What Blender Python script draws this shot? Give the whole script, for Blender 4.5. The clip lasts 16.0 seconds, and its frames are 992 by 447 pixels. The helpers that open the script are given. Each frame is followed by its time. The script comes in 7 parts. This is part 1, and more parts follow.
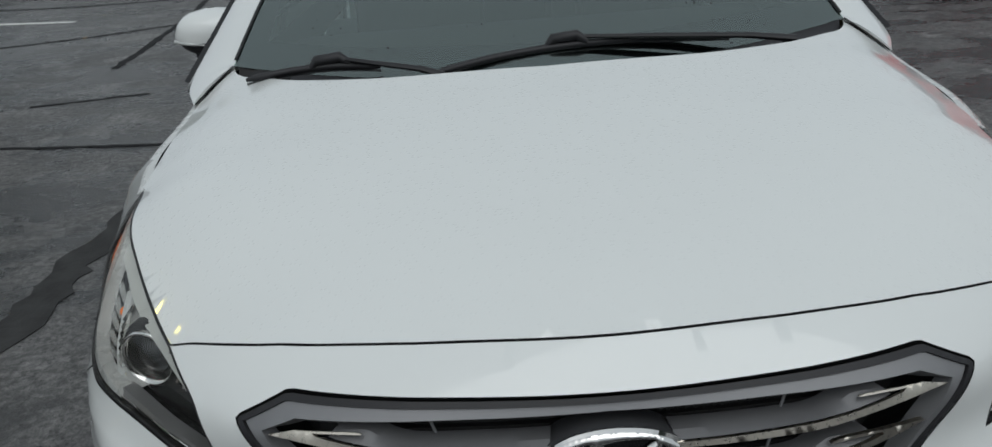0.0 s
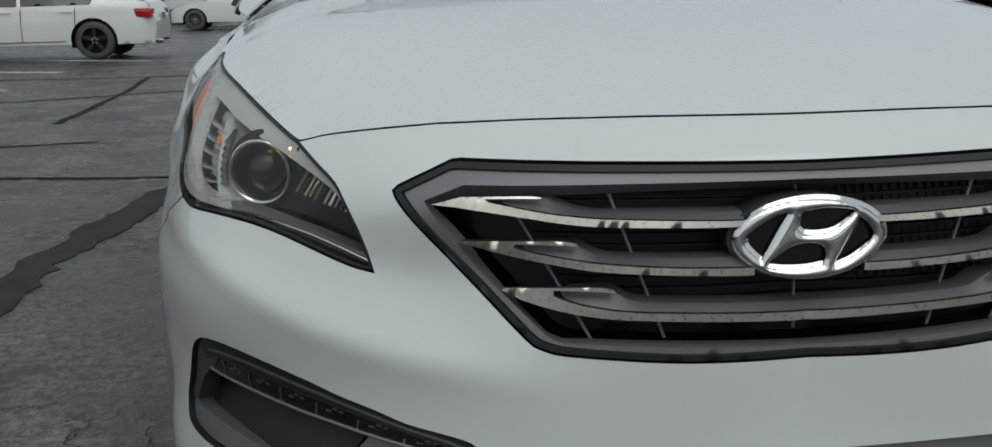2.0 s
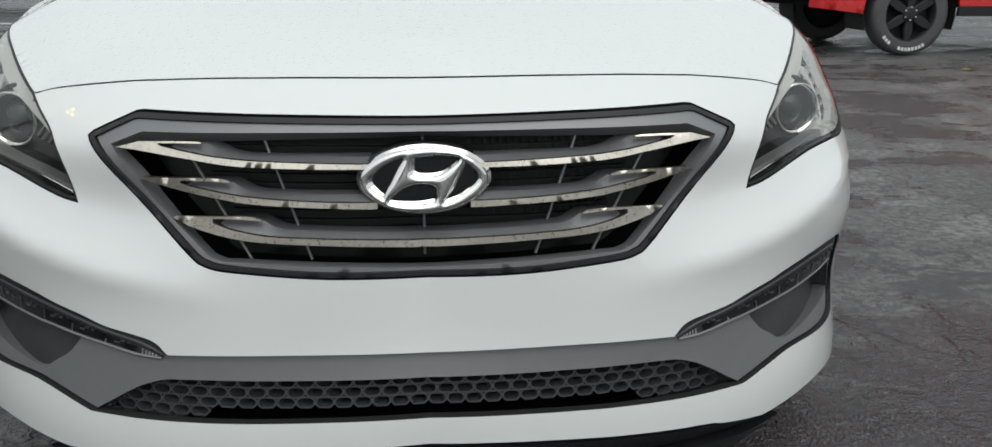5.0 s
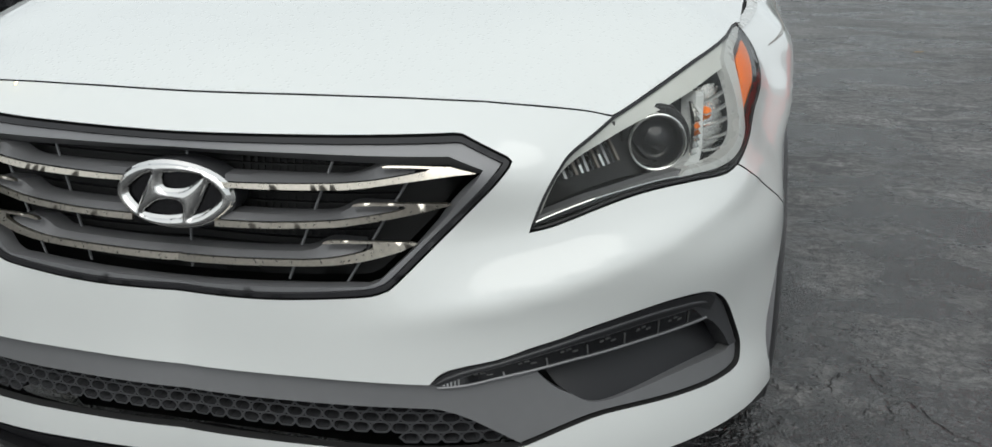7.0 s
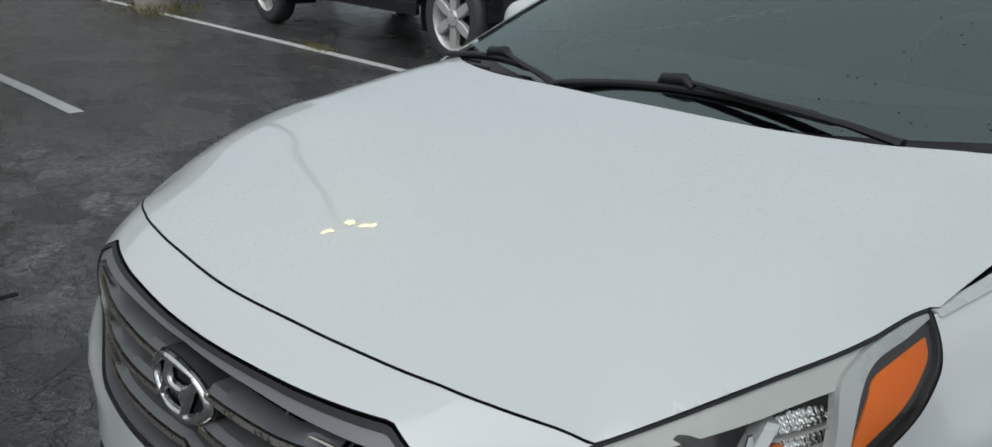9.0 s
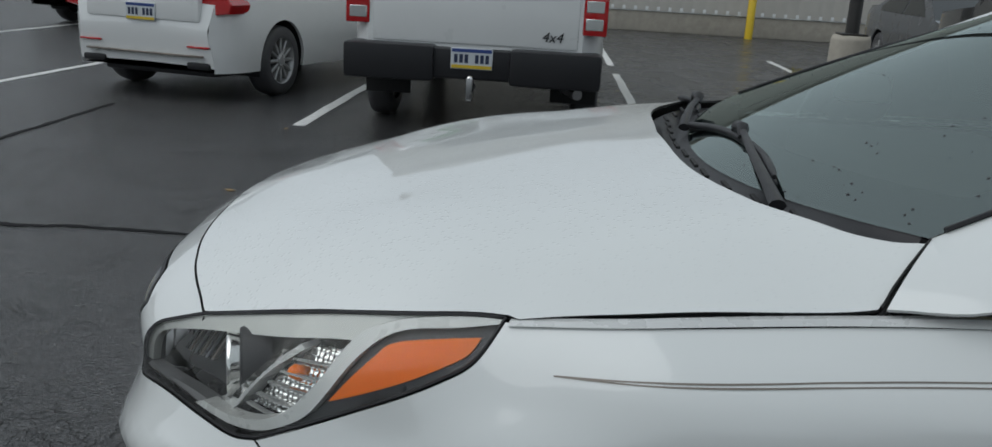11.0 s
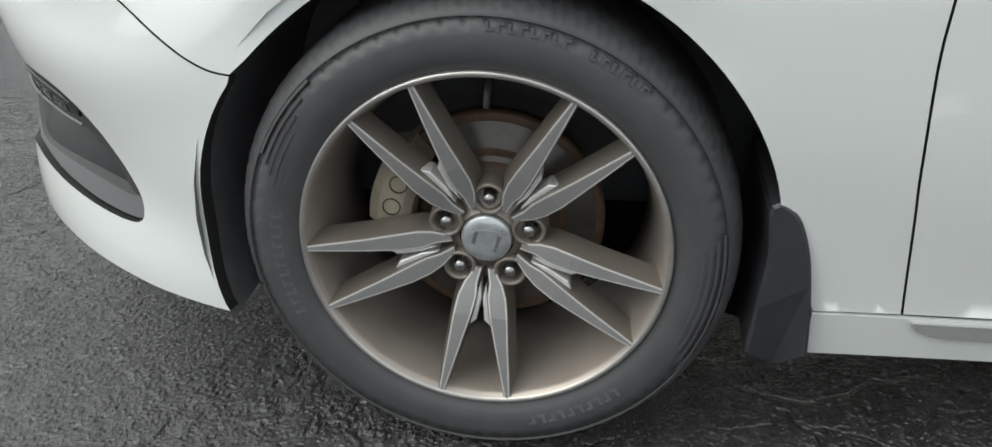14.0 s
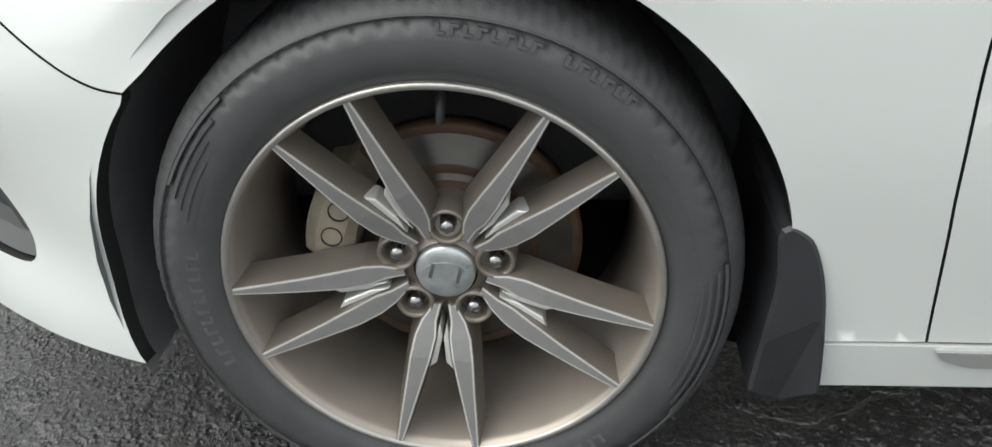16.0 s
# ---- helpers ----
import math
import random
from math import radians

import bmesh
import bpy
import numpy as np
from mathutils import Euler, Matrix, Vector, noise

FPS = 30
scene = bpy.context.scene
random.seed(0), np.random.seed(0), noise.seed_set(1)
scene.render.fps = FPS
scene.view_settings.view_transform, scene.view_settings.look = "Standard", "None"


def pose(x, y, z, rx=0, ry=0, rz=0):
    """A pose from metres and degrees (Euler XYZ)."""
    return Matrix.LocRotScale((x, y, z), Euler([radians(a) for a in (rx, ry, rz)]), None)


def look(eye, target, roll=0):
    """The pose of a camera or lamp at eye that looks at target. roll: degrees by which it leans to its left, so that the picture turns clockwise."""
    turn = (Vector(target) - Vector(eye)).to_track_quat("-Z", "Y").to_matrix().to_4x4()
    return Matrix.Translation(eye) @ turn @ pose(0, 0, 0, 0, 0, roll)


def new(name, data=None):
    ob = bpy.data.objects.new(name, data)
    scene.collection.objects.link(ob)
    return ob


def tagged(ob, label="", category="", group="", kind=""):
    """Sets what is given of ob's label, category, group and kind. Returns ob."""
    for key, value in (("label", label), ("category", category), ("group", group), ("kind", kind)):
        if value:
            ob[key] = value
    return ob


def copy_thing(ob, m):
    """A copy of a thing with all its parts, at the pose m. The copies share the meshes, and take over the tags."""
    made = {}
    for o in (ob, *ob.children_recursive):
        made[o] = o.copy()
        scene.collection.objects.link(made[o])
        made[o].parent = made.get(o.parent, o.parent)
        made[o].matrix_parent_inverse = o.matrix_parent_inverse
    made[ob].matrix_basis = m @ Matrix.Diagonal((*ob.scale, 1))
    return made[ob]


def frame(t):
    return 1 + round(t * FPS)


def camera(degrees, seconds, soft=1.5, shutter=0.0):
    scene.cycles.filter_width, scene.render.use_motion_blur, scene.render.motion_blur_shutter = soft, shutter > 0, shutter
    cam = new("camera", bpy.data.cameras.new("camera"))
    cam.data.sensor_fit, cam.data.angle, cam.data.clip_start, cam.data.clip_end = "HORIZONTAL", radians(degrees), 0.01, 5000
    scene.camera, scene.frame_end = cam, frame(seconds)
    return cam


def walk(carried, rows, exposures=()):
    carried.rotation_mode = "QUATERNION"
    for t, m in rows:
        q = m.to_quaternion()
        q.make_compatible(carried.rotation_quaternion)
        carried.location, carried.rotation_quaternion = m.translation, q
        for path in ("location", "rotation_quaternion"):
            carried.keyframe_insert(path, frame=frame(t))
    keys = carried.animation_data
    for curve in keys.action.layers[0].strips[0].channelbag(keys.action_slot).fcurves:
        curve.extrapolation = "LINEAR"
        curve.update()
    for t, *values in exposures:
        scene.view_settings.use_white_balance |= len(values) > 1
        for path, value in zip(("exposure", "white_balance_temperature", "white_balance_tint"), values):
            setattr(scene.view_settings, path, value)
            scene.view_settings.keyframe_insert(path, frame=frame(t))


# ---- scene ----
# path-begin
cam = camera(56.11, 16.0)
PATH = [
    (0.0, pose(-0.120, -0.930, 1.398, 68.63, 4.27, -1.32)),
    (0.5, pose(-0.445, -0.867, 1.218, 71.66, 3.61, -5.39)),
    (1.0, pose(-0.473, -0.877, 1.101, 76.28, 1.62, -5.65)),
    (1.5, pose(-0.482, -0.918, 1.013, 76.49, 1.21, -5.86)),
    (2.0, pose(-0.483, -0.971, 0.956, 76.28, 0.85, -6.03)),
    (2.5, pose(-0.478, -1.029, 0.933, 76.19, 0.50, -6.01)),
    (3.0, pose(-0.475, -1.074, 0.905, 75.98, 0.18, -5.93)),
    (3.5, pose(-0.454, -1.132, 0.902, 75.77, -0.11, -5.91)),
    (4.0, pose(-0.353, -1.234, 0.955, 75.08, -0.08, -5.73)),
    (4.5, pose(-0.225, -1.261, 0.970, 74.20, -0.27, -5.92)),
    (5.0, pose(-0.023, -1.273, 0.989, 73.82, -0.12, -5.51)),
    (5.2, pose(0.076, -1.278, 0.989, 73.72, 0.22, -4.22)),
    (7.3, pose(0.889, -1.053, 1.097, 70.88, -0.15, 18.04)),
    (7.5, pose(0.953, -1.024, 1.158, 70.23, -0.06, 21.05)),
    (8.0, pose(1.027, -0.908, 1.309, 70.73, 2.12, 32.22)),
    (8.3, pose(1.033, -0.759, 1.341, 70.63, 0.74, 36.14)),
    (8.5, pose(1.063, -0.667, 1.358, 70.72, 0.65, 38.08)),
    (9.0, pose(1.221, -0.428, 1.358, 70.99, -0.87, 47.53)),
    (9.5, pose(1.443, -0.193, 1.368, 70.79, -3.50, 64.30)),
    (9.6, pose(1.496, -0.149, 1.376, 70.90, -3.50, 68.75)),
    (10.0, pose(1.631, 0.098, 1.415, 70.81, -3.62, 79.51)),
    (10.1, pose(1.648, 0.178, 1.403, 71.24, -3.92, 81.79)),
    (12.3, pose(2.198, 1.171, 1.155, 75.65, -0.86, 99.15)),
    (12.5, pose(2.202, 1.174, 1.133, 74.93, -0.80, 99.07)),
    (13.0, pose(2.201, 1.178, 1.083, 71.10, -0.46, 98.84)),
    (13.3, pose(2.223, 1.139, 0.985, 69.06, -0.62, 96.65)),
    (13.5, pose(2.174, 1.195, 0.981, 67.04, 0.23, 98.17)),
    (13.9, pose(1.973, 1.135, 0.932, 62.93, 0.35, 98.17)),
    (14.0, pose(1.923, 1.116, 0.918, 62.00, 0.86, 97.80)),
    (14.5, pose(1.772, 1.076, 0.901, 59.31, 0.86, 96.68)),
    (15.0, pose(1.752, 1.074, 0.885, 58.14, 1.19, 95.51)),
    (15.5, pose(1.741, 1.076, 0.884, 58.09, 1.26, 94.68)),
    (16.0, pose(1.719, 1.082, 0.911, 58.71, 1.29, 94.20)),
]
# path-end
walk(cam, PATH, exposures=[(0.0, 0.02, 6350, 10), (1.5, -0.10, 6300, 10), (2.5, 0.10, 6450, 10), (3.5, 0.50, 6550, 10), (5.0, 0.62, 6600, 10), (7.5, 0.62, 6600, 10), (8.0, 0.22, 6550, 10), (9.0, 0.07, 6300, 10), (10.0, -0.08, 6200, 10), (12.5, 0.34, 6450, 10), (13.5, 0.82, 6650, 10), (14.5, 1.45, 6750, 10), (16.0, 1.47, 6800, 10)])

from mathutils.geometry import delaunay_2d_cdt

# ---- light: a grey, rain-washed sky ----
world = bpy.data.worlds.new("overcast_sky")
scene.world = world
world.use_nodes = True
wn = world.node_tree
sky = wn.nodes.new("ShaderNodeTexSky")
sky.sky_type, sky.sun_disc = "NISHITA", False
sky.sun_elevation, sky.sun_rotation = radians(48), radians(200)
sky.air_density, sky.dust_density, sky.ozone_density = 1.0, 3.0, 1.0
grey = wn.nodes.new("ShaderNodeHueSaturation")
grey.inputs["Saturation"].default_value = 0.16
wn.links.new(sky.outputs[0], grey.inputs["Color"])
cloud = wn.nodes.new("ShaderNodeMix")
cloud.data_type = "RGBA"
cloud.inputs[0].default_value = 0.72
cloud.inputs[7].default_value = (4.95, 5.55, 5.85, 1)
bgn = wn.nodes["Background"]
bgn.inputs[1].default_value = 0.10
wn.links.new(grey.outputs[0], cloud.inputs[6])
wn.links.new(cloud.outputs[2], bgn.inputs[0])
sun = new("sun", bpy.data.lights.new("sun", "SUN"))
sun.data.energy, sun.data.angle, sun.data.color = 0.95, radians(60), (0.98, 0.98, 0.95)
sun.matrix_world = look((5, -11, 16), (0, 0, 0))


# ---- materials ----
def nodes_of(name):
    m = bpy.data.materials.new(name)
    m.use_nodes = True
    return m, m.node_tree, m.node_tree.nodes["Principled BSDF"]


def mat(name, col, rough=0.5, metal=0.0, coat=0.0, vary=0.06, scale=30.0, bump=0.0, rvary=0.08, spec=0.5, fine=0.0):
    """A surface with patchy tone, uneven gloss and fine relief."""
    m, t, b = nodes_of(name)
    co = t.nodes.new("ShaderNodeTexCoord")
    n = t.nodes.new("ShaderNodeTexNoise")
    n.inputs["Scale"].default_value, n.inputs["Detail"].default_value = scale, 5
    t.links.new(co.outputs["Object"], n.inputs["Vector"])
    ramp = t.nodes.new("ShaderNodeMapRange")
    ramp.inputs["To Min"].default_value, ramp.inputs["To Max"].default_value = 1 - vary * 2, 1 + vary * 2
    t.links.new(n.outputs["Fac"], ramp.inputs["Value"])
    mul = t.nodes.new("ShaderNodeMix")
    mul.data_type, mul.blend_type = "RGBA", "MULTIPLY"
    mul.inputs[0].default_value = 1
    mul.inputs[6].default_value = (*col, 1)
    t.links.new(ramp.outputs[0], mul.inputs[7])
    t.links.new(mul.outputs[2], b.inputs["Base Color"])
    r2 = t.nodes.new("ShaderNodeMapRange")
    r2.inputs["To Min"].default_value, r2.inputs["To Max"].default_value = max(rough - rvary, 0.02), min(rough + rvary, 1)
    t.links.new(n.outputs["Fac"], r2.inputs["Value"])
    t.links.new(r2.outputs[0], b.inputs["Roughness"])
    b.inputs["Metallic"].default_value = metal
    b.inputs["Coat Weight"].default_value, b.inputs["Coat Roughness"].default_value = coat, 0.03
    b.inputs["Specular IOR Level"].default_value = spec
    if bump:
        n2 = t.nodes.new("ShaderNodeTexNoise")
        n2.inputs["Scale"].default_value, n2.inputs["Detail"].default_value = fine or scale * 12, 3
        t.links.new(co.outputs["Object"], n2.inputs["Vector"])
        bp = t.nodes.new("ShaderNodeBump")
        bp.inputs["Strength"].default_value, bp.inputs["Distance"].default_value = 0.6, bump
        t.links.new(n2.outputs["Fac"], bp.inputs["Height"])
        t.links.new(bp.outputs[0], b.inputs["Normal"])
    return m


def glass_mat(name, tint, rough=0.0, mix=0.0):
    """A thin pane: what is behind it, tinted, under a mirror gloss that grows towards the edge of sight."""
    m, t, b = nodes_of(name)
    t.nodes.remove(b)
    clear, gloss = t.nodes.new("ShaderNodeBsdfTransparent"), t.nodes.new("ShaderNodeBsdfGlossy")
    clear.inputs[0].default_value = (*tint, 1)
    gloss.inputs["Roughness"].default_value = max(rough, 0.01)
    fr, mx = t.nodes.new("ShaderNodeFresnel"), t.nodes.new("ShaderNodeMixShader")
    fr.inputs[0].default_value = 1.5 + mix
    t.links.new(fr.outputs[0], mx.inputs[0])
    t.links.new(clear.outputs[0], mx.inputs[1])
    t.links.new(gloss.outputs[0], mx.inputs[2])
    t.links.new(mx.outputs[0], t.nodes["Material Output"].inputs[0])
    return m


PAINT = mat("pearl_white_paint", (0.665, 0.685, 0.672), 0.30, coat=1.0, vary=0.006, scale=6, rvary=0.03)
WET = mat("rain_beaded_paint", (0.665, 0.685, 0.672), 0.30, coat=1.0, vary=0.006, scale=6, rvary=0.03)
wt_ = WET.node_tree
wv_, wr_, wm_ = wt_.nodes.new("ShaderNodeTexVoronoi"), wt_.nodes.new("ShaderNodeMapRange"), wt_.nodes.new("ShaderNodeMath")
wk_, wc_, wb_ = wt_.nodes.new("ShaderNodeMapRange"), wt_.nodes.new("ShaderNodeTexCoord"), wt_.nodes.new("ShaderNodeBump")
wv_.inputs["Scale"].default_value = 130
wt_.links.new(wc_.outputs["Object"], wv_.inputs["Vector"])
wr_.interpolation_type = "SMOOTHSTEP"
for k_, q_ in zip(("From Min", "From Max", "To Min", "To Max"), (0.12, 0.42, 1.0, 0.0)):
    wr_.inputs[k_].default_value = q_
wt_.links.new(wv_.outputs["Distance"], wr_.inputs["Value"])
wk_.inputs["From Min"].default_value, wk_.inputs["From Max"].default_value = 0.55, 0.60
wt_.links.new(wv_.outputs["Color"], wk_.inputs["Value"])
wm_.operation = "MULTIPLY"
wt_.links.new(wr_.outputs[0], wm_.inputs[0])
wt_.links.new(wk_.outputs[0], wm_.inputs[1])
wb_.inputs["Strength"].default_value, wb_.inputs["Distance"].default_value = 0.8, 0.0010
wt_.links.new(wm_.outputs[0], wb_.inputs["Height"])
wt_.links.new(wb_.outputs[0], wt_.nodes["Principled BSDF"].inputs["Coat Normal"])
DROP = mat("rain_drop", (0.02, 0.026, 0.026), 0.05, vary=0.02, coat=1.0)
SATIN = mat("satin_grey_plastic", (0.195, 0.197, 0.203), 0.42, metal=0.35, vary=0.03, scale=40, bump=0.0002)
BLACK = mat("black_plastic", (0.019, 0.019, 0.021), 0.42, vary=0.05, scale=40, bump=0.0003, spec=0.3)
BLADEG = mat("grey_blade_plastic", (0.130, 0.131, 0.135), 0.44, metal=0.2, vary=0.04, scale=40, bump=0.0002)
BLADE = mat("dark_grey_plastic", (0.045, 0.046, 0.049), 0.45, vary=0.04, scale=40, bump=0.0002)
WELL = mat("wheel_liner", (0.16, 0.16, 0.168), 0.85, vary=0.15, scale=25, bump=0.002)
DISC = mat("worn_brake_disc", (0.085, 0.078, 0.072), 0.36, metal=0.7, vary=0.15, scale=50)
FLAP = mat("black_flap", (0.030, 0.031, 0.035), 0.42, vary=0.12, scale=20, bump=0.0005)
GLOSS = mat("gloss_black", (0.006, 0.006, 0.007), 0.08, vary=0.02)
# near-black: shade put into gaps and cavities, also dark seals and undersides
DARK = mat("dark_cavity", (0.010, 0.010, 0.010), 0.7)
CHROME = mat("chrome", (0.78, 0.77, 0.75), 0.07, metal=1.0, vary=0.02, rvary=0.04)
WARM = mat("worn_chrome", (0.66, 0.61, 0.53), 0.30, metal=1.0, vary=0.12, scale=160, rvary=0.10)
RUBBER = mat("tyre_rubber", (0.062, 0.062, 0.065), 0.52, vary=0.12, scale=25, bump=0.0006)
MACH = mat("machined_alloy", (0.68, 0.67, 0.655), 0.38, metal=0.4, vary=0.04, scale=60)
GUN = mat("gunmetal_paint", (0.205, 0.180, 0.155), 0.36, metal=0.40, vary=0.08, scale=20)
STEEL = mat("bare_steel", (0.42, 0.42, 0.42), 0.3, metal=1.0, vary=0.08)
RUST = mat("rusty_disc", (0.085, 0.050, 0.030), 0.6, metal=0.3, vary=0.3, scale=60, bump=0.0005)
CALI = mat("dusty_caliper", (0.27, 0.235, 0.18), 0.7, vary=0.2, scale=30, bump=0.001)
AMBER = mat("amber_lens", (0.95, 0.20, 0.004), 0.35, coat=0.0, spec=0.3, vary=0.03)
SILVER = mat("silver_trim", (0.58, 0.59, 0.58), 0.22, metal=0.7, vary=0.02)
TRIM = mat("silver_lamp_trim", (0.56, 0.57, 0.56), 0.28, metal=0.15, vary=0.03)
HAZY = mat("hazy_trim", (0.60, 0.61, 0.58), 0.35, metal=0.0, vary=0.04, coat=0.4)
LENS = glass_mat("clear_lens", (0.93, 0.94, 0.94))
GLASS = glass_mat("tinted_glass", (0.50, 0.64, 0.60), 0.0, 1.05)
for gn in GLASS.node_tree.nodes:
    if gn.type == "BSDF_GLOSSY":
        gn.inputs[0].default_value = (0.88, 1.0, 0.97, 1)
HAZE = glass_mat("hazed_lens", (0.96, 0.97, 0.96), 0.0, -0.15)
ht_ = HAZE.node_tree
hd_, hm_ = ht_.nodes.new("ShaderNodeBsdfDiffuse"), ht_.nodes.new("ShaderNodeMixShader")
hd_.inputs[0].default_value = (0.75, 0.76, 0.72, 1)
hnz_, hrg_ = ht_.nodes.new("ShaderNodeTexNoise"), ht_.nodes.new("ShaderNodeMapRange")
hnz_.inputs["Scale"].default_value, hnz_.inputs["Detail"].default_value = 14, 6
hrg_.inputs["To Min"].default_value, hrg_.inputs["To Max"].default_value = 0.004, 0.022
ht_.links.new(hnz_.outputs["Fac"], hrg_.inputs["Value"])
ht_.links.new(hrg_.outputs[0], hm_.inputs[0])
mix_ = [n for n in ht_.nodes if n.type == "MIX_SHADER" and n is not hm_ and n.name != hm_.name][0]
ht_.links.new(mix_.outputs[0], hm_.inputs[1])
ht_.links.new(hd_.outputs[0], hm_.inputs[2])
ht_.links.new(hm_.outputs[0], ht_.nodes["Material Output"].inputs[0])
PRIV = mat("dark_window", (0.010, 0.013, 0.014), 0.04, vary=0.02, coat=0.5)
RED = mat("red_lens", (0.42, 0.006, 0.008), 0.1, coat=1.0, vary=0.05)
CABIN = mat("cabin_trim", (0.03, 0.03, 0.032), 0.7, vary=0.1)


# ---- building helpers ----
PAINTED = {"front_bumper", "fender", "hood", "door", "rear_quarter"}     # panels whose turned-in edges are coloured near-black as shade in the gaps



def thing(name, label, category, group="", at=(0, 0, 0)):
    ob = new(name)
    ob.location = at
    return tagged(ob, label, category, group)


def part(name, data, material, parent=None, label=""):
    """Links a bmesh or mesh as one mesh object, under a thing or a part."""
    if isinstance(data, bmesh.types.BMesh):
        me = bpy.data.meshes.new(name)
        data.to_mesh(me)
        data.free()
    else:
        me = data
    if material and not me.materials:
        me.materials.append(material)
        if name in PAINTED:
            # second slot: the gap's shade, painted on the turned-in edge
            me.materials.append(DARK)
    ob = new(name, me)
    if parent:
        ob.parent = parent
    if label:
        ob["label"] = label
    return ob


def smooth(bm, angle=35):
    for f in bm.faces:
        f.smooth = True
    for e in bm.edges:
        if len(e.link_faces) == 2 and e.calc_face_angle(0) > radians(angle):
            e.smooth = False
    return bm


def catmull(pts, n=8):
    """A smooth run through control points (open)."""
    p = np.array(pts, float)
    if len(p) < 3:
        return [tuple(q) for q in p]
    q = np.vstack([2 * p[0] - p[1], p, 2 * p[-1] - p[-2]])
    out = []
    for i in range(1, len(q) - 2):
        for k in range(n):
            t = k / n
            out.append(0.5 * (2 * q[i] + (q[i + 1] - q[i - 1]) * t + (2 * q[i - 1] - 5 * q[i] + 4 * q[i + 1] - q[i + 2]) * t * t + (3 * q[i] - q[i - 1] - 3 * q[i + 1] + q[i + 2]) * t ** 3))
    out.append(p[-1])
    return [tuple(a) for a in out]


def joined(*runs):
    """One closed outline out of runs that meet end to end."""
    out = []
    for r in runs:
        for p in r:
            if not out or math.dist(out[-1], p) > 1e-6:
                out.append(tuple(p))
    if math.dist(out[0], out[-1]) < 1e-6:
        out.pop()
    return out


def resample(poly, step):
    out = []
    for a, b in zip(poly, poly[1:] + poly[:1]):
        n = max(1, int(math.dist(a, b) / step + 0.5))
        out += [(a[0] + (b[0] - a[0]) * k / n, a[1] + (b[1] - a[1]) * k / n) for k in range(n)]
    return out


def area2(poly):
    return sum(a[0] * b[1] - b[0] * a[1] for a, b in zip(poly, poly[1:] + poly[:1])) / 2


def inset(poly, d):
    """The outline moved inwards by d (outwards if negative)."""
    s = 1 if area2(poly) > 0 else -1
    out = []
    n = len(poly)
    for i in range(n):
        a, b, c = np.array(poly[i - 1]), np.array(poly[i]), np.array(poly[(i + 1) % n])
        u, v = b - a, c - b
        u, v = u / (np.linalg.norm(u) + 1e-9), v / (np.linalg.norm(v) + 1e-9)
        n1, n2 = np.array((-u[1], u[0])), np.array((-v[1], v[0]))
        m = n1 + n2
        m = m / max(np.dot(m, m) / 2, 0.35)
        out.append(tuple(b + s * m * d))
    return out


def inside(P, poly):
    x, y = P[:, 0], P[:, 1]
    r = np.zeros(len(P), bool)
    for (x0, y0), (x1, y1) in zip(poly, poly[1:] + poly[:1]):
        c = (y0 > y) != (y1 > y)
        if c.any():
            r ^= c & (x < (x1 - x0) * (y - y0) / ((y1 - y0) or 1e-12) + x0)
    return r


def edge_dist(P, poly):
    d = np.full(len(P), 9.0)
    for a, b in zip(poly, poly[1:] + poly[:1]):
        a, b = np.array(a), np.array(b)
        ab = b - a
        t = np.clip(((P - a) @ ab) / max(ab @ ab, 1e-12), 0, 1)
        d = np.minimum(d, np.linalg.norm(P - a - t[:, None] * ab, axis=1))
    return d


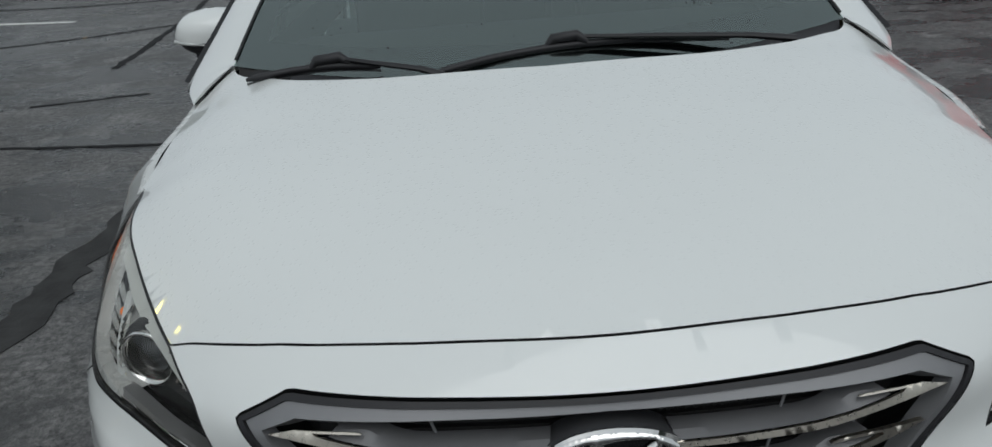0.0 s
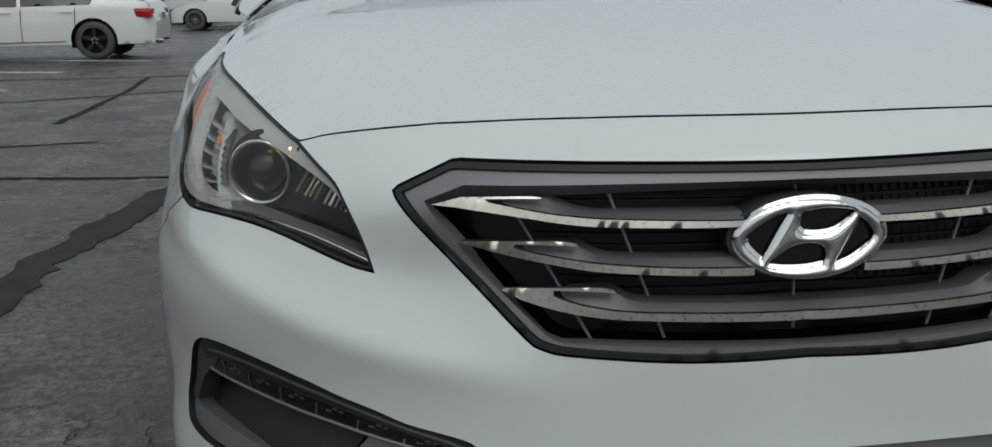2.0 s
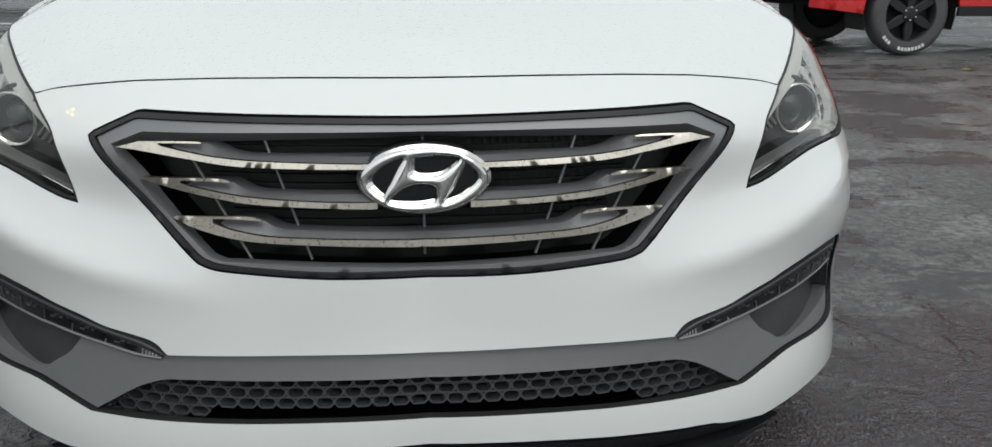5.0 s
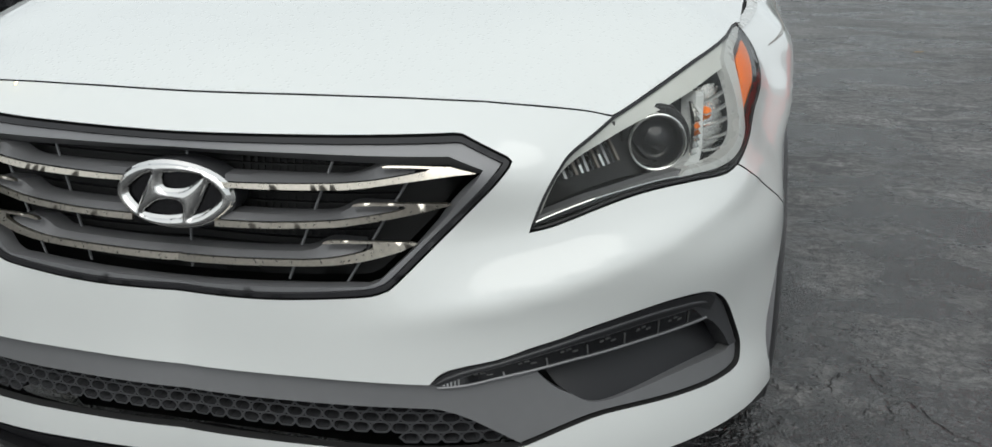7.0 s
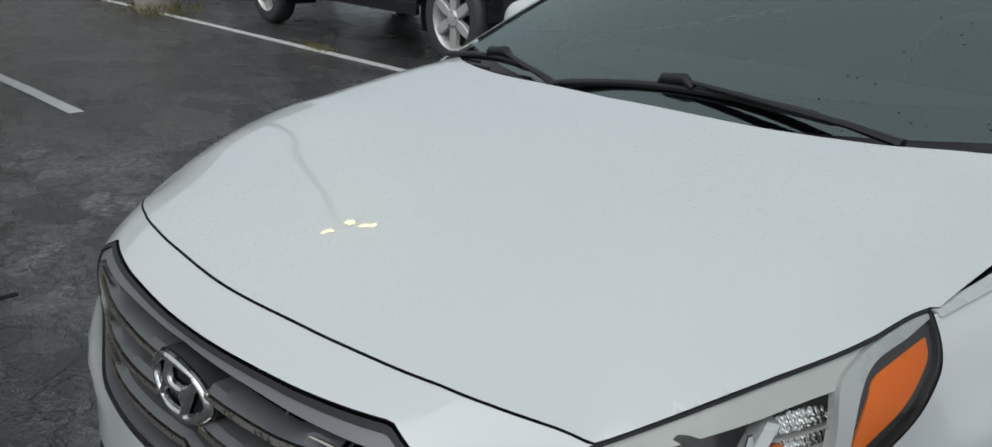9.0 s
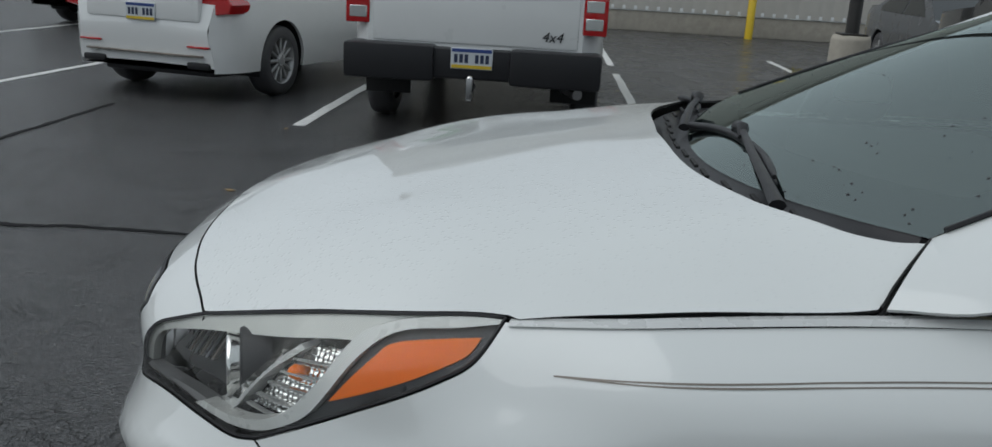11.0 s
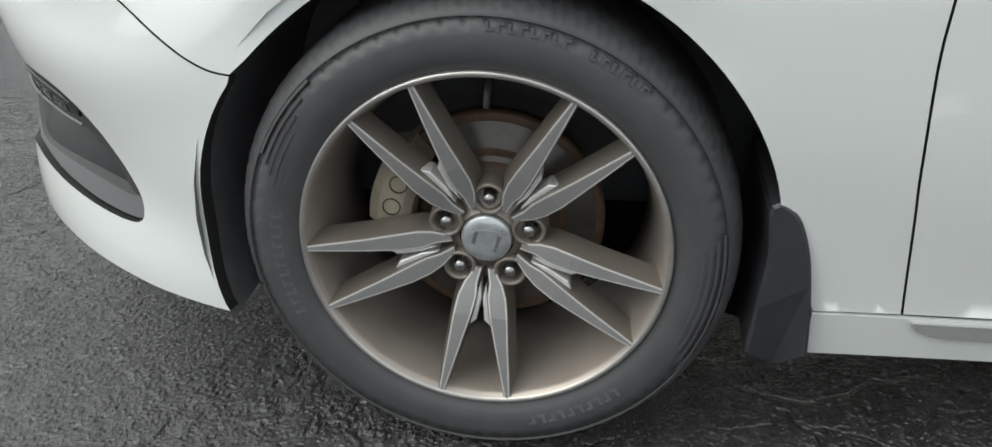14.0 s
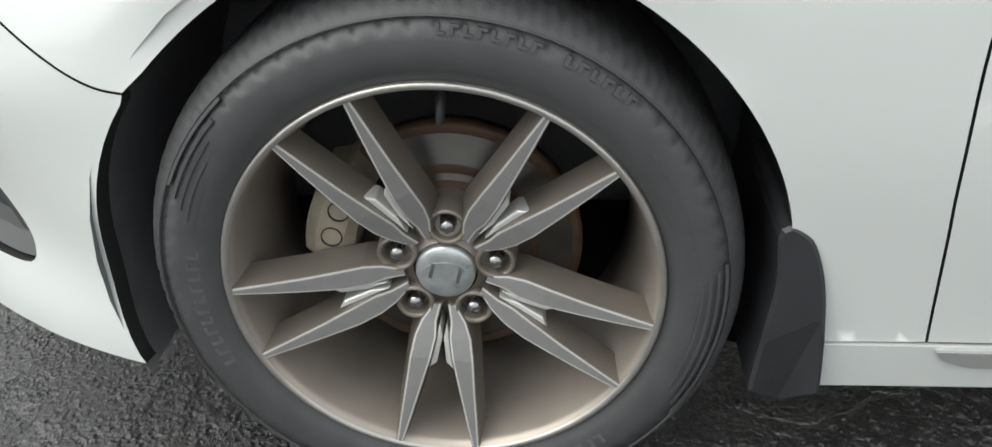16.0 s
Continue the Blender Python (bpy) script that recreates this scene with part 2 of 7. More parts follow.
def panel(outline, holes, surf, step=0.02, thick=0.012, gap=0.0, fine=None):
    """A sheet with a turned-in edge: the outline (in metres of a flat pattern) less its holes, laid on surf, which maps an (n, 2) array to places."""
    outline = inset(outline, gap) if gap else outline
    holes = [inset(h, -gap) if gap else h for h in holes]
    loops = [resample(p, fine or step * 0.6) for p in [outline] + holes]
    lo, hi = np.min(outline, 0), np.max(outline, 0)
    gx, gy = np.meshgrid(np.arange(lo[0], hi[0], step), np.arange(lo[1], hi[1], step * 0.866))
    gx = gx + (np.arange(gx.shape[0]) % 2)[:, None] * step / 2
    G = np.stack([gx.ravel(), gy.ravel()], 1)
    keep = inside(G, outline)
    G = G[keep]
    for h in holes:
        G = G[~inside(G, h)]
    for lp in loops:
        if len(G):
            G = G[edge_dist(G, lp) > step * 0.42]
    vs, es = [], []
    for lp in loops:
        k = len(vs)
        vs += lp
        es += [(k + i, k + (i + 1) % len(lp)) for i in range(len(lp))]
    vs += [tuple(g) for g in G]
    V, _, F, *_ = delaunay_2d_cdt([Vector(v) for v in vs], es, [], 0, 1e-6)
    P2 = np.array([tuple(v) for v in V])
    mid = np.array([P2[list(f)].mean(0) for f in F])
    ok = inside(mid, loops[0])
    for lp in loops[1:]:
        ok &= ~inside(mid, lp)
    F = [f for f, k in zip(F, ok) if k]
    h = 1e-3
    P3 = surf(P2)
    nrm = np.cross(surf(P2 + (h, 0)) - P3, surf(P2 + (0, h)) - P3)
    nrm /= np.linalg.norm(nrm, axis=1)[:, None] + 1e-12
    bm = bmesh.new()
    bv = [bm.verts.new(p) for p in P3]
    for f in F:
        a = [P2[i] for i in f]
        ccw = (a[1][0] - a[0][0]) * (a[2][1] - a[0][1]) - (a[2][0] - a[0][0]) * (a[1][1] - a[0][1]) > 0
        try:
            bm.faces.new([bv[i] for i in (f if ccw else f[::-1])]).smooth = True
        except ValueError:
            pass
    if thick:
        bm.verts.index_update()
        rim = [e for e in bm.edges if len(e.link_faces) == 1]
        low, mid = {}, {}
        for e in rim:
            f = e.link_faces[0]
            loop = next(lp for lp in f.loops if lp.edge == e)
            a, b = loop.vert, loop.link_loop_next.vert
            for v in (a, b):
                if v not in low:
                    low[v] = bm.verts.new(v.co - Vector(nrm[v.index]) * thick) if v.index >= 0 else None
            q = bm.faces.new((b, a, low[a], low[b]))
            q.smooth = True
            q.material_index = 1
            e.smooth = False
    for v in [v for v in bm.verts if not v.link_faces]:
        bm.verts.remove(v)
    return bm


def lathe(profile, seg=48, axis="x", close=False):
    """Turns (along, radius) pairs round the x axis."""
    bm = bmesh.new()
    rings = []
    for a, r in profile:
        rings.append([bm.verts.new((a, r * math.sin(2 * math.pi * k / seg), r * math.cos(2 * math.pi * k / seg))) for k in range(seg)])
    for A, B in zip(rings, rings[1:]):
        for k in range(seg):
            bm.faces.new((A[k], A[(k + 1) % seg], B[(k + 1) % seg], B[k]))
    return smooth(bm, 30)


def prism(poly, depth, place, bevel=0.0):
    """A flat outline given depth; place maps (x, y, h) to a point."""
    bm = bmesh.new()
    top = [bm.verts.new(place(x, y, 0)) for x, y in (inset(poly, bevel) if bevel else poly)]
    rings = [top]
    if bevel:
        rings.append([bm.verts.new(place(x, y, -bevel)) for x, y in poly])
    rings.append([bm.verts.new(place(x, y, -depth)) for x, y in poly])
    bm.faces.new(top)
    for A, B in zip(rings, rings[1:]):
        for k in range(len(A)):
            bm.faces.new((A[k], B[k], B[(k + 1) % len(A)], A[(k + 1) % len(A)]))
    bm.faces.new(rings[-1][::-1])
    bmesh.ops.recalc_face_normals(bm, faces=bm.faces[:])
    return bm


def tube(pts, r, seg=8, flat=1.0):
    """A round bar along points; r may be one radius or one for each point."""
    bm = bmesh.new()
    P = [Vector(p) for p in pts]
    rs = r if isinstance(r, (list, tuple)) else [r] * len(P)
    rings = []
    for i, p in enumerate(P):
        d = (P[min(i + 1, len(P) - 1)] - P[max(i - 1, 0)]).normalized()
        s = d.cross(Vector((0, 0, 1)))
        s = s.normalized() if s.length > 1e-4 else Vector((1, 0, 0))
        u = s.cross(d)
        rings.append([bm.verts.new(p + (s * math.cos(2 * math.pi * k / seg) + u * math.sin(2 * math.pi * k / seg) * flat) * rs[i]) for k in range(seg)])
    for A, B in zip(rings, rings[1:]):
        for k in range(seg):
            bm.faces.new((A[k], B[k], B[(k + 1) % seg], A[(k + 1) % seg]))
    bm.faces.new(rings[0]), bm.faces.new(rings[-1][::-1])
    bmesh.ops.recalc_face_normals(bm, faces=bm.faces[:])
    return smooth(bm, 50)


def block(x0, y0, z0, x1, y1, z1, bevel=0.01, seg=2):
    bm = bmesh.new()
    bmesh.ops.create_cube(bm, size=1, matrix=Matrix.Translation(((x0 + x1) / 2, (y0 + y1) / 2, (z0 + z1) / 2)) @ Matrix.Diagonal((abs(x1 - x0), abs(y1 - y0), abs(z1 - z0), 1)))
    if bevel:
        bmesh.ops.bevel(bm, geom=bm.edges[:], offset=bevel, segments=seg, profile=0.6, affect="EDGES")
    return smooth(bm, 40)


def sheet(rows, flip=False):
    """A smooth surface through rows of points."""
    bm = bmesh.new()
    g = [[bm.verts.new(p) for p in r] for r in rows]
    for A, B in zip(g, g[1:]):
        for k in range(len(A) - 1):
            q = (A[k], A[k + 1], B[k + 1], B[k])
            try:
                bm.faces.new(q[::-1] if flip else q).smooth = True
            except ValueError:
                pass
    return bm


def thicken(bm, d):
    """Gives a sheet a back at depth d and closes its rim."""
    bm.normal_update()
    bm.verts.index_update()
    fs = bm.faces[:]
    back = {v: bm.verts.new(v.co - v.normal * d) for v in bm.verts[:]}
    rim = [(l.vert, l.link_loop_next.vert) for f in fs for l in f.loops if len(l.edge.link_faces) == 1]
    for f in fs:
        bm.faces.new([back[v] for v in reversed(f.verts)]).smooth = True
    for a, b in rim:
        bm.faces.new((b, a, back[a], back[b]))
    for e in bm.edges:
        if len(e.link_faces) == 2 and e.calc_face_angle(0) > 0.9:
            e.smooth = False
    return bm


def merge(*bms):
    out = bmesh.new()
    for b in bms:
        me = bpy.data.meshes.new("tmp")
        b.to_mesh(me)
        b.free()
        out.from_mesh(me)
        bpy.data.meshes.remove(me)
    return out


# ---- the white sedan: its skin as rings of radius round the front axle, by height ----
KU = np.array([0, 15, 30, 45, 60, 67.5, 75, 90, 105, 125, 200, 300], float)
RING_Z, RING_R = [], []


def ring(z, *r):
    RING_Z.append(z)
    RING_R.append(r)


#    height   nose                corner               wheel                door  rear
ring(0.16, 0.912, 0.947, 0.990, 1.006, 0.990, 0.972, 0.953, 0.915, 0.888, 0.872, 0.872, 0.870)
ring(0.24, 0.927, 0.958, 1.006, 1.015, 0.992, 0.972, 0.951, 0.916, 0.890, 0.879, 0.879, 0.880)
ring(0.32, 0.928, 0.955, 1.002, 1.007, 0.978, 0.964, 0.951, 0.916, 0.894, 0.891, 0.891, 0.890)
ring(0.40, 0.912, 0.944, 0.992, 0.993, 0.978, 0.966, 0.950, 0.915, 0.901, 0.905, 0.905, 0.905)
ring(0.48, 0.903, 0.939, 0.984, 1.003, 0.988, 0.967, 0.945, 0.915, 0.911, 0.916, 0.916, 0.916)
ring(0.56, 0.896, 0.933, 0.970, 1.009, 0.988, 0.966, 0.934, 0.916, 0.918, 0.922, 0.922, 0.922)
ring(0.64, 0.887, 0.925, 0.954, 0.979, 0.959, 0.945, 0.927, 0.917, 0.921, 0.925, 0.925, 0.925)
ring(0.72, 0.881, 0.906, 0.954, 0.949, 0.942, 0.912, 0.914, 0.917, 0.919, 0.925, 0.925, 0.920)
ring(0.78, 0.842, 0.856, 0.896, 0.905, 0.910, 0.899, 0.881, 0.909, 0.913, 0.913, 0.913, 0.910)
ring(0.84, 0.756, 0.766, 0.811, 0.840, 0.856, 0.855, 0.842, 0.877, 0.887, 0.896, 0.896, 0.890)
ring(0.90, 0.731, 0.739, 0.759, 0.801, 0.795, 0.782, 0.775, 0.798, 0.824, 0.872, 0.876, 0.870)
ring(0.98, 0.688, 0.696, 0.703, 0.737, 0.715, 0.702, 0.697, 0.700, 0.745, 0.832, 0.845, 0.840)
KZ, KR = np.array(RING_Z), np.array(RING_R)


def cardinal(knots, x):
    """The weights of a natural cubic spline's knots at x."""
    n = len(knots)
    h = np.diff(knots)
    A = np.eye(n)
    B = np.zeros((n, n))
    for i in range(1, n - 1):
        A[i, i - 1:i + 2] = h[i - 1], 2 * (h[i - 1] + h[i]), h[i]
        B[i, i - 1:i + 2] = 6 / h[i - 1], -6 / h[i - 1] - 6 / h[i], 6 / h[i]
    M = np.linalg.solve(A, B)
    i = np.clip(np.searchsorted(knots, x) - 1, 0, n - 2)
    a, b, hh = knots[i + 1] - x, x - knots[i], h[i]
    E = np.eye(n)
    return ((a ** 3 / (6 * hh))[:, None] * M[i] + (b ** 3 / (6 * hh))[:, None] * M[i + 1]
            + (a / hh)[:, None] * E[i] + (b / hh)[:, None] * E[i + 1] - (a * hh / 6)[:, None] * M[i] - (b * hh / 6)[:, None] * M[i + 1])


SU = 0.016          # metres of pattern for a degree of turn
AXLE = 0.95


def skin(P, off=0.0):
    """Places on the body's skin for pattern points (turn * SU, height); off stands them proud."""
    P = np.asarray(P, float)
    u, z = P[:, 0] / SU, P[:, 1]
    au = np.abs(u)
    r = np.einsum("ij,ij->i", cardinal(KZ, z) @ KR, cardinal(KU, au)) + off
    # the shoulder line that starts behind the wheel and the tuck below it
    fall = np.clip((au - 97) / 24, 0, 1)
    drop = 0.806 + (au - 120) * 0.0002 - z
    r = r - fall * 0.013 * np.where(drop > 0, np.minimum(drop / 0.012, 1) * np.exp(-np.maximum(drop, 0) / 0.07), 0)
    # the flange round the wheel arch, tucked in towards its edge
    yw = np.where(au <= 90, -0.925 * np.cos(np.radians(np.minimum(au, 90))), (au - 90) / 60)
    away = np.clip(1 - (np.hypot(yw, z - 0.336) - 0.367) / 0.042, 0, 1.2)
    r = r - 0.011 * away * np.clip((z - 0.56) / 0.10, 0, 1)
    # the ridge that runs from under the headlight to the grille's lower corner
    zc = np.interp(au, [16, 22.3, 26.4, 31.2, 36.3, 41.5, 49, 58.3, 66], [0.496, 0.509, 0.520, 0.533, 0.552, 0.579, 0.612, 0.639, 0.648])
    ramp = np.clip((au - 17) / 12, 0, 1) * np.clip((68 - au) / 10, 0, 1)
    dz = z - zc
    r = r + ramp * (0.024 * np.exp(-np.sqrt(dz * dz + 0.002 ** 2) / np.where(dz > 0, 0.060, 0.045)) - 0.008)
    s = np.where(u < 0, -1.0, 1.0)
    a = np.radians(np.minimum(au, 90))
    x = np.where(au <= 90, r * np.sin(a), r) * s
    y = np.where(au <= 90, AXLE - r * np.cos(a), AXLE + (au - 90) / 60)
    return np.stack([x, y, z], 1)


def proud(off):
    return lambda P: skin(P, off)


def pat(*uz):
    """Turn and height to pattern."""
    return [(u * SU, z) for u, z in uz]


def mir(run):
    return [(-x, y) for x, y in reversed(run)]


def flipped(bm):
    for v in bm.verts:
        v.co.x = -v.co.x
    bmesh.ops.reverse_faces(bm, faces=bm.faces[:])
    return bm


def at_skin(u, z, off=0.0):
    return Vector(skin(np.array([[u * SU, z]]), off)[0])


# edges that panels share
HOOD_CUT = catmull(pat((0, 0.808), (12.2, 0.808), (22.5, 0.806), (30.5, 0.8005)), 6) + catmull(pat((31.5, 0.799), (35.7, 0.792), (40.3, 0.782), (43.1, 0.771)), 6)
LAMP_IN = catmull(pat((43.1, 0.771), (40.3, 0.753), (37.5, 0.734), (36.0, 0.716), (34.4, 0.681), (33.0, 0.626)), 6)
LAMP_LOW = catmull(pat((33.0, 0.626), (35, 0.632), (38.9, 0.650), (42, 0.661), (45.5, 0.667), (50, 0.668), (54.5, 0.666), (57.0, 0.674)), 5)
LAMP_OUT = catmull(pat((57.0, 0.674), (60.1, 0.699), (64.9, 0.737), (68.2, 0.763), (71.4, 0.790), (73.3, 0.808), (74.4, 0.828), (75.6, 0.866)), 5)
LAMP_TOP = catmull(pat((75.6, 0.866), (72.9, 0.8645), (69.1, 0.859), (65, 0.8505), (60.7, 0.839), (55.3, 0.821), (48.9, 0.796), (43.1, 0.771)), 5)
SEAM = catmull(pat((57.0, 0.674), (58.1, 0.664), (61.3, 0.632), (65.8, 0.589), (68.3, 0.566), (69.8, 0.556), (71.3, 0.552)), 5)
ARCH_R, ARCH_Z = 0.367, 0.336


def arch_uz(a):
    """The arch's edge at a degrees from its top, forwards negative."""
    y, z = AXLE + ARCH_R * math.sin(radians(a)), ARCH_Z + ARCH_R * math.cos(radians(a))
    if y >= AXLE:
        return (90 + (y - AXLE) * 60) * SU, z
    r = 0.94
    return math.degrees(math.acos((AXLE - y) / r)) * SU, z


ARCH_FRONT = [p for p in (arch_uz(a) for a in range(-52, -112, -4))]
ARCH_FRONT = [(71.3 * SU, 0.552)] + [p for p in ARCH_FRONT if 0.215 < p[1] < 0.545] + [(68.6 * SU, 0.210)]
CHIN = catmull(pat((68.6, 0.210), (62.7, 0.213), (58.5, 0.216), (50.2, 0.2271), (44.5, 0.2328), (39.5, 0.2299), (34.9, 0.2247)), 4) + catmull(pat((34.9, 0.2247), (29.6, 0.2364), (26.4, 0.2446), (11.7, 0.2545), (0.0, 0.2581)), 4)
FOG_TOP = catmull(pat((0.0, 0.4036), (7.7, 0.4065), (13.7, 0.4075), (19.8, 0.4065), (23.8, 0.4047)), 4)
FOG_OUT = catmull(pat((23.8, 0.4047), (25.0, 0.4239), (27.0, 0.4331), (29.8, 0.4411), (32.5, 0.4542), (35.6, 0.4652), (38.3, 0.4764), (42.9, 0.4887), (47.0, 0.4931), (51.5, 0.4839), (55.2, 0.4459), (58.7, 0.372), (59.6, 0.335), (58.8, 0.307), (54.9, 0.3055), (48.6, 0.3163), (42.9, 0.3264), (38.9, 0.3287), (35.4, 0.3191), (31.7, 0.3015)), 4)
FOG_LOW = catmull(pat((31.7, 0.3015), (24.5, 0.3018), (8.9, 0.3046), (0.0, 0.3050)), 4)
GR_TOP = catmull(pat((0.0, 0.7591), (13.9, 0.7615), (27.1, 0.7650)), 5) + pat((27.8, 0.7636))
GR_SIDE = pat((31.3, 0.7346)) + pat((31.6, 0.7286), (31.3, 0.7215)) + pat((26.4, 0.6373), (21.3, 0.5588)) + catmull(pat((20.6, 0.5492), (19.1, 0.5406), (16.8, 0.5361)), 4)
GR_LOW = catmull(pat((16.8, 0.5361), (9.1, 0.5266), (0.0, 0.5228)), 4)
GRILLE = joined(GR_TOP, GR_SIDE, GR_LOW, mir(GR_LOW), mir(GR_SIDE), mir(GR_TOP))
FOG = joined(FOG_TOP, FOG_OUT, FOG_LOW, mir(FOG_LOW), mir(FOG_OUT), mir(FOG_TOP))
half = joined(HOOD_CUT, LAMP_IN, LAMP_LOW, SEAM, ARCH_FRONT, CHIN)
BUMPER = joined(half, mir(half))

car = thing("sedan", "pearl white sedan with a six-sided grille on wet asphalt", "car")
bumper = part("front_bumper", panel(BUMPER, [GRILLE, FOG], skin, 0.02, 0.02, 0.0012, 0.009), PAINT, car, "glossy white painted bumper")

# fenders
FEND_TOP = catmull(pat((75.6, 0.862), (90, 0.882), (104.6, 0.903), (122.2, 0.928)), 6)
DOOR_CUT = catmull(pat((122.2, 0.928), (121.6, 0.870), (120.8, 0.813), (120.3, 0.750), (119.9, 0.660), (119.8, 0.590), (120.3, 0.470), (120.8, 0.400), (121.8, 0.257)), 4)
ARCH_BACK = [p for p in (arch_uz(a) for a in range(-50, 82, 3)) if p[0] < 111.4 * SU and p[1] > 0.41]
FENDER = joined(FEND_TOP, DOOR_CUT, pat((121.8, 0.257), (115.2, 0.255)), catmull(pat((115.2, 0.255), (114, 0.31), (112.6, 0.365), (111.5, 0.411)), 4), ARCH_BACK[::-1], SEAM[::-1], LAMP_OUT)
for side in (1, -1):
    bm = panel(FENDER, [], skin, 0.022, 0.022, 0.0016, 0.012)
    part("fender", bm if side > 0 else flipped(bm), PAINT, car, "glossy white painted fender")

# bonnet: a smooth height field through its own edges and crown
def crown_surface():
    pts = []
    for run in (HOOD_CUT[::4] + [HOOD_CUT[-1]], LAMP_TOP[::-1][2::4]):
        for p in skin(np.array(run)):
            pts.append(tuple(p))
    pts += [(0.800, 0.90, 0.884), (0.805, 1.05, 0.901), (0.805, 1.194, 0.916), (0.76, 1.235, 0.955), (0.72, 1.272, 0.984)]
    pts += [(0.65, 1.165, 0.981), (0.54, 1.09, 0.982), (0.33, 1.02, 0.987)]
    pts += [(0, 0.25, 0.848), (0, 0.37, 0.878), (0, 0.56, 0.919), (0, 0.71, 0.946), (0, 0.84, 0.967), (0, 1.0, 0.990)]
    pts += [(0.35, 0.50, 0.899), (0.60, 0.42, 0.848), (0.65, 0.51, 0.868), (0.62, 0.63, 0.908), (0.70, 0.67, 0.898), (0.40, 0.80, 0.952), (0.60, 0.80, 0.936), (0.71, 0.82, 0.916), (0.71, 0.94, 0.933), (0.64, 1.03, 0.965)]
    full = np.array([p for p in pts] + [(-x, y, z) for x, y, z in pts if x > 1e-6])
    c = full[:, :2]

    def phi(d):
        return np.where(d > 1e-9, d * d * np.log(d + 1e-12), 0)
    n = len(c)
    A = np.zeros((n + 3, n + 3))
    A[:n, :n] = phi(np.linalg.norm(c[:, None] - c[None], axis=2)) + np.eye(n) * 6e-4
    A[:n, n] = A[n, :n] = 1
    A[:n, n + 1:] = c
    A[n + 1:, :n] = c.T
    w = np.linalg.solve(A, np.concatenate([full[:, 2], [0, 0, 0]]))

    def surf(P):
        P = np.asarray(P, float)
        z = phi(np.linalg.norm(P[:, None] - c[None], axis=2)) @ w[:n] + w[n] + P @ w[n + 1:]
        return np.column_stack([P, z])
    return surf


crown = crown_surface()
front = [tuple(p[:2]) for p in skin(np.array(HOOD_CUT))]
lampside = [tuple(p[:2]) for p in skin(np.array(LAMP_TOP[::-1]))]
hside = [(0.797, 0.76), (0.800, 0.90), (0.805, 1.05), (0.805, 1.194), (0.76, 1.235), (0.72, 1.272)]
hrear = catmull([(0.72, 1.272), (0.70, 1.225), (0.65, 1.165), (0.54, 1.09), (0.33, 1.02), (0, 1.0)], 6)
hhalf = joined(front, lampside, hside, hrear)
HOOD = joined(hhalf, mir(hhalf))
part("hood", panel(HOOD, [], crown, 0.03, 0.006, 0.0022, 0.012), WET, car, "glossy white hood beaded with rain")

# near-black sheets added under the gaps, standing in for the shade there
part("inner_shade_sheet", sheet([[(x, 0.30 + abs(x) * 0.25, z) for x in np.linspace(-0.75, 0.75, 9)] for z in (0.20, 0.40, 0.60, 0.72)], True), DARK, car)
part("bay_shade_sheet", sheet([[(x, y, 0.68 + 0.16 * (y - 0.3)) for x in np.linspace(-0.5, 0.5, 5)] for y in (0.32, 0.7, 1.25)], True), DARK, car)


# ---- grille ----
def hexpoly(top, side, low):
    return joined(top, side, low, mir(low), mir(side), mir(top))


GI = hexpoly(pat((0, 0.7385), (15.4, 0.738), (26.3, 0.7372)), pat((29.1, 0.7185), (25.3, 0.641), (19.75, 0.5597), (18.65, 0.5525)), pat((18.65, 0.5525), (9.6, 0.5443), (0, 0.5365)))
GO = inset(GRILLE, 0.0025)
GM = inset(GRILLE, 0.0095)
grille = part("grille", panel(GM, [GI], proud(-0.004), 0.02, 0.03, 0, 0.01), SATIN, car, "satin grey six-sided grille surround")
part("outer_seal", panel(GO, [GM], proud(0.001), 0.012, 0.02, 0, 0.01), BLACK, grille, "black moulding")
# near-black sheet that stands in for the shade deep behind the bars
part("back_shade_sheet", panel(inset(GI, -0.01), [], proud(-0.085), 0.05, 0, 0), DARK, grille)


def even(run, n):
    """The run by n points at even steps."""
    p = np.array(run)
    d = np.concatenate([[0], np.cumsum(np.linalg.norm(np.diff(p, axis=0), axis=1))])
    q = np.linspace(0, d[-1], n)
    return np.column_stack([np.interp(q, d, p[:, 0]), np.interp(q, d, p[:, 1])])


def bar_strip(runs_top, runs_low, off_a, off_b, depth=0.02):
    """A solid strip on the skin between an upper and a lower run."""
    long = sum(math.dist(p, q) for p, q in zip(runs_top, runs_top[1:]))
    n = max(len(runs_top), len(runs_low), int(long / 0.02)) if len(runs_top) > 2 or long > 0.1 else 2
    runs_top, runs_low = even(runs_top, n), even(runs_low, n)
    a, b = skin(np.array(runs_top), off_a), skin(np.array(runs_low), off_b)
    c, d = skin(np.array(runs_low), off_b - depth), skin(np.array(runs_top), off_a - depth)
    bm = bmesh.new()
    rows = [[bm.verts.new(p) for p in r] for r in (a, b, c, d)]
    for A, B in zip(rows, rows[1:] + rows[:1]):
        for k in range(len(A) - 1):
            bm.faces.new((A[k], A[k + 1], B[k + 1], B[k]))
    bm.faces.new([r[0] for r in rows]), bm.faces.new([r[-1] for r in rows][::-1])
    bmesh.ops.recalc_face_normals(bm, faces=bm.faces[:])
    return smooth(bm, 25)


def across(run, n=6):
    r = catmull(run, n)
    return mir(r)[:-1] + r


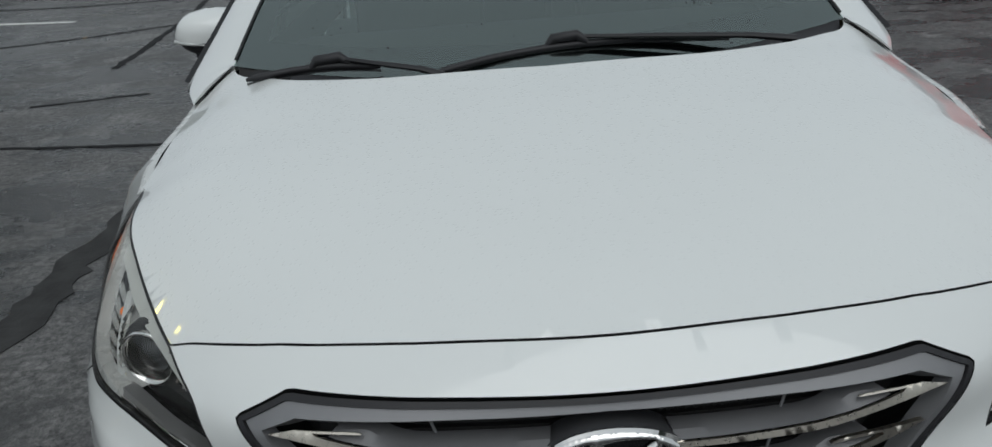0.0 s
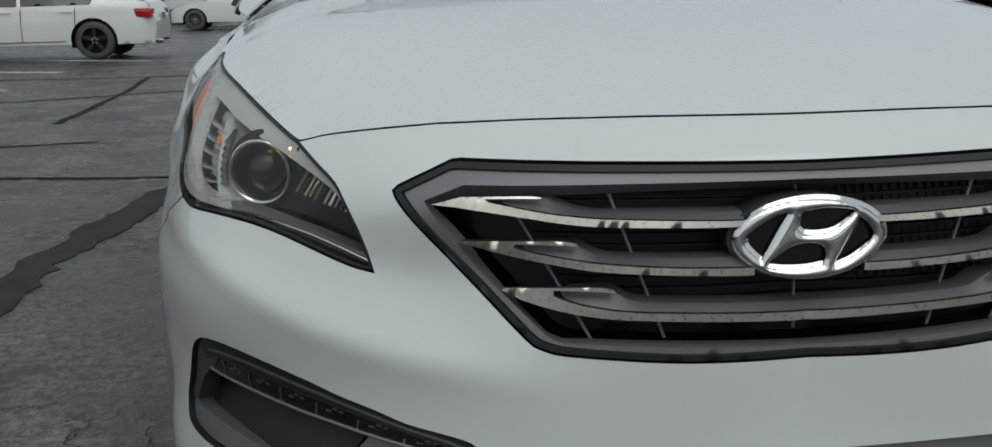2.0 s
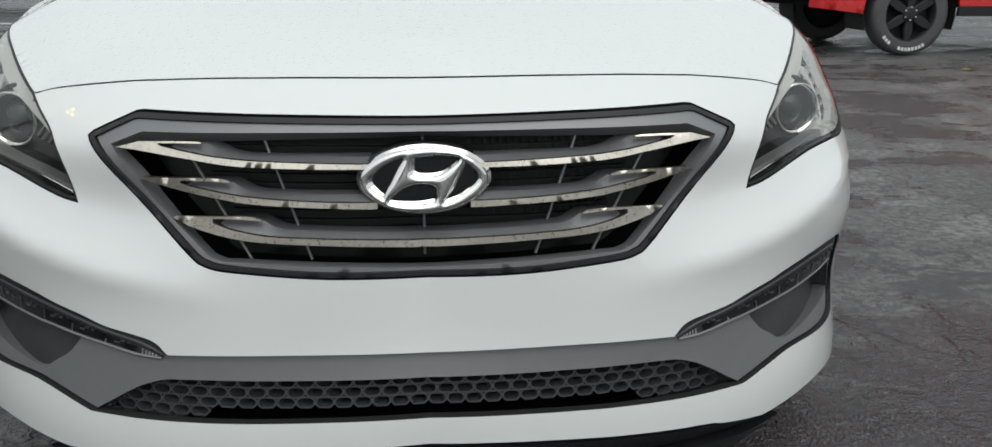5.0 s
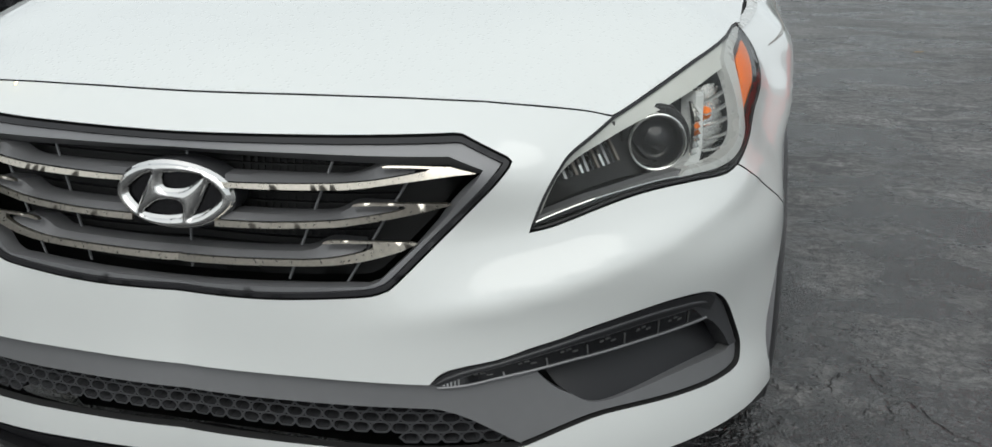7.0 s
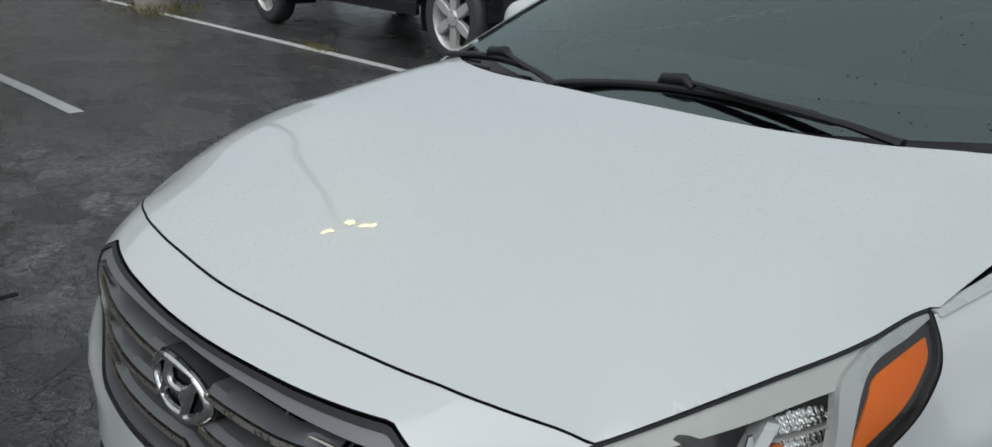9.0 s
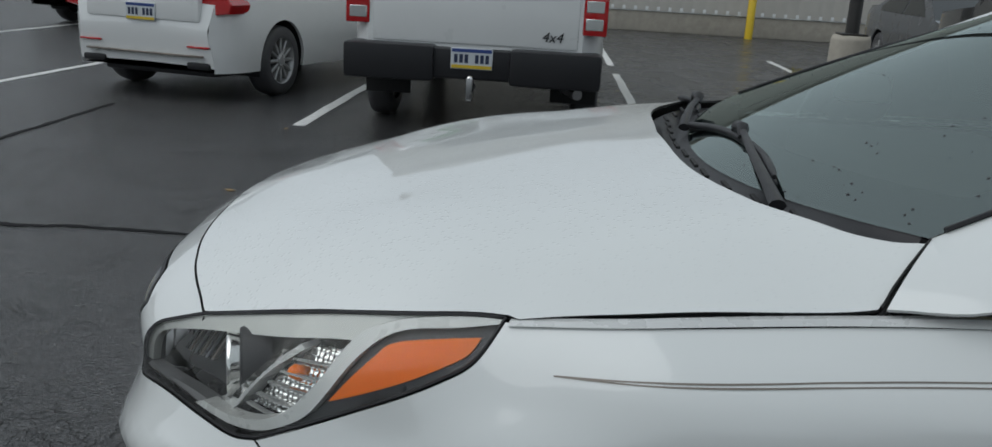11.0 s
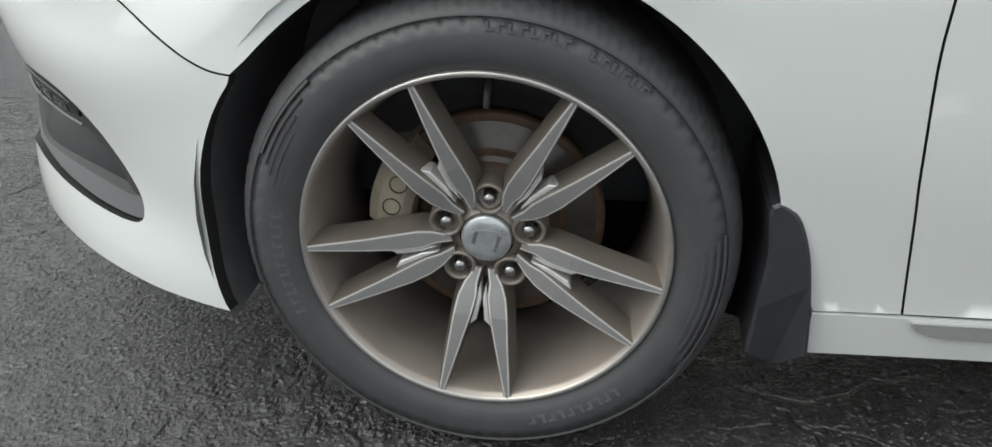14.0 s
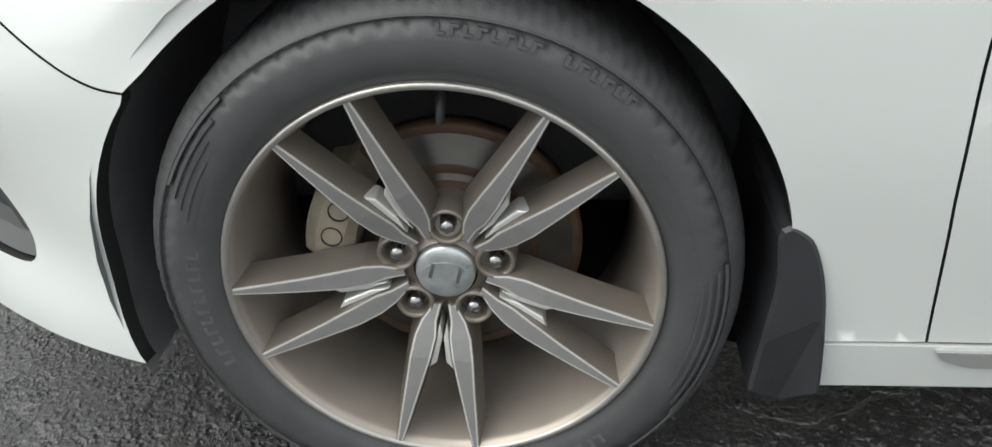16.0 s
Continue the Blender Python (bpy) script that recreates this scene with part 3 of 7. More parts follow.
# three bars: a chrome hook (a lower edge that sweeps out to a tip and turns back as a spur) round a grey blade
def hook(low, tip, spur, top, u0):
    """The chrome outline of one side; u0 is where its inner end stands."""
    return joined(pat((u0, low[0][1])) + catmull(pat(*low), 5), pat(*tip), catmull(pat(*spur), 3), catmull(pat(*top), 5) + pat((u0, top[-1][1])))


def grille_bar(low, tip, spur, top, blade, u0):
    for s in (1, -1):
        turn = (lambda b: b) if s > 0 else flipped
        hk = hook(low, tip, spur, top, u0)
        hk = hk if area2(hk) > 0 else hk[::-1]
        part("chrome_bar", turn(panel(hk, [], lambda P: skin(P, -0.004), 0.012, 0.007, 0, 0.007)), WARM, grille, "worn chrome grille bar with a hooked end")
        up = pat((u0, blade[0][1])) + catmull(pat(*blade), 5)
        lo = pat((u0, top[-1][1] + 0.0006)) + [(x, z + 0.0006) for x, z in catmull(pat(*top[::-1]), 5)]
        lo = [p for p in lo if p[0] < up[-1][0] - 0.004] + [(up[-1][0], up[-1][1] - 0.002)]
        part("blade", turn(bar_strip(up, lo, -0.021, -0.009, 0.03)), BLADEG, grille, "satin grey grille blade")


grille_bar(((6.2, 0.6864), (10, 0.6874), (15.7, 0.6906), (18.6, 0.6945), (21.5, 0.7015), (24.4, 0.7080), (26.6, 0.7125)), ((28.5, 0.7145),), ((26.3, 0.7242), (23.5, 0.7256), (21.1, 0.7258), (20.5, 0.7234), (22.5, 0.7232), (24.6, 0.7225)),
           ((24.2, 0.7190), (22.1, 0.7124), (19.8, 0.7060), (18.6, 0.7036), (15.7, 0.6994), (10, 0.6954), (6.2, 0.6936)), ((6, 0.7010), (15.7, 0.7029), (17.7, 0.7055), (18.9, 0.7106), (19.8, 0.7170), (20.7, 0.7215), (23.3, 0.7198)), 5.2)
grille_bar(((5.0, 0.6278), (10, 0.6320), (15.7, 0.6377), (18.6, 0.6439), (21.6, 0.6523), (24.1, 0.6609)), ((26.3, 0.6700),), ((25.9, 0.6722), (22.0, 0.6738), (18.6, 0.6742), (17.7, 0.6690), (19.5, 0.6700), (22.2, 0.6700)),
           ((22.4, 0.6662), (21.0, 0.6600), (18.6, 0.6533), (15.7, 0.6470), (10, 0.6405), (5.0, 0.6372)), ((5.0, 0.6462), (12.8, 0.6491), (15.7, 0.6516), (16.8, 0.6569), (17.7, 0.6640), (18.4, 0.6676), (21.8, 0.6655)), 4.4)
grille_bar(((1.0, 0.5680), (10.1, 0.5767), (14.7, 0.5809), (17.6, 0.5865), (19.9, 0.5943), (21.8, 0.6030)), ((23.3, 0.6135),), ((23.0, 0.6160), (19.0, 0.6185), (15.8, 0.6193), (14.9, 0.6135), (16.6, 0.6150), (19.4, 0.6150)),
           ((19.4, 0.6085), (18.1, 0.6010), (16.4, 0.5950), (14.1, 0.5898), (10.1, 0.5862), (1.0, 0.5783)), ((1.0, 0.5866), (11.2, 0.5950), (13.5, 0.5980), (14.3, 0.6026), (15.1, 0.6099), (15.9, 0.6128), (18.8, 0.6100)), 0.0)
for u in (-20.5, -13.5, 0, 13.5, 20.5):
    lean = u * 0.045
    part("rib", tube([at_skin(u * 1.14 + lean, 0.732, -0.040), at_skin(u * 0.82, 0.545, -0.040)] if u else [at_skin(0, 0.732, -0.042), at_skin(0, 0.545, -0.042)], 0.0022, 6), SATIN, grille)
# the fins are coloured near-black too, with the grille's inner shade in it
for k in range(13):
    z = 0.556 + k * 0.0138
    n = (z - 0.545) / 0.19
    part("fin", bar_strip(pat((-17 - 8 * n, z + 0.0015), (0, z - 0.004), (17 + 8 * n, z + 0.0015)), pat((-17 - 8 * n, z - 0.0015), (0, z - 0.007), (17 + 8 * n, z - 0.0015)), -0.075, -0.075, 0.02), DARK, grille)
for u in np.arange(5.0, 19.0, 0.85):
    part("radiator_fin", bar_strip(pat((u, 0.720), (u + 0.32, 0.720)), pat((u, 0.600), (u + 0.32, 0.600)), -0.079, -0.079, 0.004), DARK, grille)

# oval badge: a chrome ring and a leaning letter-like band, with four dark windows
eb = 0.669


def badge(P, off=0.0):
    P = np.asarray(P, float)
    return np.column_stack([P[:, 0], np.full(len(P), 0.060) + P[:, 0] ** 2 * 0.9 + P[:, 1] * 0.05 - off, P[:, 1] + eb])


def oval(a, b, n=48):
    return [(a * math.cos(2 * math.pi * k / n), b * math.sin(2 * math.pi * k / n)) for k in range(n)]


emblem = part("emblem", panel(oval(0.0930, 0.0465), [], lambda P: badge(P, -0.004), 0.012, 0.02), GLOSS, grille, "oval chrome badge on gloss black")
part("badge_backing", panel(oval(0.0990, 0.0520), [oval(0.0925, 0.0460)], lambda P: badge(P, -0.006), 0.008, 0.05), BLADE, emblem)
WIN_A = catmull([(-0.0320, 0.0335), (-0.0480, 0.0270), (-0.0670, 0.0140), (-0.0795, 0.0020), (-0.0790, -0.0075), (-0.0690, -0.0190)], 4) + catmull([(-0.0605, -0.0255), (-0.0500, -0.0050), (-0.0385, 0.0170), (-0.0290, 0.0330)], 3)
WIN_B = catmull([(-0.0160, 0.0320), (0.0130, 0.0362), (0.0420, 0.0352), (0.0535, 0.0310), (0.0400, 0.0190), (0.0240, 0.0090), (0.0080, 0.0055), (-0.0080, 0.0062), (-0.0175, 0.0120), (-0.0190, 0.0220)], 4)
wins = []
for w_ in (WIN_A, WIN_B):
    for k in (1, -1):
        q_ = [(k * x, k * z) for x, z in w_]
        wins.append(q_ if area2(q_) > 0 else q_[::-1])


def pillowed(P):
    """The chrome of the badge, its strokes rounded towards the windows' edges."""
    P = np.asarray(P, float)
    d = np.minimum.reduce([edge_dist(P, w) for w in wins] + [edge_dist(P, oval(0.0952, 0.0484))])
    h = 0.0055 * np.sqrt(np.clip(1 - (1 - np.clip(d / 0.0125, 0, 1)) ** 2, 0, 1))
    return badge(P, 0.002 + h)


part("badge_letter", panel(oval(0.0952, 0.0484), wins, pillowed, 0.0028, 0.006, 0, 0.0032), CHROME, emblem, "polished chrome ring and leaning band")

# ---- lower bumper: grey valance, honeycomb, day lamps ----
VAL_LOW = catmull(pat((32.1, 0.295), (30, 0.317), (27.4, 0.343), (25.4, 0.357), (23.0, 0.363), (14.4, 0.364), (0, 0.362)), 5)
LED_UP = catmull(pat((24.6, 0.4015), (27, 0.4165), (30, 0.4285), (32.6, 0.4370), (36.1, 0.4465), (38.3, 0.4505), (44, 0.4592), (50.6, 0.4584)), 4)
LED_LO = catmull(pat((24.5, 0.3985), (27, 0.4015), (30, 0.4105), (32.6, 0.4160), (36.2, 0.4225), (38.4, 0.4245), (44.5, 0.4286), (52.6, 0.4280)), 4)
BEZ_UP = catmull(pat((23.9, 0.4050), (25.2, 0.4205), (27, 0.4295), (29.8, 0.4375), (32.5, 0.4500), (35.6, 0.4615), (38.3, 0.4715), (42.9, 0.4835), (47, 0.4875), (51.5, 0.4795), (53.4, 0.4620)), 4)
REC = catmull(pat((33.2, 0.4150), (33.8, 0.4020), (35.2, 0.3790), (36.7, 0.3640), (38.0, 0.3500), (39.5, 0.3435), (41.4, 0.3432)), 4) + catmull(pat((44.0, 0.3455), (48.0, 0.3475), (53.0, 0.3440), (57.6, 0.3360)), 4) + catmull(pat((59.0, 0.3420), (58.2, 0.3750), (56.0, 0.4180), (53.0, 0.4560), (50.5, 0.4640)), 4) + catmull(pat((44, 0.4520), (38.3, 0.4420), (35.0, 0.4290)), 4)
vhalf = joined(FOG_TOP, FOG_OUT, VAL_LOW)
VAL = inset(joined(vhalf, mir(vhalf)), 0.001)
part("valance", panel(VAL, [REC, mir(REC)], proud(-0.010), 0.02, 0.03, 0, 0.01), SATIN, car, "satin grey lower bumper valance")
HONEY = joined(VAL_LOW, mir(VAL_LOW), [(-x, y) for x, y in FOG_LOW], FOG_LOW[::-1])
HONEY = inset(HONEY, -0.002)
honey = part("lower_grille", panel(HONEY, [], proud(-0.078), 0.02, 0.0, 0), DARK, car, "black honeycomb lower grille")
cell, hexes = 0.0146, []
for row in range(-1, 6):
    for col in range(-36, 37):
        cx, cz = (col + 0.5 * (row % 2)) * cell * 2.02, 0.3045 + row * 0.0158
        ring6 = [(cx + cell * 1.16 * math.cos(radians(60 * k)) * 0.98, cz + cell * 0.66 * math.sin(radians(60 * k))) for k in range(6)]
        if inside(np.array([(cx, cz)]), inset(HONEY, 0.004))[0]:
            hexes.append(ring6)
bm = bmesh.new()
for h6 in hexes:
    o6, i6 = inset(h6, -0.0012), inset(h6, 0.0016)
    A, B, C = skin(np.array(o6), -0.034), skin(np.array(i6), -0.034), skin(np.array(i6), -0.060)
    A, B, C = ([bm.verts.new(p) for p in q] for q in (A, B, C))
    for P, Q in ((A, B), (B, C)):
        for k in range(6):
            bm.faces.new((P[k], P[(k + 1) % 6], Q[(k + 1) % 6], Q[k]))
part("honeycomb", bm, BLADE, honey, "black plastic mesh of flat hexagons")
part("lip_spoiler", bar_strip(across(pat((0, 0.250), (11.7, 0.247), (26.7, 0.237), (36, 0.219))), across(pat((0, 0.205), (11.7, 0.203), (26.7, 0.200), (36, 0.198))), -0.004, -0.03, 0.10), BLACK, car, "black lip under the bumper")
for s in (1, -1):
    turn = (lambda b: b) if s > 0 else flipped
    part("side_pocket", turn(panel(inset(REC, -0.004), [], lambda P: skin(P, -0.014) + np.column_stack([-0.012 * np.clip((P[:, 0] / SU - 40) / 16, 0, 1), 0.050 * np.clip((P[:, 1] - 0.350) / 0.07, 0, 1) + 0.02 * np.clip((P[:, 0] / SU - 36) / 14, 0, 1), np.zeros(len(P))]), 0.015, 0.0)), BLACK, car, "dark air pocket beside the valance")
    lamp = part("day_lamp", turn(bar_strip(LED_UP, LED_LO, -0.0100, -0.0070, 0.02)), GLOSS, car, "slim clear day lamp with six cells")
    part("lamp_lip", turn(tube([Vector(p) for p in skin(np.array(LED_LO), -0.005)], 0.0022, 6)), SATIN, lamp)
    part("lamp_rim", turn(tube([Vector(p) for p in skin(np.array(LED_UP), -0.006)], 0.0014, 6)), SATIN, lamp)
    part("bezel", turn(bar_strip(BEZ_UP, [(x, z + 0.001) for x, z in LED_UP] + pat((52.8, 0.4420)), -0.0050, -0.0030, 0.03)), BLACK, lamp, "black bezel")
    part("bezel_crease", turn(tube([Vector(p) for p in skin(np.array([((a[0] + b[0]) / 2, (a[1] + b[1]) / 2) for a, b in zip(even(BEZ_UP, 24), even(LED_UP, 24))]), -0.004)], [0.001] + [0.0030] * 22 + [0.001], 8)), BLADE, lamp)
    end_poly = catmull(pat((50.0, 0.4600), (51.6, 0.4790), (53.6, 0.4650), (55.9, 0.4280), (58.2, 0.3740), (59.5, 0.3420)), 4) + catmull(pat((58.0, 0.3440), (56.6, 0.3740), (54.4, 0.4080), (52.2, 0.4300)), 4)
    end_poly = end_poly if area2(end_poly) > 0 else end_poly[::-1]
    part("bezel_end", turn(panel(end_poly, [], proud(-0.007), 0.012, 0.03)), BLADE, lamp, "dark grey end of the bezel")
    for k in range(6):
        u = 28.6 + k * 3.9
        zu, zl = np.interp(u, [24.6, 27, 30, 32.6, 36.1, 38.3, 44, 50.6], [0.4015, 0.4165, 0.4285, 0.4370, 0.4465, 0.4505, 0.4592, 0.4584]), np.interp(u, [24.5, 27, 30, 32.6, 36.2, 38.4, 44.5, 52.6], [0.3985, 0.4015, 0.4105, 0.4160, 0.4225, 0.4245, 0.4286, 0.4280])
        zc, hh = (zu + zl) / 2, (zu - zl) / 2
        for du, dz, wide in ((-0.9, 0.10, 0.35), (-0.35, 0.30, 0.45), (0.25, -0.05, 0.5)):
            part("cell", turn(bar_strip(pat((u + du, zc + hh * (dz + 0.16)), (u + du + wide, zc + hh * (dz + 0.24))), pat((u + du, zc + hh * dz), (u + du + wide, zc + hh * (dz + 0.06))), -0.0072, -0.0072, 0.004)), STEEL, lamp)
        part("divider", turn(bar_strip(pat((u + 1.60, zu - 0.005), (u + 1.74, zu - 0.005)), pat((u + 1.66, zl + 0.005), (u + 1.80, zl + 0.005)), -0.0070, -0.0060, 0.004)), STEEL, lamp)
    for k in range(5):
        u = 25.0 + k * 0.32
        part("lens_rib", turn(bar_strip(pat((u, 0.4035 + k * 0.0016), (u + 0.16, 0.4043 + k * 0.0016)), pat((u, 0.3990 + k * 0.0004), (u + 0.16, 0.3992 + k * 0.0004)), -0.0064, -0.0050, 0.003)), STEEL, lamp)

# ---- headlights ----
LAMP = joined(LAMP_IN, LAMP_LOW, LAMP_OUT, LAMP_TOP)
LAMP = LAMP if area2(LAMP) > 0 else LAMP[::-1]
BROW_LO = catmull(pat((74.6, 0.8635), (69.3, 0.8515), (65.9, 0.8400), (64.3, 0.8165), (60, 0.8030), (55.2, 0.7870), (51, 0.7740), (46, 0.7570), (42.5, 0.7430), (38.5, 0.7235), (36.4, 0.7050), (35.4, 0.6850), (34.3, 0.6470)), 5)
BAND_IN = catmull(pat((75.0, 0.8645), (70.2, 0.8560), (66.4, 0.8455), (63.4, 0.8260), (62.3, 0.8050), (61.6, 0.7800), (60.8, 0.7550), (59.6, 0.7270), (57.8, 0.7040), (54.8, 0.6890), (52, 0.6850), (49.5, 0.6838)), 4)
BAND_OUT = catmull(pat((75.2, 0.8570), (71.4, 0.8468), (67.7, 0.8390), (65.6, 0.8260), (64.1, 0.8040), (63.0, 0.7770), (62.1, 0.7490), (60.9, 0.7190), (59.0, 0.6980), (56.8, 0.6835), (53.9, 0.6765), (51, 0.6760), (48.5, 0.6760)), 4)
FLOOR_LINE = catmull(pat((33.4, 0.6365), (36, 0.6510), (39, 0.6635), (42.7, 0.6720), (46.3, 0.6765), (49, 0.6765), (51.5, 0.6765)), 5)
FLOOR_UP = catmull(pat((34.1, 0.6450), (38.0, 0.6625), (40.7, 0.6700), (44, 0.6770), (46.6, 0.6815), (49.4, 0.6835)), 5)
for s in (1, -1):
    turn = (lambda b: b) if s > 0 else flipped
    hl = part("headlight", turn(panel(inset(LAMP, 0.002), [], proud(-0.075), 0.03, 0.0)), DARK, car, "clear headlight with a projector and an amber corner")
    part("seal", turn(tube([Vector(p) for p in skin(np.array(inset(LAMP, 0.0022) + inset(LAMP, 0.0022)[:1]), -0.003)], 0.0026, 6)), BLACK, hl)
    rim_up = [(x, z - 0.0035) for x, z in LAMP_IN[::-1][3:] + LAMP_TOP[::-1][1:-1]]
    part("brow_trim", turn(bar_strip(rim_up, BROW_LO[::-1], -0.007, -0.014, 0.012)), HAZY, hl, "hazy pale grey brow trim")
    flo = joined(LAMP_LOW, LAMP_OUT[1:8], pat((57.0, 0.6830), (53.9, 0.6760)), FLOOR_LINE[::-1][6:])
    flo = inset(flo if area2(flo) > 0 else flo[::-1], 0.003)
    part("floor_trim", turn(panel(flo, [], proud(-0.014), 0.015, 0.05)), GLOSS, hl)
    part("floor_strip", turn(bar_strip(FLOOR_UP, FLOOR_LINE, -0.012, -0.008, 0.02)), SATIN, hl, "grey strip along the lamp's floor")
    part("floor_line", turn(tube([Vector(p) for p in skin(np.array(FLOOR_LINE), -0.006)], 0.0016, 6)), CHROME, hl, "thin bright line")
    part("bright_band", turn(bar_strip(BAND_IN, BAND_OUT, -0.0045, -0.0040, 0.022)), TRIM, hl, "silver band in front of the amber corner")
    dark_out = joined(BAND_OUT[:36], LAMP_OUT[5:])
    dark_out = dark_out if area2(dark_out) > 0 else dark_out[::-1]
    part("corner_surround", turn(panel(inset(dark_out, 0.0015), [], proud(-0.0150), 0.012, 0.02)), BLADE, hl, "dark grey surround")
    # projector
    pu, pz = 48.9, 0.7200
    c0 = at_skin(pu, pz, -0.045)
    nrm = (at_skin(pu, pz, 0.1) - c0).normalized()
    nrm = (Vector((0, -1, 0)) * 0.75 + nrm * 0.45).normalized()
    rot = nrm.to_track_quat("X", "Z").to_matrix().to_4x4()
    m4 = Matrix.Translation(c0) @ rot

    def put(bm, m=m4):
        bmesh.ops.transform(bm, matrix=m, verts=bm.verts[:])
        return turn(bm)
    part("projector_ring", put(lathe([(-0.05, 0.044), (0.006, 0.0470), (0.012, 0.0465), (0.012, 0.0430), (0.0, 0.040), (-0.02, 0.037)], 40)), CHROME, hl, "chrome projector ring")
    part("projector_bowl", put(lathe([(-0.05, 0.060), (-0.012, 0.058), (-0.006, 0.054), (-0.010, 0.046)], 40)), BLACK, hl)
    part("projector_lens", put(lathe([(0.010, 0.0005), (0.008, 0.012), (0.002, 0.024), (-0.008, 0.033), (-0.03, 0.038)], 40)), GLOSS, hl, "dark glass projector lens")
    # inner reflector with flutes
    for k in range(11):
        u = 37.6 + k * 0.62
        zt = np.interp(u, [36, 40, 44.6], [0.697, 0.722, 0.742])
        part("flute", turn(bar_strip(pat((u, zt), (u + 0.30, zt + 0.002)), pat((u + 0.2, 0.684 + k * 0.0016), (u + 0.5, 0.684 + k * 0.0016)), -0.064, -0.052, 0.008)), (STEEL, GLOSS, GUN, CHROME)[k % 4], hl)
    dv = part("divider", turn(bar_strip(catmull(pat((56.6, 0.782), (54.2, 0.746), (52.7, 0.711), (51.2, 0.688), (48.8, 0.676)), 4), catmull(pat((57.5, 0.780), (55.1, 0.746), (53.6, 0.711), (52.4, 0.684), (49.8, 0.673)), 4), -0.026, -0.022, 0.03)), TRIM, hl, "silver upright with teeth")
    for k in range(7):
        f = k / 7
        u, z = 52.4 + 2.7 * f, 0.700 + 0.062 * f
        part("tooth", turn(bar_strip(pat((u + 0.15, z + 0.016), (u + 0.5, z + 0.017)), pat((u - 0.7, z - 0.003), (u + 0.3, z - 0.001)), -0.027, -0.022, 0.004)), CHROME, dv)
    turn_poly = catmull(pat((57.2, 0.776), (60.0, 0.784), (62.2, 0.784)), 4) + catmull(pat((62.0, 0.758), (61.0, 0.728), (59.0, 0.704), (55.6, 0.690), (53.2, 0.690)), 4)
    turn_poly = turn_poly if area2(turn_poly) > 0 else turn_poly[::-1]
    tl = part("turn_reflector", turn(panel(turn_poly, [], lambda P: skin(P, -0.046) + np.column_stack([0.0014 * np.sin(P[:, 1] * 900.0), 0.0026 * np.sin(P[:, 0] * 700.0 + P[:, 1] * 160.0), 0 * P[:, 0]]), 0.0026, 0.004)), CHROME, hl, "chrome faceted reflector with slats")
    for ua, za, ub, zb in ((56.6, 0.766, 62.4, 0.776), (56.0, 0.749, 62.2, 0.757), (55.2, 0.733, 61.8, 0.738), (54.4, 0.715, 60.8, 0.716), (53.6, 0.699, 58.8, 0.697)):
        part("slat", turn(bar_strip(catmull(pat((ua, za), ((ua + ub) / 2, (za + zb) / 2 - 0.001), (ub, zb)), 4), catmull(pat((ua, za - 0.0014), ((ua + ub) / 2, (za + zb) / 2 - 0.0024), (ub, zb - 0.0014)), 4), -0.026, -0.024, 0.006)), SILVER, hl)
    bulb = lathe([(-0.012, 0.0005), (-0.007, 0.009), (0.004, 0.011), (0.012, 0.006), (0.015, 0.0005)], 16)
    bmesh.ops.transform(bulb, matrix=Matrix.Translation(at_skin(57.2, 0.748, -0.040)) @ rot, verts=bulb.verts[:])
    part("bulb", turn(bulb), AMBER, hl, "amber bulb")
    # amber corner
    amb = catmull(pat((62.2, 0.7390), (63.1, 0.7603), (64.1, 0.7818), (65.2, 0.8026), (65.8, 0.8140), (66.8, 0.8215), (68.4, 0.8272), (71.0, 0.8336), (73.7, 0.8390)), 4) + catmull(pat((73.5, 0.8300), (72.8, 0.8175), (71.2, 0.8031), (68.2, 0.7791), (64.6, 0.7535), (62.4, 0.7395)), 4)[1:]
    amb = amb if area2(amb) > 0 else amb[::-1]
    part("amber_corner", turn(panel(amb, [], proud(-0.0110), 0.012, 0.006)), AMBER, hl, "orange side marker")
    cov = part("cover", turn(panel(inset(LAMP, 0.003), [], proud(-0.0005), 0.02, 0.0)), HAZE, hl, "clear polycarbonate cover")
    cov.visible_shadow = False

part("chin_lip", bar_strip(across(pat((0, 0.192), (20, 0.190), (32, 0.187), (37, 0.188), (40, 0.192))), across(pat((0, 0.152), (20, 0.150), (32, 0.150), (37, 0.160), (40, 0.180))), -0.016, -0.030, 0.05), BLACK, car, "black lip under the bumper")

# dark seals in the gaps
for s in (1, -1):
    turn = (lambda b: b) if s > 0 else flipped
    part("seal", turn(tube([Vector(p) - Vector((0, -0.004, 0.013)) for p in skin(np.array(HOOD_CUT))], 0.0055, 6)), DARK, car)
    part("seal", turn(tube([Vector(p) - Vector((0, 0, 0.014)) for p in crown(np.array(hside))], 0.006, 6)), DARK, car)
    part("seal", turn(tube([Vector(p) for p in skin(np.array(DOOR_CUT), -0.016)], 0.008, 6)), DARK, car)

# ---- doors, rear quarter, sills ----
def u_of(y):
    return 90 + (y - AXLE) * 60


def side_run(y0, y1, z0, z1):
    return pat((u_of(y0), z0), (u_of(y1), z1))


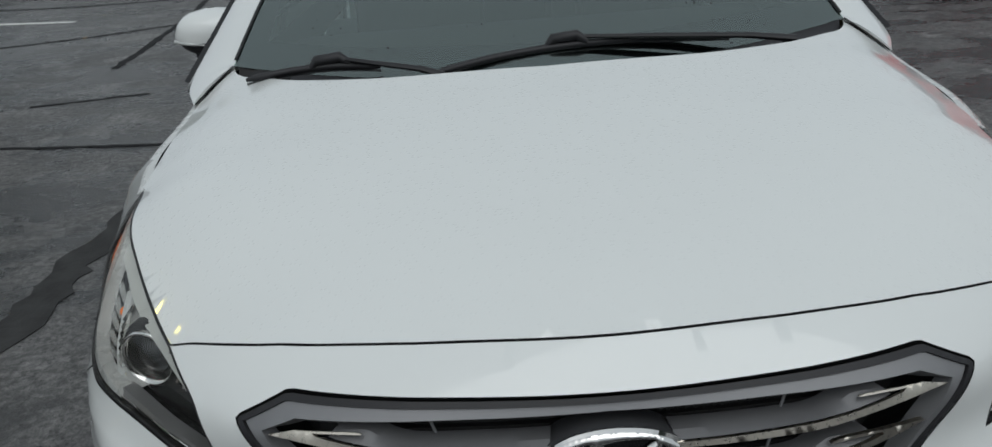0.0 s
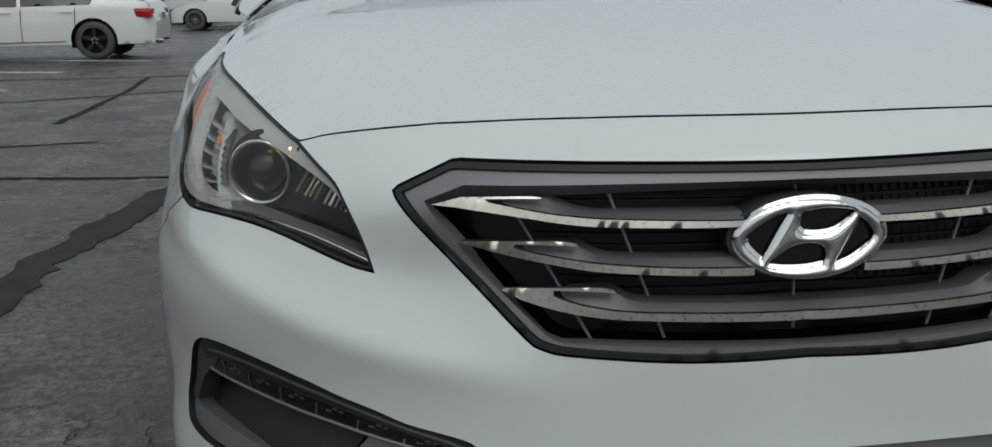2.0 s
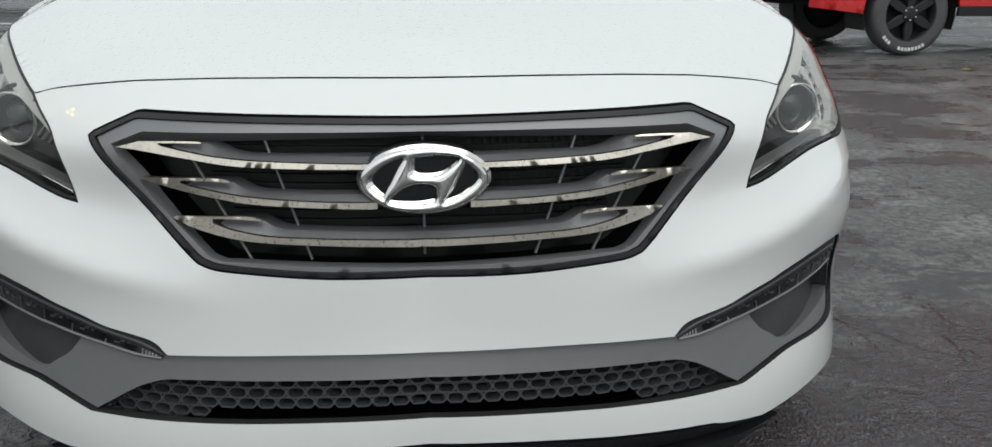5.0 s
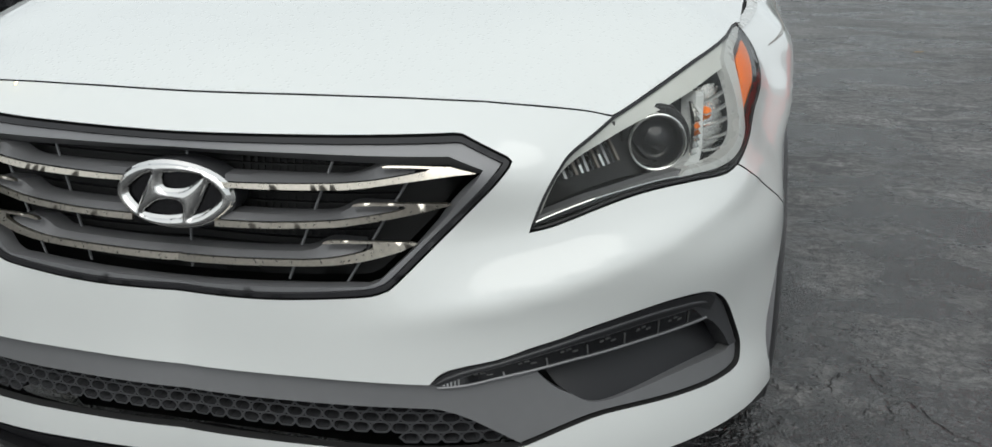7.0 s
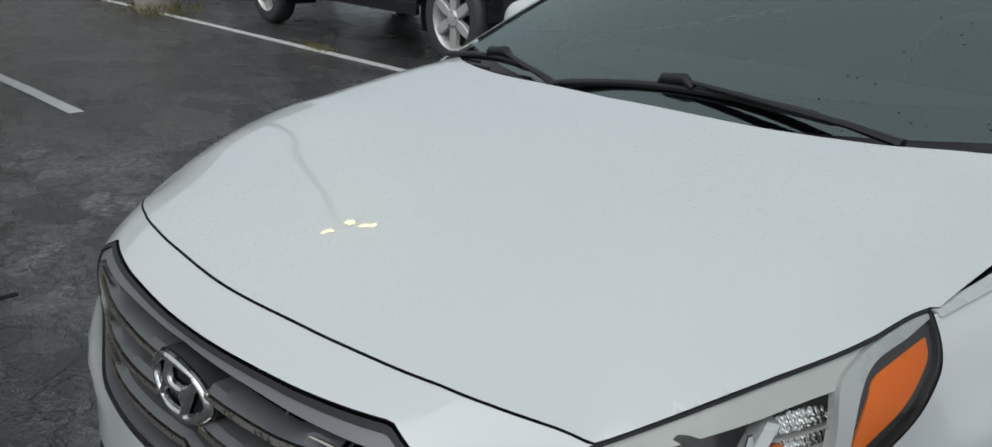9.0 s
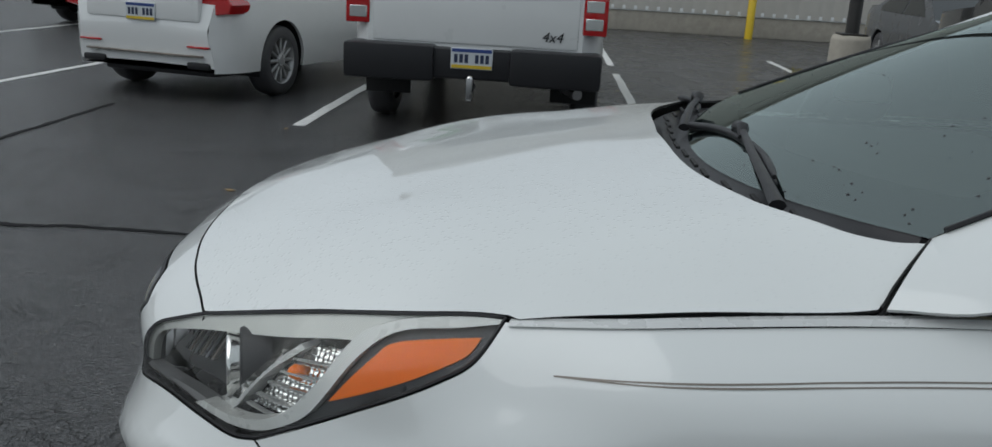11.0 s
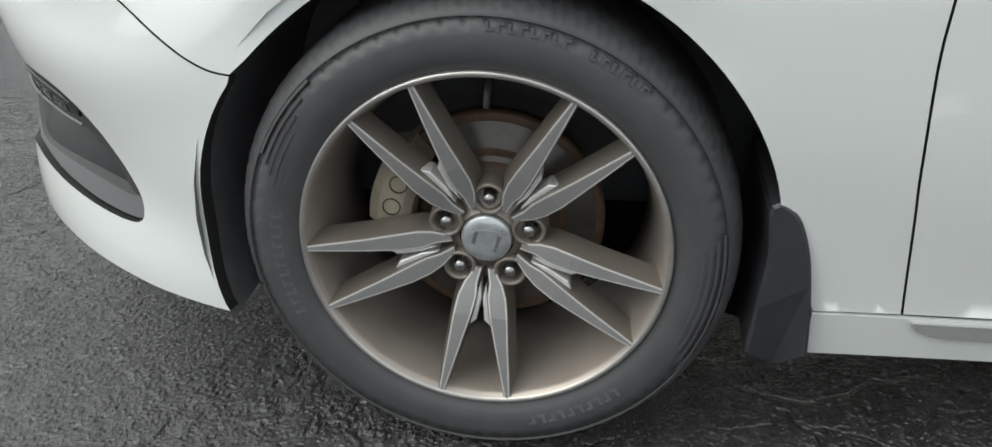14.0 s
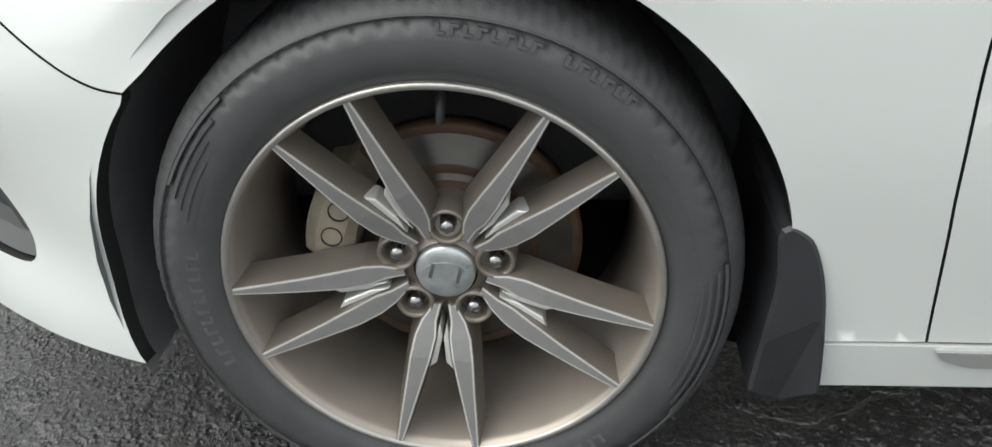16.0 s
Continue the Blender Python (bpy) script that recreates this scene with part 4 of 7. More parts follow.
B_CUT = catmull(pat((u_of(2.52), 0.262), (u_of(2.56), 0.50), (u_of(2.58), 0.75), (u_of(2.60), 0.945)), 4)
C_CUT = catmull(pat((u_of(3.30), 0.262), (u_of(3.28), 0.36), (u_of(3.42), 0.60), (u_of(3.62), 0.75), (u_of(3.66), 0.960)), 4)
FRONT_DOOR = joined(DOOR_CUT[::-1], side_run(1.49, 2.60, 0.928, 0.945), B_CUT[::-1])
REAR_DOOR = joined(B_CUT, side_run(2.60, 3.66, 0.945, 0.960), C_CUT[::-1])
RARCH = [(u_of(3.755 + 0.365 * math.sin(radians(a))) * SU, 0.336 + 0.365 * math.cos(radians(a))) for a in range(-100, 101, 8)]
QUARTER = joined(C_CUT, side_run(3.66, 4.45, 0.960, 0.965), pat((u_of(4.45), 0.26)), RARCH[::-1])
fd_of = {}
for s in (1, -1):
    turn = (lambda b: b) if s > 0 else flipped
    fd = fd_of[s] = part("door", turn(panel(FRONT_DOOR, [], skin, 0.03, 0.022, 0.0016, 0.02)), PAINT, car, "white front door")
    rd = part("door", turn(panel(REAR_DOOR if area2(REAR_DOOR) > 0 else REAR_DOOR[::-1], [], skin, 0.05, 0.022, 0.0016, 0.03)), PAINT, car, "white rear door")
    part("rear_quarter", turn(panel(QUARTER if area2(QUARTER) > 0 else QUARTER[::-1], [], skin, 0.05, 0.022, 0.0016, 0.03)), PAINT, car)
    for d, y in ((fd, 2.42), (rd, 3.42)):
        part("door_handle", turn(tube([at_skin(u_of(y - 0.19), 0.845, 0.0), at_skin(u_of(y - 0.16), 0.847, 0.032), at_skin(u_of(y - 0.05), 0.85, 0.034), at_skin(u_of(y), 0.851, 0.0)], 0.013, 8)), CHROME, d)
    # sill with a raised bright insert
    part("sill", turn(bar_strip(pat(*[(u, 0.2545) for u in (115.2, 120, 130, 150, 180, 210, 232)]), pat(*[(u, 0.186) for u in (115.2, 120, 130, 150, 180, 210, 232)]), 0.004, -0.004, 0.06)), PAINT, car, "white sill skirt")
    ins = joined(catmull(pat((122.4, 0.249), (123.2, 0.235), (125.0, 0.2265), (128.2, 0.2255)), 4), pat((150, 0.2255), (226, 0.224), (226, 0.248), (150, 0.249)))
    part("sill_insert", turn(panel(ins if area2(ins) > 0 else ins[::-1], [], proud(0.008), 0.02, 0.006)), SILVER, car, "satin sill strip")
    # a near-black strip painted in as the shade between door and sill
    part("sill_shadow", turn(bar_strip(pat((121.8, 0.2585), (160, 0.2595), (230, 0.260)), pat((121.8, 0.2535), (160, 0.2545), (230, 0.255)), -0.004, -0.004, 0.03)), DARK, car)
    # bright belt strip between hood edge and fender, on to the doors
    ta = catmull(pat((75.9, 0.8635), (90, 0.8880), (104.6, 0.9100), (112, 0.9225), (121.8, 0.9355)), 5)
    tb = catmull(pat((75.9, 0.8590), (90, 0.8830), (104.6, 0.9040), (112, 0.9140), (121.8, 0.9270)), 5)
    part("belt_strip", turn(bar_strip(ta, tb, 0.0035, 0.0060, 0.012)), TRIM, car, "bright metal strip along the hood edge")
    part("belt_strip", turn(bar_strip(pat((122.6, 0.9425), (u_of(2.6), 0.957), (u_of(3.66), 0.972)), pat((122.6, 0.9305), (u_of(2.6), 0.9465), (u_of(3.66), 0.9615)), 0.0, 0.002, 0.014)), TRIM, fd)
    # a near-black sheet added inside the doors as their inner shade
    part("door_shade_sheet", turn(sheet([[(0.775, y, z) for y in (1.24, 2.0, 3.6)] for z in (0.80, 0.9365)])), DARK, car)
    # twin pin stripes
    for dz in (0.0, 0.0055):
        st = pat((80.6, 0.8190), (88, 0.8285 + dz * 0.6), (100, 0.8445 + dz * 0.8), (121.0, 0.8690 + dz))
        part("pin_stripe", turn(bar_strip([(x, z + 0.0007) for x, z in st], [(x, z - 0.0007) for x, z in st], 0.0006, 0.0006, 0.002)), GUN, car)
        st = pat((121.9, 0.8700 + dz), (140, 0.8800 + dz), (187, 0.8920 + dz))
        part("pin_stripe", turn(bar_strip([(x, z + 0.0007) for x, z in st], [(x, z - 0.0007) for x, z in st], 0.0006, 0.0006, 0.002)), GUN, fd)
    # wheel well and mud flap
    part("wheel_well", turn(sheet([[(x, AXLE + 0.385 * math.sin(radians(a)), 0.336 + 0.385 * math.cos(radians(a))) for a in range(-112, 113, 8)] for x in (0.45, 0.895)])), WELL, car)
    part("wheel_well", turn(sheet([[(x, 3.755 + 0.38 * math.sin(radians(a)), 0.336 + 0.38 * math.cos(radians(a))) for a in range(-112, 113, 8)] for x in (0.45, 0.89)])), WELL, car)
    part("well_wall", turn(sheet([[(0.46, AXLE + 0.39 * k, z) for k in (-1, 0, 1)] for z in (0.16, 0.74)])), WELL, car)
    flap = catmull([(1.300, 0.412), (1.312, 0.416), (1.333, 0.400), (1.348, 0.365), (1.358, 0.320), (1.366, 0.250), (1.370, 0.184)], 4) + [(1.330, 0.168), (1.300, 0.170)] + catmull([(1.290, 0.200), (1.298, 0.290), (1.303, 0.345), (1.298, 0.400)], 4)
    part("mud_flap", turn(prism(flap, 0.205, lambda y, z, h: (0.905 + h - 0.02 * (z < 0.2), y, z), 0.004)), FLAP, car, "black rubber mud flap")

# ---- wheels ----
def tyre_mesh(seg=360):
    prof = [(-0.100, 0.236), (-0.114, 0.262), (-0.119, 0.290), (-0.110, 0.317), (-0.093, 0.329), (-0.07, 0.3325), (-0.03, 0.3340), (0.0, 0.3340), (0.03, 0.3340), (0.068, 0.3325), (0.084, 0.3300),
            (0.099, 0.3240), (0.108, 0.3150), (0.1135, 0.3050), (0.1150, 0.3040), (0.1185, 0.2900), (0.1190, 0.2760), (0.1165, 0.2620), (0.1140, 0.2580), (0.1095, 0.2500), (0.1040, 0.2440), (0.0960, 0.2400)]
    bm = bmesh.new()
    rings = []
    for j, (a, r) in enumerate(prof):
        r = r - 0.0055
        row = []
        for k in range(seg):
            rr = r
            if 8 <= j <= 13 and (k + (j - 9) * 2) % 5 == 0:
                rr -= 0.0042
            if 3 <= j <= 6 and (k - j) % 5 == 0:
                rr -= 0.0040
            if j == 7:
                rr -= 0.005
            t = 2 * math.pi * k / seg
            row.append(bm.verts.new((a, rr * math.sin(t), rr * math.cos(t))))
        rings.append(row)
    for A, B in zip(rings, rings[1:]):
        for k in range(seg):
            bm.faces.new((A[k], A[(k + 1) % seg], B[(k + 1) % seg], B[k]))
    return smooth(bm, 20)


def arc_bar(a0, a1, r0, r1, x, h=0.0016, n=None):
    """A raised bar bent along the sidewall, from angle a0 to a1."""
    bm = bmesh.new()
    n = n or max(3, int(abs(a1 - a0) / 3))
    rows = []
    for dx, rr in ((-0.004, r0), (h, r0), (h, r1), (-0.004, r1)):
        rows.append([bm.verts.new((x(rr) + dx, rr * math.sin(radians(a0 + (a1 - a0) * k / n)), rr * math.cos(radians(a0 + (a1 - a0) * k / n)))) for k in range(n + 1)])
    for A, B in zip(rows, rows[1:]):
        for k in range(n):
            bm.faces.new((A[k], A[k + 1], B[k + 1], B[k]))
    bm.faces.new([r[0] for r in rows]), bm.faces.new([r[-1] for r in rows])
    bmesh.ops.recalc_face_normals(bm, faces=bm.faces[:])
    return bm


def wall_x(r):
    return float(np.interp(r, [0.244, 0.258, 0.262, 0.276, 0.290, 0.304, 0.315], [0.104, 0.114, 0.1165, 0.119, 0.1185, 0.115, 0.108]))


def spin(bm, a):
    bmesh.ops.rotate(bm, verts=bm.verts[:], cent=(0, 0, 0), matrix=Matrix.Rotation(-radians(a), 3, "X"))
    return bm


PALE = mat("worn_tyre_print", (0.090, 0.090, 0.094), 0.6, vary=0.2, scale=60)
BARREL = mat("wheel_barrel", (0.37, 0.325, 0.285), 0.36, metal=0.45, vary=0.10, scale=14, rvary=0.1)
SCUFF = mat("scuffed_lip", (0.46, 0.44, 0.42), 0.34, metal=0.8, vary=0.10, scale=50)
CAP = mat("worn_cap", (0.50, 0.52, 0.53), 0.30, metal=0.7, vary=0.22, scale=55)
SATINF = mat("satin_alloy", (0.33, 0.325, 0.32), 0.36, metal=0.55, vary=0.05, scale=70)
NUT = mat("lug_nut", (0.36, 0.36, 0.36), 0.28, metal=1.0, vary=0.1)


def make_wheel(parent):
    w = part("wheel", lathe([(0.112, 0.2400), (0.1105, 0.2345), (0.098, 0.2300), (0.070, 0.2240), (0.030, 0.2170), (-0.02, 0.2140), (-0.09, 0.2120), (-0.100, 0.232)], 96), BARREL, parent, "ten-spoke alloy wheel with dark grey pockets")
    part("lip", lathe([(0.104, 0.2412), (0.1125, 0.2408), (0.1140, 0.2385), (0.1135, 0.2345), (0.1110, 0.2330)], 96), SCUFF, w, "bright scuffed rim lip")
    tyre = part("tyre", tyre_mesh(), RUBBER, w, "black tyre with worn sidewall print")
    for a0, a1, r0, r1, n, m in ((247, 281, 0.263, 0.277, 11, PALE), (138, 168, 0.263, 0.276, 10, PALE), (2, 22, 0.291, 0.301, 8, RUBBER), (26, 42, 0.291, 0.301, 6, RUBBER), (-9, 9, 0.252, 0.260, 9, RUBBER), (50, 62, 0.268, 0.273, 7, RUBBER), (64, 82, 0.268, 0.273, 10, RUBBER)):
        step_ = (a1 - a0) / n
        for k in range(n):
            q = a0 + k * step_
            part("print_bar", arc_bar(q, q + step_ * 0.30, r0, r1, wall_x, 0.0011, 2), m, tyre)
            part("print_bar", arc_bar(q, q + step_ * 0.70, *((r1 - 0.0028, r1) if k % 2 else (r0, r0 + 0.0028)), wall_x, 0.0011, 2), m, tyre)
    for k in range(5):
        part("wing_mark", arc_bar(286 + k * 2.2, 300 + k * 4.4, 0.268 + k * 0.0085, 0.2715 + k * 0.0085, wall_x, 0.0014), RUBBER, tyre)
        part("wing_mark", arc_bar(88 - k * 1.5, 112 + k * 2.5, 0.266 + k * 0.0085, 0.2695 + k * 0.0085, wall_x, 0.0014), RUBBER, tyre)
    for r in (0.2590, 0.3065):
        part("wall_rib", lathe([(wall_x(r) - 0.003, r - 0.0012), (wall_x(r) + 0.0010, r), (wall_x(r) - 0.003, r + 0.0012)], 96), RUBBER, tyre)
    # spokes in five pairs
    R = [0.046, 0.066, 0.084, 0.110, 0.150, 0.190, 0.2335]
    HW = [0.0050, 0.0095, 0.0132, 0.0130, 0.0100, 0.0074, 0.0042]
    XF = [0.074, 0.080, 0.086, 0.094, 0.101, 0.106, 0.1105]

    def spoke_bm(j, wide, deep, top):
        bm = bmesh.new()
        rows = []
        for r, hw, xf in zip(R, HW, XF):
            wc = j * (0.0135 + (r - 0.046) * 0.178)
            if r == R[0]:
                wc = j * 0.0085
            row = []
            for q, dx in ((-1, deep), (-1, 0), (1, 0), (1, deep)):
                ww = hw + (wide if dx else 0) + (0.0 if q * j < 0 else 0.0)
                row.append(bm.verts.new((xf + dx + top , wc + q * ww, r)))
            rows.append(row)
        for A, B in zip(rows, rows[1:]):
            for k in range(3):
                bm.faces.new((A[k], A[k + 1], B[k + 1], B[k]))
        bm.faces.new(rows[0]), bm.faces.new(rows[-1])
        bmesh.ops.recalc_face_normals(bm, faces=bm.faces[:])
        return bm

    def face_bm(j, rise, edge):
        bm = bmesh.new()
        rows = []
        for i, (r, hw, xf) in enumerate(zip(R, HW, XF)):
            wc = j * (0.0135 + (r - 0.046) * 0.178)
            if i == 0:
                wc = j * 0.0085
            rows.append([bm.verts.new((xf + rise, wc + q * (hw - edge), r)) for q in (-1, 1)] + [])
            rows[-1] += [bm.verts.new((v.co.x - 0.003, v.co.y, v.co.z)) for v in rows[-1][::-1]]
        for A, B in zip(rows, rows[1:]):
            for k in range(4):
                bm.faces.new((A[k], A[(k + 1) % 4], B[(k + 1) % 4], B[k]))
        bm.faces.new(rows[0]), bm.faces.new(rows[-1])
        bmesh.ops.recalc_face_normals(bm, faces=bm.faces[:])
        return bm

    def spur_bm(j):
        pts = [(0.066, 0.004), (0.092, 0.0085), (0.128, 0.0145), (0.120, 0.0055), (0.088, 0.0010)]
        poly = [(j * a, r) for r, a in pts]
        return prism(poly if area2(poly) > 0 else poly[::-1], 0.03, lambda a, r, h: (0.082 + (r - 0.066) * 0.14 + h, a, r), 0.0015)
    for p in range(5):
        a = 40.2 + 72 * p
        for j in (1, -1):
            part("spoke", spin(spoke_bm(j, 0.0060, -0.040, 0.0), a), GUN, w)
            face = part("spoke_face", spin(face_bm(j, 0.0012, 0.0010), a), MACH, w, "machined silver spoke face")
            part("face_inlay", spin(face_bm(j, 0.0018, 0.0030), a), SATINF, face, "satin grey inlay")
            part("spur", spin(spur_bm(j), a), MACH, w)
        b = 4.2 + 72 * p
        pocket = lathe([(0.045, 0.0240), (0.074, 0.0225), (0.078, 0.0200), (0.074, 0.0165), (0.052, 0.0150), (0.050, 0.0005)], 24)
        bmesh.ops.translate(pocket, verts=pocket.verts[:], vec=(0, 0, 0.0575))
        part("nut_pocket", spin(pocket, b), GUN, w)
        nut = lathe([(0.045, 0.0105), (0.062, 0.0105), (0.066, 0.0095), (0.074, 0.0090), (0.0775, 0.0070), (0.0785, 0.0005)], 6)
        bmesh.ops.translate(nut, verts=nut.verts[:], vec=(0, 0, 0.0575))
        part("lug_nut", spin(nut, b), NUT, w, "steel lug nut")
    part("hub", lathe([(0.02, 0.080), (0.050, 0.076), (0.060, 0.060), (0.066, 0.044), (0.072, 0.036)], 40), GUN, w)
    part("centre_cap", lathe([(0.066, 0.0345), (0.0765, 0.0335), (0.0790, 0.0310), (0.0800, 0.0200), (0.0805, 0.0005)], 40), CAP, w, "silver centre cap with peeling print")
    for k, q in enumerate([(-0.016, 0.004), (0.014, -0.002)]):
        part("cap_mark", prism([(q[0] - 0.003, q[1] - 0.009), (q[0] + 0.001, q[1] - 0.010), (q[0] + 0.006, q[1] + 0.009), (q[0] + 0.002, q[1] + 0.010)], 0.002, lambda a, r, h: (0.0812 + h, a, r)), STEEL, w)
    part("cap_mark", prism(oval(0.026, 0.015, 24), 0.0015, lambda a, r, h: (0.0808 + h, a, r)), CAP, w)
    disc = part("brake_disc", lathe([(0.020, 0.070), (0.022, 0.088), (0.012, 0.092), (0.012, 0.148), (0.010, 0.1515), (-0.012, 0.1515), (-0.012, 0.09)], 64), DISC, w, "brake disc with rusty edges")
    part("disc_rust", lathe([(0.0125, 0.1400), (0.0132, 0.1480), (0.011, 0.1525), (0.0, 0.1525)], 64), RUST, disc)
    part("disc_rust", lathe([(0.0135, 0.0880), (0.0145, 0.0960), (0.0125, 0.1020)], 64), RUST, disc)
    part("disc_hat", lathe([(0.0, 0.090), (0.026, 0.086), (0.030, 0.060), (0.03, 0.02)], 40), RUST, disc)
    bm = bmesh.new()
    rows = []
    for a in range(266, 321, 6):
        e = 1 if 272 <= a <= 312 else 0.6
        row = []
        for x, r in ((-0.02, 0.170), (0.040, 0.166), (0.052, 0.152), (0.052, 0.120), (0.044, 0.108), (0.015, 0.104)):
            r2 = 0.137 + (r - 0.137) * e
            row.append(bm.verts.new((x * (0.8 + 0.2 * e), r2 * math.sin(radians(a)), r2 * math.cos(radians(a)))))
        rows.append(row)
    for A, B in zip(rows, rows[1:]):
        for k in range(5):
            bm.faces.new((A[k], A[k + 1], B[k + 1], B[k]))
    bm.faces.new(rows[0]), bm.faces.new(rows[-1])
    bmesh.ops.recalc_face_normals(bm, faces=bm.faces[:])
    part("caliper", smooth(bm, 30), CALI, w, "dusty tan brake caliper")
    hole = lathe([(0.050, 0.013), (0.0545, 0.012), (0.050, 0.010), (0.042, 0.0005)], 20)
    for a in (282, 297):
        h2 = hole.copy()
        bmesh.ops.translate(h2, verts=h2.verts[:], vec=(0, 0, 0.134))
        part("caliper_bore", spin(h2, a), BLACK, w)
    hole.free()
    part("valve_stem", tube([Vector((0.072, 0.008, 0.218)), Vector((0.084, 0.007, 0.212)), Vector((0.092, 0.006, 0.192)), Vector((0.093, 0.006, 0.188))], [0.0055, 0.0055, 0.0048, 0.004], 10), BLACK, w, "black rubber valve stem")
    return w


WX = 0.905 - 0.112
lf = make_wheel(car)
lf.location = (WX, AXLE, 0.3285)


for m in (Matrix.Translation((-WX, AXLE, 0.3285)) @ Matrix.Rotation(math.pi, 4, "Z"), Matrix.Translation((WX, 3.755, 0.3285)) @ Matrix.Rotation(0.9, 4, "X"), Matrix.Translation((-WX, 3.755, 0.3285)) @ Matrix.Rotation(math.pi, 4, "Z")):
    copy_thing(lf, m)

# ---- windscreen, pillars, roof, glass ----
def screen(s, t, off=0.0):
    b = np.array((0.722 * s, 1.075 + 0.195 * s * s, 0.956 + 0.034 * s * s))
    e = np.array((0.575 * s, 2.14 + 0.17 * s * s, 1.43 - 0.05 * s * s))
    p = b + (e - b) * t
    return tuple(p + np.array((0.0, -0.45, 0.9)) * (0.02 * 4 * t * (1 - t) + off) + np.array((0.10 * s, 0, 0)) * t * (1 - t) * 0.35)


SS = np.linspace(-1, 1, 25)
scr = part("windscreen", sheet([[screen(s, t) for s in SS] for t in np.linspace(0.0, 1, 15)]), GLASS, car, "greenish tinted windscreen")
scr.visible_shadow = False
frit = [[screen(s, t, -0.003) for s in SS] for t in (0.0, 0.05, 0.10)]
part("black_border", sheet(frit), GLOSS, scr, "black glass border")
for k in (1, -1):
    part("black_border", sheet([[screen(k * (1 - 0.055 * q - (0.05 * (1 - t) ** 3 * q)), t, -0.003) for q in (0, 0.5, 1)] for t in np.linspace(0.05, 1, 12)], k > 0), GLOSS, scr)
for s in (1, -1):
    turn = (lambda b: b) if s > 0 else flipped
    outer = catmull([(0.812, 1.20, 0.9215), (0.846, 1.308, 0.9400), (0.829, 1.421, 0.9945), (0.809, 1.505, 1.0395), (0.785, 1.605, 1.0925), (0.700, 1.98, 1.285), (0.645, 2.31, 1.395)], 5)
    n = len(outer)
    rows = []
    for i, o_ in enumerate(outer):
        t = min(1.0, max(0.0, (o_[2] - 0.940) / 0.455))
        inn = np.array(screen(1, t, -0.0015)) if i >= 5 else np.array((0.722, 1.275, 0.989)) + (np.array(screen(1, 0)) - np.array((0.722, 1.275, 0.989))) * i / 5
        o3 = np.array(o_)
        rows.append([tuple(inn + (o3 - inn) * q + np.array((0.55, -0.25, 0.75)) * 0.009 * 4 * q * (1 - q)) for q in np.linspace(0, 1, 7)])
    part("a_pillar", turn(thicken(sheet(rows), 0.006)), PAINT, car, "white windscreen pillar")
    part("hood_seam", turn(tube([(0.806, 1.196, 0.9215), (0.785, 1.213, 0.9405), (0.762, 1.2345, 0.9600), (0.742, 1.254, 0.9755), (0.724, 1.272, 0.9895)], 0.0018, 6)), DARK, car)
    part("screen_seal", turn(tube([screen(1.0, t, 0.003) for t in np.linspace(0.02, 1, 12)], 0.0035, 6)), BLACK, scr)

    def gside(y, z, off=0.0):
        return (0.852 - (z - 0.95) * 0.45 + off, y, z)

    def side_band(y0, z0, y1, z1, w0, w1, off, n=14):
        """A strip up the edge of the side windows, from one place to another, of the given heights."""
        return [[gside(y0 + (y1 - y0) * q, z0 + (z1 - z0) * q - (w0 + (w1 - w0) * q) * v, off) for q in np.linspace(0, 1, n)] for v in (0, 0.5, 1)]
    part("pillar_seal", turn(thicken(sheet(side_band(1.322, 0.9410, 1.93, 1.2620, 0.015, 0.015, -0.004), True), 0.012)), BLACK, car)
    lo = side_band(1.348, 0.9410, 1.507, 1.0255, 0.0125, 0.0125, 0.003)
    hi = side_band(1.520, 1.0325, 1.95, 1.2600, 0.0130, 0.0130, 0.003)
    part("window_strip", turn(thicken(sheet(lo, True), 0.006)), TRIM, car, "bright metal strip round the side windows")
    part("window_strip", turn(thicken(sheet(hi, True), 0.006)), TRIM, fd_of[s], "bright metal strip round the side windows")
    quart = [[gside(1.352 + 0.136 * q, 0.9380, -0.004), gside(1.356 + 0.150 * q, 0.9400 + 0.0755 * q, -0.004)] for q in np.linspace(0, 1, 5)]
    part("corner_cover", turn(thicken(sheet(quart), 0.02)), BLACK, car, "black corner cover")
    dq = [[gside(1.497 + 0.20 * q, 0.9380, -0.004), gside(1.518 + 0.180 * q, 1.020 + 0.095 * q, -0.004)] for q in np.linspace(0, 1, 5)]
    part("mirror_base", turn(thicken(sheet(dq), 0.02)), BLACK, car, "black mirror base")
    gl = [[gside(1.688 + (3.55 - 1.688) * q, 0.948 + 0.02 * q), gside(1.70 + (3.42 - 1.70) * q, 0.95 + (0.165 + 0.26 * min(1, q * 3.2)) * (1 - max(0, q - 0.75) * 1.9))] for q in np.linspace(0, 1, 24)]
    part("side_glass", turn(sheet(gl)), PRIV, car, "dark side window glass")
    part("c_pillar", turn(sheet([[gside(3.40 + 0.30 * q, 1.33 - 0.2 * q), gside(3.55 + 0.45 * q, 0.965)] for q in np.linspace(0, 1, 6)], True)), PAINT, car)
    rail = [[(0.645 - 0.05 * q, y, z + 0.02 * q) for y, z in ((2.31, 1.395), (2.6, 1.43), (3.0, 1.425), (3.4, 1.375), (3.7, 1.25))] for q in (0, 0.5, 1)]
    part("roof_rail", turn(sheet(rail, True)), PAINT, car)
prof = catmull([(2.14, 1.43), (2.4, 1.465), (2.7, 1.475), (3.1, 1.462), (3.45, 1.41)], 4)
